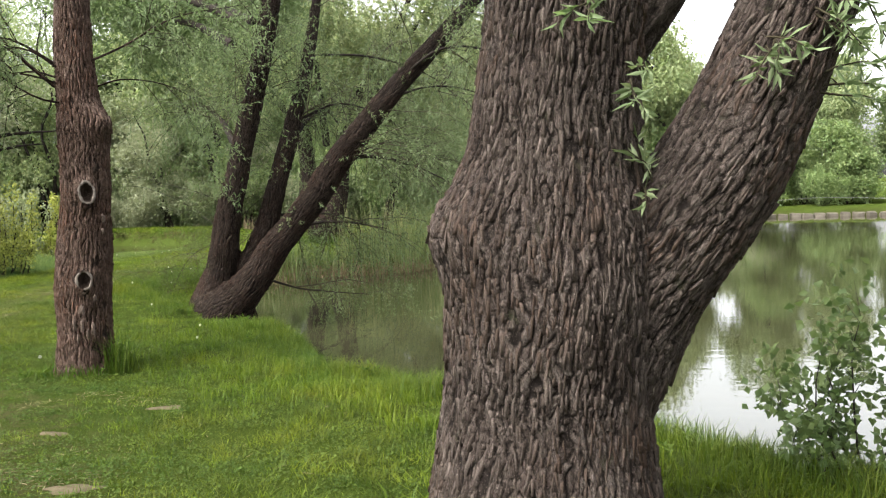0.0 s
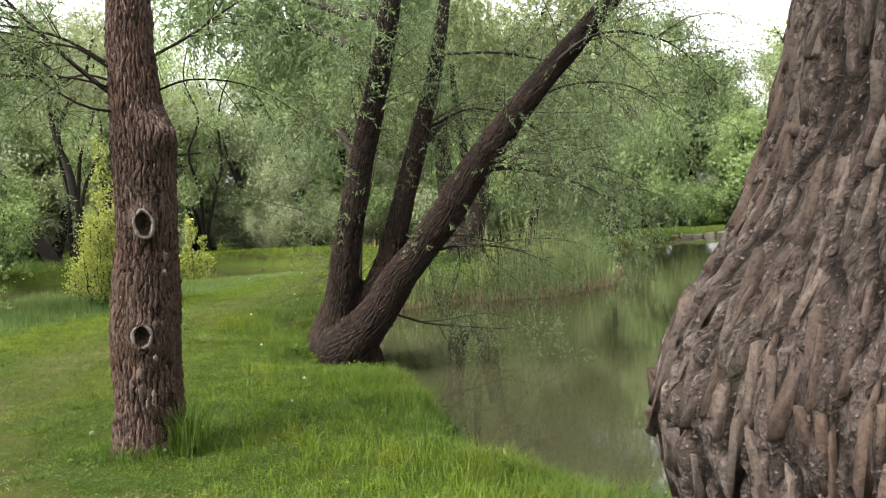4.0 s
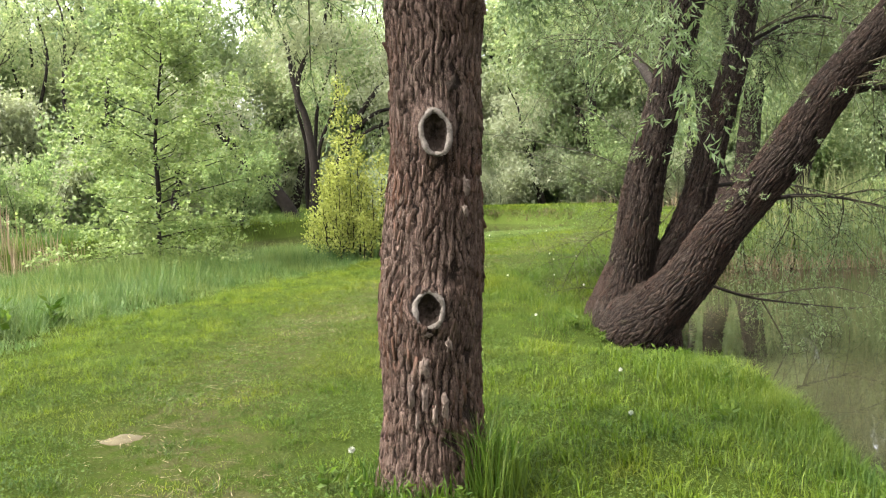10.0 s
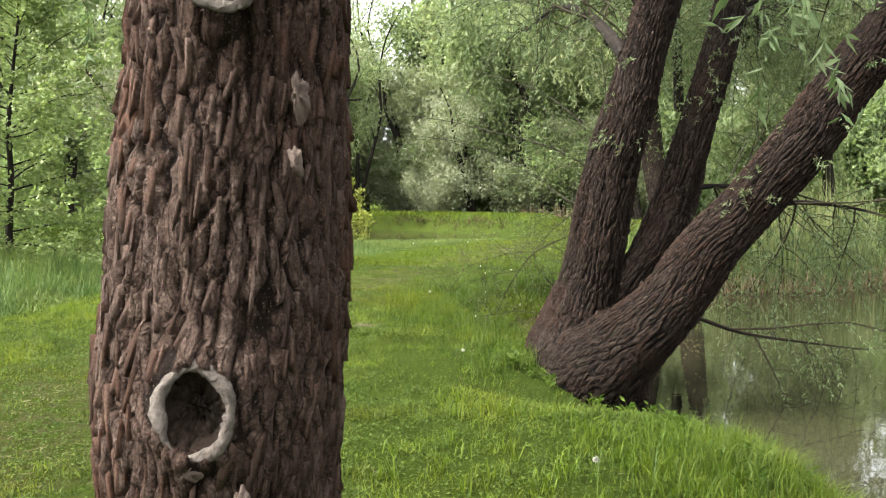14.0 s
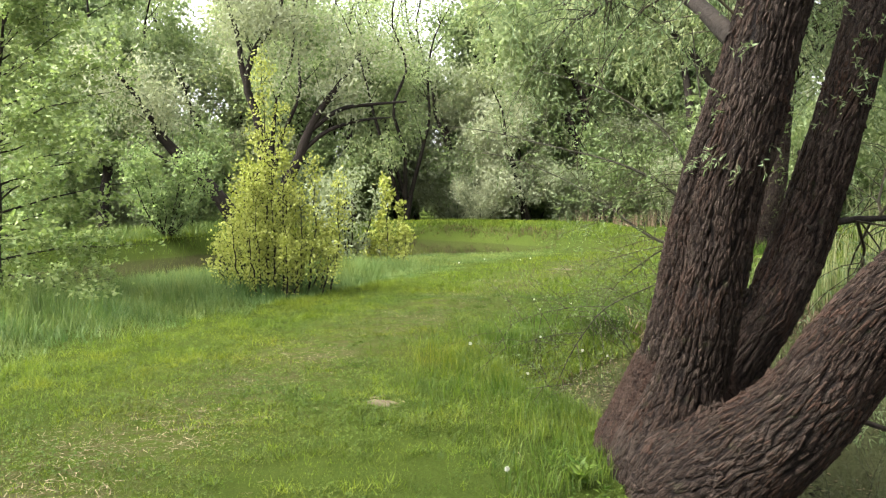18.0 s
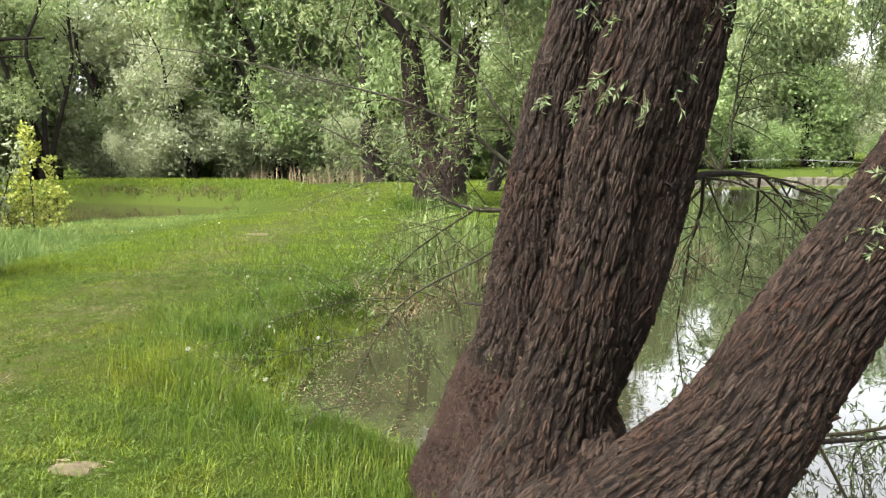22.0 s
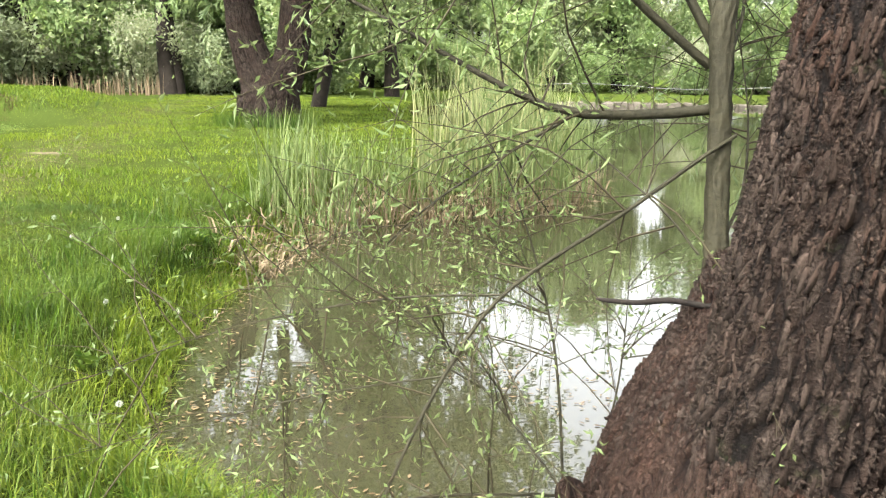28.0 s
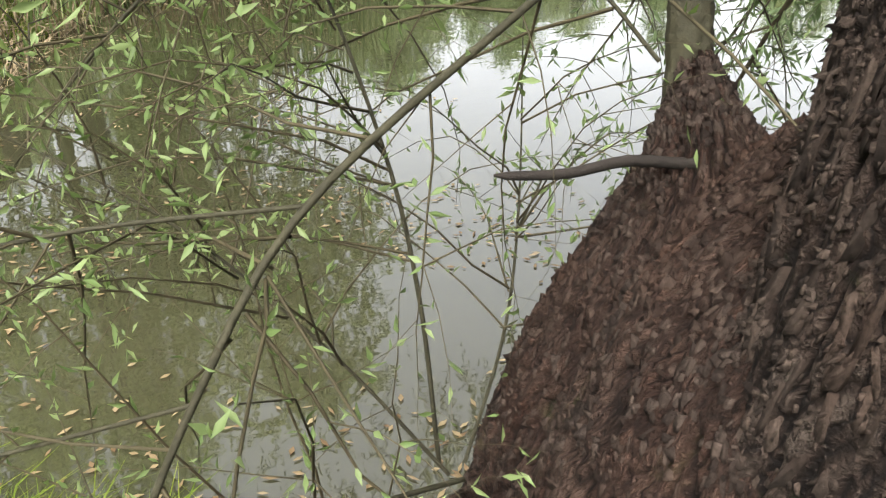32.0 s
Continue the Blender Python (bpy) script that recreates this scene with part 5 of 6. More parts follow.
for rows in D_ROWS:
    part("trunk", stem_mesh("trunk", rows, 110, 150, BARK_C, 131, 0.06, 4.0, 0.016), pollard)
D_TOP = [np.array(r) for r in ([(-5.9, 30.9, 3.2, 0.27), (-6.3, 31.0, 5.5, 0.22), (-6.8, 31.2, 8.5, 0.14), (-7.2, 31.5, 12.5, 0.03)],
                               [(-4.9, 30.9, 2.6, 0.3), (-4.5, 31.0, 4.5, 0.24), (-4.0, 31.2, 8.0, 0.15), (-3.6, 31.5, 12.8, 0.03)],
                               [(-6.0, 30.9, 3.8, 0.14), (-7.5, 30.6, 6.0, 0.1), (-9.0, 30.5, 8.5, 0.04)],
                               [(-4.6, 31.0, 4.0, 0.14), (-2.9, 30.8, 6.0, 0.1), (-1.3, 30.8, 8.3, 0.04)],
                               [(-5.2, 30.7, 3.5, 0.14), (-5.0, 28.8, 6.0, 0.1), (-4.8, 27.2, 8.3, 0.04)],
                               [(-4.5, 31.0, 4.5, 0.14), (-2.5, 30.5, 7.5, 0.1), (-0.8, 30.3, 10.5, 0.04)],
                               [(-4.4, 31.0, 4.8, 0.12), (-2.0, 31.0, 6.2, 0.08), (0.3, 31.0, 7.2, 0.03)])]
for rows in D_TOP[2:]:
    v, f = tubes([spline(rows, 14)[0]], 8)
    part("limb", mesh_of("limb", v, f, FARBARK, None, True), pollard)
willow_crown(pollard, rngF, D_TOP, 230, 3.0, 3400, 1.4, 18, 0.19, 0.06, LEAF_FAR, (-5.3, 30.8, 3.0), 0.6)

T_WILLOW = far_tree("willow_tree", "tall grey-green willow at the edge of the wood", rngF, 11, 3.2, 0.32, LEAF_FAR, 14850, 0.240, 0.093, 2, 0.12, 0.16, 0.5, 0.42, 22)
T_SILVER = far_tree("willow_tree", "round silvery willow behind the ditch", rngF, 9, 3.4, 0.34, LEAF_PALE, 14850, 0.224, 0.093, 3, 0.2, 0.15, 0.35, 0.4, 22)
T_OLD = far_tree("willow_tree", "old leaning willow with dark bare limbs and thin foliage", rngF, 9, 3.2, 0.42, LEAF_PALE, 9450, 0.192, 0.076, 3, 0.32, 0.38, 0.3, 0.4, 20)
T_ALDER = far_tree("alder_tree", "dense green alder at the edge of the wood", rngF, 12, 2.8, 0.26, LEAF_ALDER, 14175, 0.216, 0.153, 1, 0.04, 0.1, 0.15, 0.42, 24)
T_DARK = far_tree("thicket_tree", "dark leafy tree in the shade of the wood", rngF, 8, 2.8, 0.2, LEAF_DARK, 12150, 0.240, 0.187, 2, 0.1, 0.05, 0.1, 0.5, 22)
T_THIN = far_tree("poplar_tree", "slender tree with thin yellow-green foliage", rngF, 15, 2.2, 0.2, LEAF_FAR, 9450, 0.192, 0.128, 1, 0.04, 0.25, 0.1, 0.38, 22)
T_OPEN = far_tree("willow_tree", "tall open willow with many dark upright branches", rngF, 13.5, 2.6, 0.24, LEAF_FAR, 6800, 0.15, 0.062, 4, 0.10, 0.30, 0.15, 0.34, 40, "tree", 0.75)
B_PALE = bush("willow_bush", "low rounded silvery bush on the dyke", rngF, 2.6, 2.2, LEAF_PALE, 9000, 0.145, 0.045, 14, 0, 0.05, "bush", 0.16)
B_DARK = bush("shrub", "dark undergrowth shrub at the foot of the wood", rngF, 3.0, 2.4, LEAF_DARK, 8000, 0.145, 0.075, 13, 0, 0.05, "bush", 0.18)
B_MID = bush("shrub", "fresh green undergrowth shrub at the foot of the wood", rngF, 3.2, 2.2, LEAF_MID, 9000, 0.145, 0.07, 13, 0, 0.05, "bush", 0.2)
stand(B_MID, -30, 29.5, 0)
stand(T_OLD, -29, 39, 220, 1.15)
stand(T_SILVER, -21.6, 46.6, 30)
stand(T_WILLOW, -24.5, 41, 10, 0.9)
stand(T_ALDER, -31, 31, 70)
stand(T_DARK, -19, 52, 0)
stand(T_THIN, -30, 40, 0)
stand(T_OPEN, -31.5, 29.5, 0)
stand(B_PALE, -18.8, 43.2, 0, 0.8)
stand(B_DARK, 33, 51, 0)
for kind, spots in ((T_OLD, [(-36, 37, 300, 1.1)]),
                    (T_OPEN, [(-35.5, 28.5, 100, 1.05), (-34.5, 36.6, 200, 1.05), (-25.5, 36.5, 300, 0.9), (-28.5, 43.5, 40, 1.0), (-31, 48, 150, 1.1), (-39, 33.5, 250, 1.15), (-25.2, 46.6, 80, 1.05), (-22.4, 42.6, 190, 0.85), (-17, 49, 10, 0.95), (-27.5, 52, 120, 1.2)]),
                    (T_SILVER, [(-33, 34, 80, 1.0), (-19.5, 49.5, 200, 0.9), (-40, 30, 140, 1.1), (-27, 46, 60, 1.15), (8, 58, 20, 0.84), (-17.2, 44.6, 110, 0.72), (-13.4, 46.4, 20, 0.6)]),
                    (T_WILLOW, [(-44, 35, 70, 1.3), (-50, 30, 170, 1.3), (-38, 42, 220, 1.25), (-36, 47, 300, 1.35), (12, 58, 110, 1.12), (9.5, 60.5, 200, 1.15), (16, 59.5, 290, 1.15), (-37, 26, 40, 1.0), (-46, 22, 90, 1.1), (-14, 53, 200, 1.1), (-8, 56, 140, 1.2), (-2, 58, 300, 1.1), (14, 60, 30, 1.01), (24, 58, 80, 0.92), (-34, 44, 10, 1.3), (-16, 62, 60, 1.3),
                                (36, 54, 100, 1.01), (50, 46, 10, 1.01), (62, 34, 50, 1.1), (-4.5, 38, 250, 0.8), (-9.5, 45, 20, 1.2), (-14.5, 47.5, 130, 1.25), (-6, 48, 60, 1.0), (-1.5, 47, 160, 0.8), (1, 66, 99, 1.4), (-52, 12, 60, 1.2)]),
                    (T_ALDER, [(-26, 28.6, 200, 0.75), (-43, 27, 10, 1.1), (-24, 52, 100, 1.2), (-10, 60, 50, 1.15), (3, 61, 10, 1.1), (19, 62, 160, 1.01), (30, 60, 220, 1.01), (44, 54, 20, 1.01), (58, 44, 60, 1.1), (-40, 38, 240, 1.3), (70, 22, 60, 1.3), (-55, 4, 60, 1.2)]),
                    (T_DARK, [(-15.5, 56, 90, 1.0), (-7, 53, 30, 0.8), (0, 56, 150, 0.9), (6, 57, 250, 0.9), (12, 57.5, 60, 0.68), (17, 57, 100, 0.76), (22, 56, 20, 0.68), (28, 55, 180, 0.76), (34, 53, 30, 0.76), (42, 49, 110, 0.76), (55, 40, 70, 0.84)]),
                    (T_THIN, [(-27, 41, 30, 0.95), (-36, 32, 130, 1.0), (-20, 56, 60, 1.1), (-12, 66, 200, 1.2), (-48, 32, 80, 1.2), (9, 66, 10, 0.92), (26, 66, 120, 1.01), (-1, 70, 40, 1.2), (-24, 60, 150, 1.3), (-21, 49, 70, 0.95), (-19, 53, 10, 1.0)]),
                    (B_PALE, [(-11, 46.2, 30, 1.1), (-8.2, 46.2, 140, 1.1), (-15.5, 46, 220, 1.2), (-35, 27, 100, 0.8), (-12, 51, 60, 0.8)]),
                    (B_MID, [(-13, 49, 40, 1.2), (-16, 50, 130, 1.3), (-19, 48.5, 200, 1.2), (-10.5, 50, 300, 1.3), (-22, 46.5, 20, 1.2), (-8, 50.5, 90, 1.2), (-6.6, 47.6, 10, 1.5), (-9.4, 48.2, 140, 1.4), (-12.2, 47.4, 260, 1.5), (-15.0, 48.0, 50, 1.5), (-17.6, 47.0, 170, 1.4), (-4.2, 49.0, 300, 1.4)]),
                    (B_DARK, [(-4, 54.5, 60, 0.9), (3, 55, 100, 0.9), (9, 55.5, 200, 0.76), (15, 55, 10, 0.68), (20, 54, 90, 0.76), (27, 52, 170, 0.76)])):
    for x, y, turn, k in spots:
        again(kind, x, y, turn, k, "trees round the pond meadow")
# a second belt of trees and undergrowth that closes the view
rngB2 = np.random.RandomState(88)
for k in range(46):
    a = radians(-118 + 5.1 * k)
    r = 63 + rngB2.uniform(-3, 6)
    again([T_WILLOW, T_ALDER, T_WILLOW, T_SILVER][k % 4], -4 + r * math.sin(a), 14 + r * math.cos(a) * 0.9, rngB2.uniform(0, 360), rngB2.uniform(0.95, 1.25) * (0.85 if -4 + r * math.sin(a) > 8 else 1.0), "trees round the pond meadow")
for k in range(40):
    a = radians(-112 + 4.0 * k)
    r = float(np.interp(math.degrees(a), [-112, -60, -35, -10, 20, 50], [34, 33, 39, 44, 46, 58])) + rngB2.uniform(-1, 2.5)
    again([B_MID, B_DARK, B_PALE, B_MID][k % 4], -4 + r * math.sin(a), 13 + r * math.cos(a), rngB2.uniform(0, 360), rngB2.uniform(0.8, 1.3), "undergrowth along the wood")
for k in range(26):
    a = radians(-112 + 4.0 * k)
    r = float(np.interp(math.degrees(a), [-112, -60, -35, -10], [30, 29.5, 36, 41])) + rngB2.uniform(-1, 1.5)
    again([B_PALE, B_MID, T_SILVER][k % 3], -4 + (r + 4 * (k % 3 == 2)) * math.sin(a), 13 + (r + 4 * (k % 3 == 2)) * math.cos(a), rngB2.uniform(0, 360), rngB2.uniform(1.0, 1.5) * (0.55 if k % 3 == 2 else 1), "undergrowth along the wood")
# the old spreading willow beyond the ditch, with dark forking limbs under a silvery crown
old = thing("willow_tree", "old spreading willow with dark forking limbs and a silvery crown", "tree")
OLD = [np.array(r) for r in ([(-21.3, 30.4, -0.2, 0.34), (-21.7, 30.2, 1.0, 0.27), (-22.2, 29.74, 1.95, 0.23), (-22.81, 29.14, 2.89, 0.19), (-23.27, 28.65, 3.71, 0.15), (-23.54, 28.36, 4.52, 0.1), (-24.12, 27.7, 5.75, 0.05)],
                             [(-20.6, 31.2, -0.2, 0.3), (-20.34, 31.38, 1.91, 0.2), (-20.03, 31.63, 2.66, 0.18), (-19.71, 31.88, 3.7, 0.15), (-19.32, 32.18, 4.55, 0.12), (-18.84, 32.53, 5.3, 0.09), (-18.19, 32.98, 6.43, 0.04)],
                             [(-19.71, 31.88, 3.7, 0.09), (-18.86, 32.51, 4.45, 0.075), (-17.91, 33.16, 4.63, 0.055), (-16.93, 33.77, 4.71, 0.03)],
                             [(-19.95, 31.7, 3.0, 0.08), (-19.2, 32.3, 3.75, 0.07), (-18.3, 33.0, 4.1, 0.05), (-17.5, 33.6, 4.2, 0.02)],
                             [(-20.95, 30.9, -0.2, 0.25), (-20.85, 30.97, 1.92, 0.19), (-21.0, 30.84, 4.18, 0.15), (-21.25, 30.62, 5.29, 0.12), (-21.01, 30.82, 6.41, 0.1), (-20.42, 31.32, 7.53, 0.08), (-20.0, 31.6, 9.5, 0.03)],
                             [(-21.0, 30.84, 4.18, 0.11), (-21.31, 30.57, 5.66, 0.1), (-21.41, 30.47, 6.95, 0.08), (-21.65, 30.26, 8.04, 0.06), (-21.9, 30.1, 9.6, 0.02)],
                             [(-22.2, 29.74, 1.95, 0.1), (-23.2, 29.3, 2.6, 0.08), (-24.4, 28.7, 3.5, 0.05), (-25.4, 28.2, 4.6, 0.02)])]
for rows in OLD:
    v, f = tubes([spline(rows, 20)[0]], 9)
    part("limb", mesh_of("limb", v, f, FARBARK, None, True), old)
old1 = grow(rngB2, [r[3:] for r in OLD], 90, 2.1, 0.35, 0.7, 0.15, 0.1, 1.0, 6, 0.6)
old2 = grow(rngB2, old1, 520, 0.9, 0.1, 0.7, 0.3, 0.2, 1.0, 4, 0.4)
for rows in old1:
    v, f = tubes([rows], 5)
    part("branch", mesh_of("branch", v, f, FARBARK, None, True), old)
pool = np.concatenate([p[1:, :3] for p in old2])
P = pool[rngB2.randint(0, len(pool), 16000)] + rngB2.normal(size=(16000, 3)) * 0.22
v, f = leaf_tris(rngB2, P, unit(rngB2.normal(size=(16000, 3)) + np.array([0, 0, -0.5])), 0.15, 0.075)
part("crown", mesh_of("crown", v, f, LEAF_PALE), old, "silvery willow leaves", "stuff")
# trees behind the start of the walk, which the water mirrors
for x, y, kind, turn, k in [(-14, -8, T_WILLOW, 10, 1.2), (-4, -14, T_ALDER, 50, 1.2), (8, -16, T_WILLOW, 80, 1.2), (22, -14, T_ALDER, 120, 1.3), (40, -16, T_WILLOW, 20, 1.4), (64, -6, T_ALDER, 20, 1.4), (-24, -2, T_ALDER, 60, 1.2), (-36, 2, T_WILLOW, 20, 1.2)]:
    again(kind, x, y, turn, k, "trees round the pond meadow")

# ---- young tree, yellow bush and small shrubs by the ditch ----
rngY = np.random.RandomState(55)


def layered_tree(name, label, rng, height, radius, trunk_r, leaf_mat, leaves, leaf, width, tiers=58, category="tree"):
    """A young tree: one straight trunk, tiers of slender branches that grow shorter towards the tip, leaves along flat sprays."""
    tree = thing(name, label, category)
    trunk = spline(np.array([(rng.normal() * 0.03 * i, rng.normal() * 0.03 * i, height * i / 6 - 0.1, trunk_r * (1.05 - i / 6) + 0.004) for i in range(7)]), 24)[0]
    v, f = tubes([trunk], 8)
    part("trunk", mesh_of("trunk", v, f, FARBARK, None, True), tree)
    sprays, turn = [], 0.0
    for k in range(tiers):
        u = 0.06 + 0.92 * k / tiers
        turn += 2.4 + rng.normal() * 0.3
        i = u * 23
        base = trunk[int(i)] + (trunk[min(int(i) + 1, 23)] - trunk[int(i)]) * (i % 1)
        L = radius * (0.16 + 0.95 * (1 - u) ** 0.8 * min(1.0, 0.55 + u * 2.2)) * rng.uniform(0.75, 1.15)
        rise = 0.10 + 0.7 * u + rng.normal() * 0.08
        rows = []
        for q in np.linspace(0, 1, 7):
            a = turn + 0.25 * q * rng.normal()
            rows.append((base[0] + math.cos(a) * L * q, base[1] + math.sin(a) * L * q, base[2] + L * (rise * q - 0.12 * q * q) + rng.normal() * 0.015, (0.004 + 0.006 * L) * (1.05 - q)))
        rows = np.array(rows)
        v, f = tubes([rows], 4)
        part("branch", mesh_of("branch", v, f, FARBARK, None, True), tree)
        sprays.append(rows)
    twigs = grow(rng, sprays, tiers * 7, radius * 0.24, 0.12, 0.65, 0.1, 0.18, 1.0, 4, 0.4)
    v, f = tubes([p[::2] for p in twigs], 3)
    part("twig_spray", mesh_of("twig_spray", v, f, FARBARK, None, True), tree, "", "stuff")
    pool = np.concatenate([p[1:, :3] for p in twigs + sprays])
    P = pool[rng.randint(0, len(pool), leaves)] + rng.normal(size=(leaves, 3)) * np.array([0.07, 0.07, 0.045])
    d = unit(rng.normal(size=(leaves, 3)) * np.array([1, 1, 0.45]))
    v, f = leaf_quads(rng, P, d, leaf, width, 0.2)
    part("crown", mesh_of("crown", v, f, leaf_mat), tree, "", "stuff")
    return tree


def spire_bush(name, label, rng, leaders, leaf_mat, leaves, leaf, width, category="bush"):
    """A bush of upright leading shoots: each row is x, y, height, half width of one leafy spire."""
    b = thing(name, label, category)
    shoots, twigs = [], []
    for x, y, h, w in leaders:
        rows = np.array([(x * (0.8 + 0.2 * min(1.0, u * 2)) + rng.normal() * 0.02, y * (0.8 + 0.2 * min(1.0, u * 2)) + rng.normal() * 0.02, h * u - 0.06, 0.016 * (1.08 - u)) for u in np.linspace(0, 1, 9)])
        v, f = tubes([rows], 5)
        part("stem", mesh_of("stem", v, f, FARBARK, None, True), b)
        shoots.append(rows)
        for k in range(int(h * 15)):
            u = rng.uniform(0.05, 0.97)
            i = u * 8
            p = rows[int(i), :3] + (rows[int(i) + 1, :3] - rows[int(i), :3]) * (i % 1)
            a, L = rng.uniform(0, 6.28), (w * (1 - u) ** 0.75 + 0.06) * rng.uniform(0.6, 1.15)
            twigs.append(np.array([(p[0] + math.cos(a) * L * q, p[1] + math.sin(a) * L * q, p[2] + L * (0.75 * q + 0.35 * q * q), 0.004 * (1.1 - q)) for q in (0, 0.35, 0.7, 1.0)]))
    v, f = tubes(twigs, 3)
    part("twig_spray", mesh_of("twig_spray", v, f, FARBARK, None, True), b, "", "stuff")
    pool = np.concatenate([p[1:, :3] for p in twigs + shoots])
    P = pool[rng.randint(0, len(pool), leaves)] + rng.normal(size=(leaves, 3)) * 0.05
    v, f = leaf_quads(rng, P, unit(rng.normal(size=(leaves, 3)) + np.array([0, 0, 0.3])), leaf, width, 0.2)
    part("leaves", mesh_of("leaves", v, f, leaf_mat), b, "", "stuff")
    return b


young = layered_tree("young_alder", "young alder with open layered branches standing in tall grass", rngY, 5.0, 2.45, 0.06, LEAF_YOUNG, 21000, 0.085, 0.06)
stand(young, -13.05, 16.2, 40, 1.0, -0.05)
ring = [(math.cos(k * 2.4) * (0.25 + 0.09 * (k % 9)), math.sin(k * 2.4) * (0.25 + 0.09 * (k % 9)), rngY.uniform(0.9, 2.2) * (1.1 - 0.07 * (k % 9)), 0.30) for k in range(26)]
yellow = spire_bush("yellow_bush", "bright yellow-green bush with upright leading shoots", rngY, [(-0.1, 0.0, 4.0, 0.42), (0.12, 0.15, 3.0, 0.38), (-0.3, -0.1, 2.7, 0.38), (0.6, 0.3, 2.2, 0.3), (0.95, 0.5, 1.9, 0.26), (-0.6, 0.1, 2.0, 0.32)] + ring, LEAF_YEL, 13500, 0.062, 0.042)
stand(yellow, -10.85, 19.35, 0)
small = spire_bush("yellow_shrub", "small yellow-green shrub beside the ditch", rngY, [(0.0, 0.0, 2.1, 0.3), (0.25, 0.1, 1.4, 0.25), (-0.3, 0.1, 1.2, 0.25), (0.5, -0.1, 0.9, 0.25), (-0.5, 0.0, 0.8, 0.22)], LEAF_YEL, 1500, 0.10, 0.065)
stand(small, -12.2, 24.9, 0)
mid = bush("grey_shrub", "loose grey-green shrub beside the yellow bush", rngY, 2.5, 0.9, LEAF_PALE, 2200, 0.11, 0.055, 10, 0.0, 0.0)
stand(mid, -12.9, 24.3, 0)
hedge = bush("shrub", "dark green rounded shrub on the bank of the ditch", rngY, 2.7, 1.7, LEAF_DARK, 5200, 0.12, 0.07, 14, 0.0, 0.0, "bush", 0.13)
stand(hedge, -20.9, 26.6, 0)
again(hedge, -22.6, 23.6, 120, 0.8, "shrubs along the ditch")
again(hedge, -23.5, 20.4, 220, 0.9, "shrubs along the ditch")
sapling = bush("alder_sapling", "young alder sapling with round leaves at the pond's edge", rngY, 1.15, 0.42, LEAF_SAPLING, 1300, 0.045, 0.036, 9, 1.0, 0.0, "sapling", 0.04, 0.006)
stand(sapling, 3.4, 5.15, 0, 1.3)

# ---- far shore: stone edging, hose and turf bank ----
rngS = np.random.RandomState(66)
edging = thing("stone_edging", "pale stone edging along the far shore", "edging")
for i in range(46):
    x = 1.5 + i * 0.62
    y = float(np.interp(x, [2, 9, 18, 30], [50, 51.5, 50, 46])) - 0.15
    bm = bmesh.new()
    bmesh.ops.create_cube(bm, size=1.0)
    for vtx in bm.verts:
        vtx.co = Vector((vtx.co.x * rngS.uniform(0.45, 0.62), vtx.co.y * rngS.uniform(0.3, 0.5), vtx.co.z * rngS.uniform(0.25, 0.4))) + Vector(rngS.normal(size=3) * 0.03)
    bmesh.ops.bevel(bm, geom=bm.edges[:], offset=0.05, segments=1, affect="EDGES")
    me = bpy.data.meshes.new("stone")
    bm.to_mesh(me)
    bm.free()
    me.materials.append(STONE)
    st = part("stone", me, edging)
    st.location = (x, y - 0.1, WATER_Z + 0.04)
hose = thing("hose", "white hose sagging along the far bank", "hose")
hp = np.array([(6 + 2.2 * k, 53.2 + 0.25 * math.sin(k), 0.42 + 0.1 * math.sin(k * 1.3), 0.013) for k in range(13)])
v, f = tubes([spline(hp, 60)[0]], 6)
part("hose_line", mesh_of("hose_line", v, f, WHITE, None, True), hose)

# ---- grass ----
rngG = np.random.RandomState(77)


def scatter(n, x0, x1, y0, y1, keep):
    x, y = rngG.uniform(x0, x1, n), rngG.uniform(y0, y1, n)
    k = rngG.rand(n) < keep(x, y)
    x, y = x[k], y[k]
    return np.stack([x, y, ground_z(x, y) - 0.01], 1)


def far_from_water(x, y):
    return inside_and_distance(x, y, SHORE)


BARE = [(-5.4, 14.1, 0.2, 0.15), (-4.7, 8.3, 0.2, 0.12), (-5.5, 7.8, 0.24, 0.14), (-0.6, 4.7, 0.24, 0.13), (-1.5, 6.1, 0.15, 0.09), (-1.0, 6.8, 0.2, 0.09), (-8.0, 24.9, 0.4, 0.14)]
SPARSE = BARE + [(-6.5, 12.6, 0.75, 0.45), (-5.9, 11.7, 0.4, 0.3), (-7.0, 15.4, 0.45, 0.35), (-7.3, 17.8, 0.4, 0.4), (-1.8, 7.1, 0.7, 0.3)]


def thin_at(x, y):
    """1 in the middle of the bald spots, 0 away from them."""
    out = np.zeros_like(x)
    for bx, by, rx, ry in SPARSE:
        out = np.maximum(out, np.exp(-(((x - bx) / rx) ** 2 + ((y - by) / ry) ** 2) ** 2))
    return out


def clumpy(x, y):
    """Uneven growth, 0 to 1, in patches of a hand's breadth to half a metre."""
    n = vnoise(x * 2.1 + 60, y * 2.1 + 20, 97, 5) * 0.5 + vnoise(x * 6.3 + 200, y * 6.3 + 90, 389, 6) * 0.5
    return smooth01((n - 0.25) / 0.5)


def mown(x, y, inset=0.0):
    """1 on the mown meadow, 0 in the tall grass, with a ragged edge."""
    return smooth01((x - mown_edge(y) - inset - 0.22 * wobble(x, y, 1.3) - 0.12 * wobble(x, y, 3.7)) / 0.35 + 0.5)


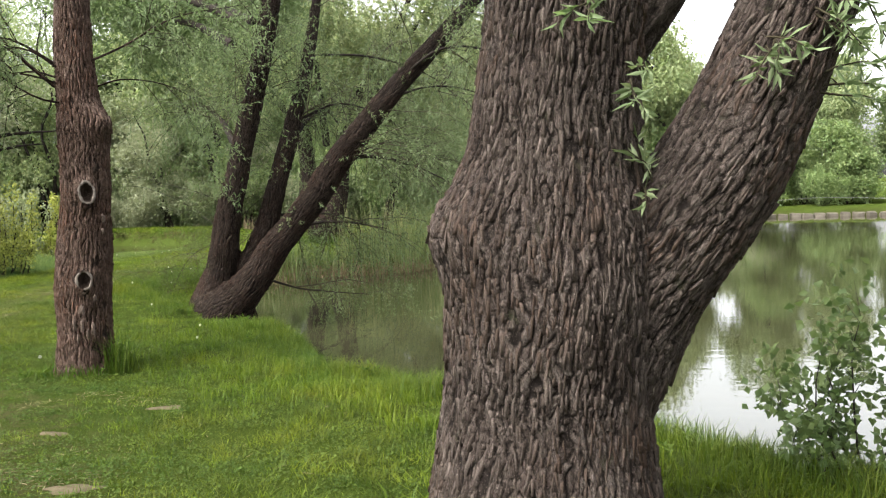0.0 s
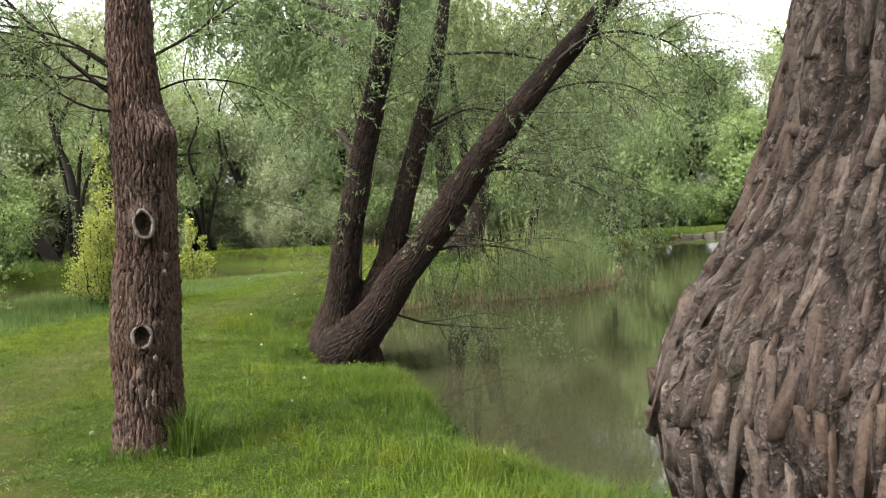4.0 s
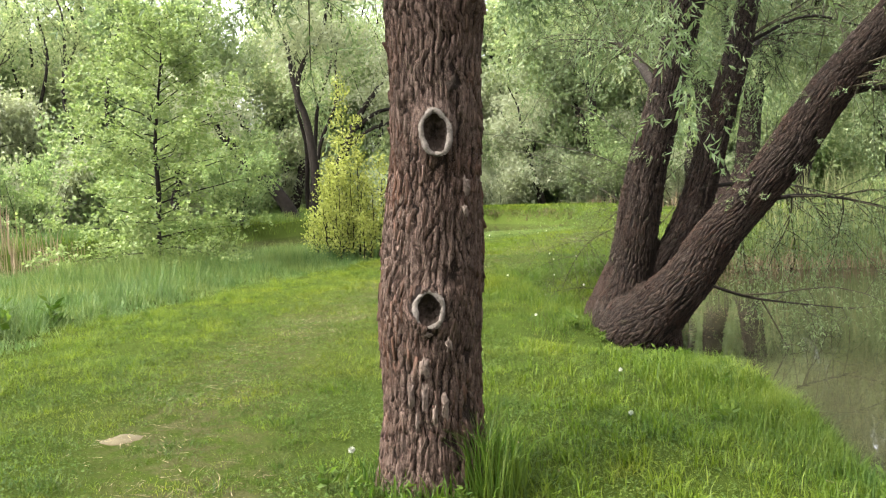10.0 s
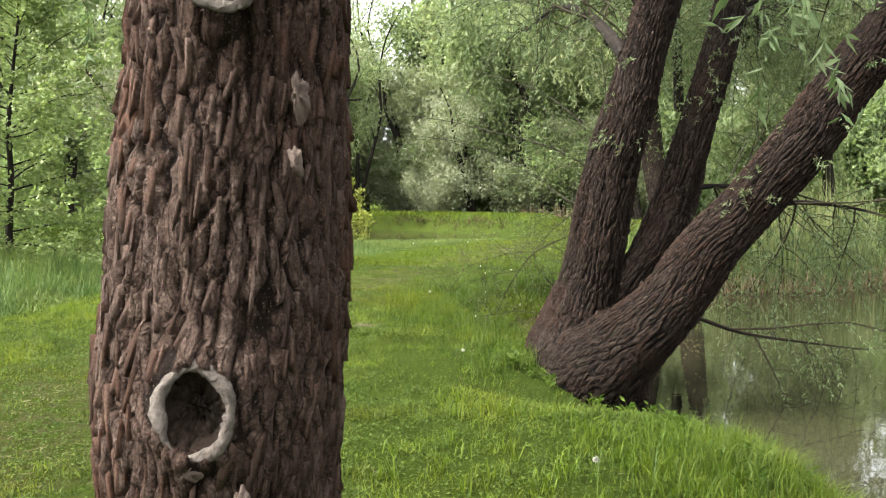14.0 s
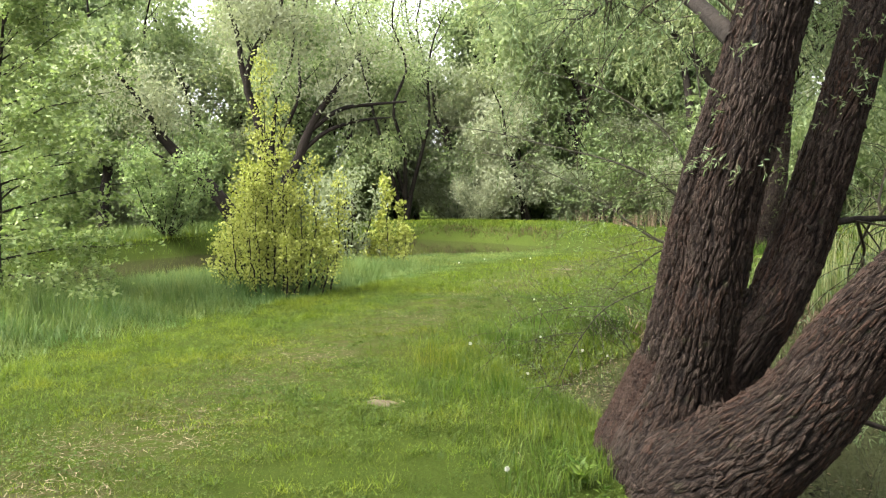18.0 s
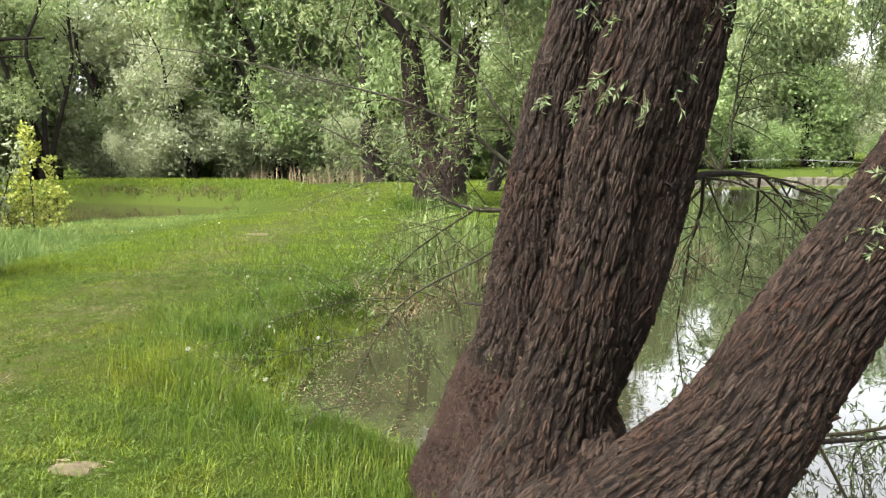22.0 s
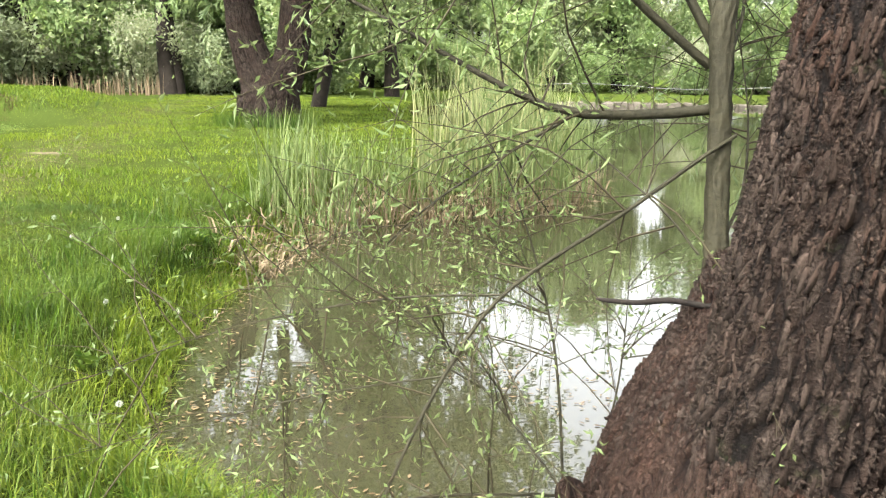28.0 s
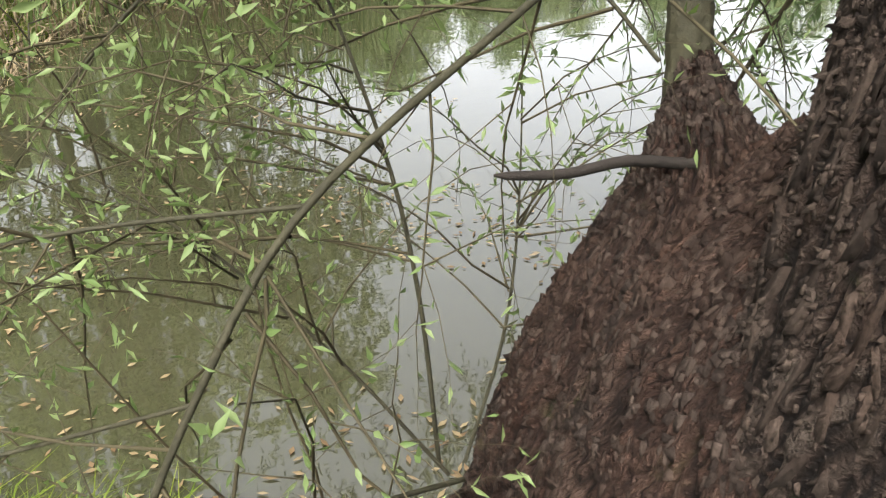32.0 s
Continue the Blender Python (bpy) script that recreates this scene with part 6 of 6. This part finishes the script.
def leaflets(rng, P, size, tilt=0.35):
    """Small rounded leaves lying nearly flat: a rhomb each."""
    n = len(P)
    a = rng.uniform(0, 6.28, n)
    d = np.stack([np.cos(a), np.sin(a), rng.normal(size=n) * tilt], 1)
    q = np.stack([-np.sin(a), np.cos(a), rng.normal(size=n) * tilt], 1)
    L, W = size * rng.uniform(0.6, 1.3, (n, 1)), size * rng.uniform(0.25, 0.5, (n, 1))
    v = np.stack([P, P + d * L * 0.55 + q * W, P + d * L, P + d * L * 0.55 - q * W], 1).reshape(-1, 3)
    b = np.arange(n)[:, None] * 4
    return v, np.concatenate([b + np.array([[0, 1, 2]]), b + np.array([[0, 2, 3]])])


C = scatter(112000, -10.8, 5.0, 0.0, 22.5, lambda x, y: mown(x, y) * np.clip(y / 2.4, 0, 1) * np.clip((22.5 - y) / 2.5, 0, 1) * (far_from_water(x, y) > 0.25) * (1 - 0.75 * thin_at(x, y)) * np.clip(0.5 + clumpy(x, y), 0, 1) * (1 - 0.25 * worn_at(x, y)))
verge = smooth01(1.15 - (C[:, 0] - mown_edge(C[:, 1])) / 2.4) * smooth01((C[:, 1] - 7) / 4)
tuft = rngG.uniform(0.45, 1.5, len(C)) * (0.3 + 1.25 * clumpy(C[:, 0] * 1.5 + 3, C[:, 1] * 1.5) ** 1.5) * (1 - 0.45 * worn_at(C[:, 0], C[:, 1])) * (1 + 0.5 * verge)
mix = vnoise(C[:, 0] * 4.6 + 70, C[:, 1] * 4.6 + 30, 389, 17) * 0.5 + vnoise(C[:, 0] * 13 + 300, C[:, 1] * 13 + 80, 997, 18) * 0.5
bright = rngG.rand(len(C)) < 0.8 * verge + 0.75 * smooth01((mix - 0.5) / 0.14)
for nm, mask, leaf, lab in (("lawn_grass", ~bright, GRASS, "short mown meadow grass"), ("verge_grass", bright, GRASS_FRESH, "fresh yellow-green grass along the edge of the mown meadow")):
    pick = np.repeat(np.nonzero(mask)[0], 14)
    P = C[pick] + np.concatenate([rngG.normal(size=(len(pick), 2)) * 0.035, np.zeros((len(pick), 1))], 1)
    P[:, 2] = ground_z(P[:, 0], P[:, 1]) - 0.01
    v, f = blades(rngG, P, 0.048 * tuft[pick] + 0.014, 0.0062, 1.1, 1)
    stuff(nm, v, f, leaf, lab, "grass")
P = scatter(420000, -9.5, 4.5, 1.5, 20, lambda x, y: mown(x, y, 0.6) * (far_from_water(x, y) > 0.5) * smooth01((vnoise(x * 1.4 + 50, y * 1.4 + 9, 97, 8) * 0.6 + 0.4 * vnoise(x * 5 + 90, y * 5, 389, 9) - 0.35) / 0.2) * (1 - 0.8 * thin_at(x, y)))
P[:, 2] += rngG.uniform(0.008, 0.045, len(P))
v, f = leaflets(rngG, P, 0.018)
stuff("clover", v, f, CLOVER, "low clover and small round-leaved herbs in the meadow", "clover")
P = scatter(260000, -14, 4, -1, 45, lambda x, y: (far_from_water(x, y) > 0.25) * ((y > 20.5) | (y < 2.5)) * (inside_and_distance(x, y, DITCH) > 0.1) * mown(x, y))
v, f = blades(rngG, P, np.where(P[:, 1] > 23, 0.06, 0.09) * (0.5 + clumpy(P[:, 0] * 0.5, P[:, 1] * 0.5)), 0.017, 0.6, 1)
stuff("far_lawn_grass", v, f, GRASS_FRESH, "mown grass farther up the meadow", "grass")
P = scatter(430000, -19.5, -6.0, 1, 33, lambda x, y: (1 - mown(x, y)) * (inside_and_distance(x, y, DITCH) > 0.05) * np.clip((34 - y) / 7, 0, 1) * (0.45 + 0.55 * clumpy(x * 0.6, y * 0.6)))
rim = smooth01((mown_edge(P[:, 1]) - P[:, 0]) / 1.2)
fall = smooth01(inside_and_distance(P[:, 0], P[:, 1], DITCH) / 4.0)
low = 1 - 0.72 * smooth01((P[:, 1] - 21) / 5)
v, f = blades(rngG, P, low * (0.10 + 0.16 * rim + 0.22 * rim * fall) * (0.6 + 0.7 * clumpy(P[:, 0] * 0.4, P[:, 1] * 0.4)), 0.014, 0.7, 1)
stuff("tall_meadow_grass", v, f, GRASS_GREY, "tall unmown grey-green grass beside the ditch", "grass")
P = scatter(640000, -6.9, 4.2, 4.5, 23, lambda x, y: np.exp(-((far_from_water(x, y) - 0.45) / 0.42) ** 2) * (far_from_water(x, y) > 0.02) * (0.35 + 0.65 * (wobble(x * 1.7, y * 1.4) > -0.25)) * (np.hypot(x + 2.95, y - 13.2) > 0.7))
v, f = blades(rngG, P, np.where(np.hypot((P[:, 0] + 2.6) / 1.1, (P[:, 1] - 12.8) / 1.0) < 1, 0.35, 1.0) * np.where(((P[:, 1] > 15.3) | ((P[:, 1] > 14.5) & (P[:, 0] < -3.95))) & (far_from_water(P[:, 0], P[:, 1]) < 0.4), 0.15, 0.25) * (0.8 + 0.4 * wobble(P[:, 0] * 1.1, P[:, 1] * 1.3)), 0.0058, 0.75, 2)
stuff("bank_grass", v, f, GRASS_TALL, "long lush grass along the pond bank", "grass")
C = scatter(15000, -3.6, 3.0, 4.5, 15.5, lambda x, y: mown(x, y) * (far_from_water(x, y) > 0.3) * smooth01((2.6 - far_from_water(x, y)) / 1.6) * clumpy(x * 0.9 + 11, y * 0.9) * (1 - 0.9 * thin_at(x, y)) * (np.hypot(x + 2.7, y - 12.9) > 1.25))
tuft = rngG.uniform(0.5, 1.4, len(C))
pick = np.repeat(np.arange(len(C)), 11)
P = C[pick] + np.concatenate([rngG.normal(size=(len(pick), 2)) * 0.03, np.zeros((len(pick), 1))], 1)
v, f = blades(rngG, P, 0.115 * tuft[pick], 0.0062, 0.8, 2)
stuff("rank_grass", v, f, GRASS_FRESH, "ankle-high tufted grass between the pruned willow and the bank", "grass")
P = scatter(60000, -6.0, -3.4, 14.3, 22.5, lambda x, y: np.abs(far_from_water(x, y) - 0.10) < 0.15)
v, f = blades(rngG, P, 0.17 + 0.05 * wobble(P[:, 0] * 2, P[:, 1] * 2), 0.0065, 1.1, 2)
stuff("overhanging_grass", v, f, GRASS_FRESH, "grass hanging over the edge of the pond bank", "grass")
P = scatter(90000, -30, -9, 10, 42, lambda x, y: np.exp(-((inside_and_distance(x, y, DITCH) - 0.35) / 0.5) ** 2))
P = P[(P[:, 1] < 27) | (P[:, 2] > 0.02)]
v, f = blades(rngG, P, np.where(P[:, 1] > 27, np.where(inside_and_distance(P[:, 0], P[:, 1], DITCH) < 0.95, 0.24, 0.07), 0.2), 0.02, 0.5, 1)
stuff("dyke_grass", v, f, GRASS_TALL, "rough grass on the sides of the ditch", "grass")

P = scatter(190000, -34, -9, 12, 42, lambda x, y: (inside_and_distance(x, y, DITCH) > 0.25) * (inside_and_distance(x, y, DITCH) < 6) * (ground_z(x, y) > 0.22) * (x < -9.5))
v, f = blades(rngG, P, 0.09 + 0 * P[:, 0], 0.024, 0.7, 1)
stuff("dyke_turf", v, f, GRASS_FRESH, "mown grass on top of the dyke", "grass")
P = scatter(60000, -21, -10.5, 29, 37.5, lambda x, y: np.exp(-((inside_and_distance(x, y, DITCH) - 0.22) / 0.12) ** 2) * (y > 31.5 + 0.3 * (-x - 11)))
v, f = blades(rngG, P, 0.13 + 0 * P[:, 0], 0.03, 1.0, 1)
stuff("dyke_straw", v, f, STRAW_DARK, "brown dead grass along the foot of the dyke", "grass")

P = scatter(60000, -36, -17.5, 8, 36, lambda x, y: (inside_and_distance(x, y, DITCH) > 0.4) * (x < -18.5) * (y < 34))
v, f = blades(rngG, P, 0.4 * (0.8 + 0.4 * wobble(P[:, 0] * 0.6, P[:, 1] * 0.7)), 0.03, 0.5, 1)
stuff("rough_grass", v, f, GRASS_GREY, "rough tall grass between the ditch and the wood", "grass")
P = scatter(90000, -8.9, 1.0, 2.5, 26, lambda x, y: (far_from_water(x, y) > 0.6) * (0.55 * worn_at(x, y) ** 2 + 0.95 * thin_at(x, y) + 0.012) * smooth01((vnoise(x * 3.3 + 40, y * 3.3, 97, 12) - 0.3) / 0.3))
P[:, 2] += rngG.uniform(0.012, 0.05, len(P))
v, f = blades(rngG, P, 0.03 + 0 * P[:, 0], 0.006, 3.0, 1)
stuff("dry_clippings", v, f, STRAW, "dry mown clippings along the trodden line", "grass")

# tufts at the foot of the trees
for nm, (cx, cy, r, n, h, lab) in {"knot": (-2.5, 8.42, 0.40, 420, 0.15, "tuft of long grass at the foot of the pruned willow"), "side": (-2.14, 8.37, 0.13, 200, 0.45, "dark upright grass tuft against the pruned willow"),
                                   "pollard": (-5.4, 30.5, 0.95, 1500, 0.4, "long grass round the foot of the forked willow"), "old": (1.75, 3.75, 0.62, 1300, 0.2, "grass round the foot of the old willow")}.items():
    a, q = rngG.uniform(0, 6.28, n), r * np.sqrt(rngG.rand(n)) * 1.15
    x, y = cx + np.cos(a) * q, cy + np.sin(a) * q
    v, f = blades(rngG, np.stack([x, y, ground_z(x, y) - 0.01], 1), h + 0 * x, 0.009, 0.6, 2)
    stuff("grass_tuft", v, f, GRASS_TALL, lab, "grass")

# ---- reeds ----
P = scatter(60000, -5.0, 1.5, 20.8, 28.5, lambda x, y: np.exp(-((far_from_water(x, y) - 0.4) / 0.6) ** 2) * (far_from_water(x, y) > -0.35) * (far_from_water(x, y) < 3) * 0.19)
v, f = blades(rngG, P, (0.7 + 0.2 * wobble(P[:, 0], P[:, 1])) * (1 + 0.8 * smooth01((P[:, 0] + 3.0) / 1.6)), 0.017, 0.3, 2)
stuff("reeds", v, f, REED, "stand of green reeds on the far side of the inlet", "reeds")
P = scatter(6000, -3.2, 1.2, 22.3, 26.0, lambda x, y: (far_from_water(x, y) > 0.05) * (far_from_water(x, y) < 1.6) * 0.22)
v, f = blades(rngG, P, 1.55 + 0.35 * wobble(P[:, 0] * 5, P[:, 1] * 4), 0.017, 0.22, 2)
stuff("tall_reeds", v, f, REED_PALE, "tall pale green reed stalks behind the inlet", "reeds")
P = scatter(110000, -5.8, 1.5, 15.4, 32, lambda x, y: np.exp(-((far_from_water(x, y) + 0.02) / np.where(y < 19, 0.12, 0.24)) ** 2) * np.where(y < 19, 0.1, 0.6))
v, f = blades(rngG, P, np.where(P[:, 1] < 19.5, 0.11, np.where(P[:, 1] < 21.6, 0.24, 0.42)), 0.02, 1.3, 2)
stuff("dead_reeds", v, f, STRAW, "bent tan dead reeds along the waterline", "reeds")
P = scatter(5000, -21.5, -17.6, 14.8, 18.6, lambda x, y: 0.12 + 0.14 * wobble(x * 2, y))
v, f = blades(rngG, P, 1.25 + 0.35 * wobble(P[:, 0] * 5, P[:, 1] * 4), 0.022, 0.2, 2)
stuff("ditch_reeds", v, f, STRAW, "pale dry reeds standing in the ditch", "reeds")
P = scatter(3000, -15.5, -9.8, 44.0, 45.6, lambda x, y: 0.10 + 0.1 * wobble(x * 2, y))
v, f = blades(rngG, P, 0.75 + 0.3 * wobble(P[:, 0] * 5, P[:, 1] * 4), 0.03, 0.15, 2)
stuff("pale_reeds", v, f, STRAW, "pale dry reeds at the end of the meadow", "reeds")

# ---- floating leaves and twigs ----
P = np.stack([rngG.uniform(-5.4, -2.2, 9000), rngG.uniform(14.6, 22.4, 9000)], 1)
keep = (inside_and_distance(P[:, 0], P[:, 1], SHORE) < -0.02) & (rngG.rand(len(P)) < np.clip(0.55 * (wobble(P[:, 0] * 1.5, P[:, 1] * 1.3) + 0.15) + 0.5 * np.exp(inside_and_distance(P[:, 0], P[:, 1], SHORE) * 2.0), 0, 1))
P = P[keep]
P3 = np.stack([P[:, 0], P[:, 1], np.full(len(P), WATER_Z + 0.006)], 1)
a = rngG.uniform(0, 6.28, len(P3))
d = np.stack([np.cos(a), np.sin(a), 0.02 * np.ones(len(a))], 1)
s = np.stack([-np.sin(a), np.cos(a), np.zeros(len(a))], 1)
L, Wd = rngG.uniform(0.02, 0.055, (len(a), 1)), rngG.uniform(0.004, 0.010, (len(a), 1))
v = np.stack([P3, P3 + d * L * 0.5 + s * Wd, P3 + d * L, P3 + d * L * 0.5 - s * Wd], 1).reshape(-1, 3)
b = np.arange(len(a))[:, None] * 4
stuff("floating_leaves", v, np.concatenate([b + np.array([[0, 1, 2]]), b + np.array([[0, 2, 3]])]), DEADLEAF, "dead leaves and bits floating near the bank", "debris")


# ---- bare soil, dandelions, weeds ----
def soil_patch(x, y, rx, ry, seed):
    rng = np.random.RandomState(seed)
    k, m = 22, 6
    th = np.linspace(0, 2 * np.pi, k, endpoint=False)
    edge = 1 + 0.45 * rng.normal(size=k)
    edge = (edge + np.roll(edge, 1) + np.roll(edge, -1)) / 3
    v = []
    for i in range(m):
        u = (i + 0.01) / (m - 1)
        for t, e in zip(th, edge):
            px, py = x + math.cos(t) * rx * u * e, y + math.sin(t) * ry * u * e
            v.append((px, py, float(ground_z(px, py)) + 0.006 * (1 - u ** 2) + rng.normal() * 0.002 - (0.008 if i == m - 1 else 0) + 0.005))
    f = [(i * k + j, i * k + (j + 1) % k, (i + 1) * k + (j + 1) % k, (i + 1) * k + j) for i in range(m - 1) for j in range(k)]
    me = mesh_of("soil_patch", v, f, SOIL, None, True)
    tagged(new("soil_patch", me), "bare patch of pale dry soil in the grass", "soil patch", "bare patches in the meadow")


for k, (x, y, rx, ry) in enumerate(BARE):
    soil_patch(x, y, rx * 0.65, ry * 0.65, 300 + k)


def dandelion(h, r, seed):
    """A seed head on a hollow stalk: a pale ball of bristles."""
    rng = np.random.RandomState(seed)
    d = thing("dandelion_clock", "white dandelion seed head on a thin stalk in the grass", "dandelion", group="dandelion clocks in the grass")
    rows = np.array([(0, 0, -0.02, 0.003), (0.01, 0, h * 0.5, 0.0026), (0.004, 0.006, h, 0.0024)])
    v, f = tubes([spline(rows, 8)[0]], 5)
    part("stalk", mesh_of("stalk", v, f, GRASS, None, True), d)
    n = 260
    dirs = unit(rng.normal(size=(n, 3)))
    c = np.array([0.004, 0.006, h])
    v, f = leaf_quads(rng, c + dirs * r * 0.15, unit(dirs + rng.normal(size=(n, 3)) * 0.15), r * 1.0, r * 0.28, 0.1)
    part("seed_head", mesh_of("seed_head", v, f, FLUFF), d)
    return d


dand = [dandelion(0.22, 0.017, 1), dandelion(0.15, 0.014, 2)]
stand(dand[0], -2.79, 8.1, 0)
stand(dand[1], -5.06, 18.33, 0)
spots = [(-5.28, 16.36, 0), (-6.0, 18.63, 1), (-5.2, 18.0, 0), (-5.55, 17.5, 1), (-6.2, 18.9, 0), (-5.9, 19.4, 1), (-5.7, 16.0, 0), (-1.8, 9.4, 1), (-2.3, 10.6, 1), (-3.9, 12.9, 1), (-5.4, 21.0, 1), (-8.6, 24.5, 0), (-9.2, 25.5, 1), (-9.7, 23.6, 0), (-9.9, 25.1, 1)]
for x, y, k in spots:
    copy_thing(dand[k], pose(x, y, float(ground_z(x, y)), rngG.normal() * 8, rngG.normal() * 8, rngG.uniform(0, 360)))


def weed(seed, size, n):
    rng = np.random.RandomState(seed)
    w = thing("weed_plant", "low broad-leaved weed in the bank grass", "weed", group="weeds along the bank")
    a = rng.uniform(0, 6.28, n)
    d = np.stack([np.cos(a), np.sin(a), rng.uniform(0.2, 1.2, n)], 1)
    P = np.stack([rng.normal(size=n) * 0.03, rng.normal(size=n) * 0.03, rng.uniform(0.02, size, n)], 1)
    v, f = leaf_quads(rng, P, unit(d), size * 0.6, size * 0.24, 0.2)
    part("leaves", mesh_of("leaves", v, f, GRASS_TALL), w, "", "stuff")
    v, f = tubes([np.array([(0, 0, -0.03, 0.004), (0.01, 0.01, size * 0.9, 0.002)])], 4)
    part("stalk", mesh_of("stalk", v, f, GRASS), w)
    return w


weeds = [weed(1, 0.11, 16), weed(2, 0.16, 26)]
stand(weeds[0], -2.95, 8.1, 0)
stand(weeds[1], -3.65, 13.4, 0)
for x, y, k in [(-2.2, 8.15, 0), (-2.45, 8.05, 0), (-2.7, 8.0, 0), (-3.5, 13.35, 1), (-3.3, 13.25, 1), (-3.85, 13.5, 0), (-2.9, 13.1, 1), (1.2, 3.3, 0), (1.9, 3.25, 0), (2.3, 3.5, 1), (-1.0, 10.6, 1), (-1.4, 11.4, 1), (-0.7, 9.9, 0), (-1.9, 12.4, 1), (-5.5, 16.9, 1), (-5.35, 17.6, 1),
                (-5.6, 18.4, 0), (-5.3, 19.4, 1), (-8.9, 11.5, 1), (-8.7, 12.0, 1), (-2.3, 12.7, 1), (-2.6, 13.0, 1), (0.4, 8.3, 0), (1.2, 8.0, 1)] + [(float(np.interp(q, [5, 7, 8.3, 9.7, 11.2, 12.9], [2.9, 1.6, 0.3, -1.0, -1.6, -2.6]) + rngG.normal() * 0.25), float(q), k % 2) for k, q in enumerate(np.linspace(5.2, 12.8, 34))]:
    copy_thing(weeds[k], pose(x, y, float(ground_z(x, y)), 0, 0, rngG.uniform(0, 360)) @ Matrix.Diagonal((rngG.uniform(0.55, 0.95),) * 3 + (1,)))
# a patch of broad-leaved herbs where the mown grass ends
for x, y in [(-8.9, 9.6), (-9.3, 9.9), (-9.7, 9.5), (-9.1, 10.3), (-9.6, 10.6), (-10.1, 10.1), (-9.9, 10.9), (-10.4, 10.7), (-9.4, 11.2), (-8.6, 9.1)]:
    copy_thing(weeds[1], pose(x, y, float(ground_z(x, y)), 0, 0, rngG.uniform(0, 360)) @ Matrix.Diagonal((rngG.uniform(1.6, 2.6),) * 3 + (1,)))
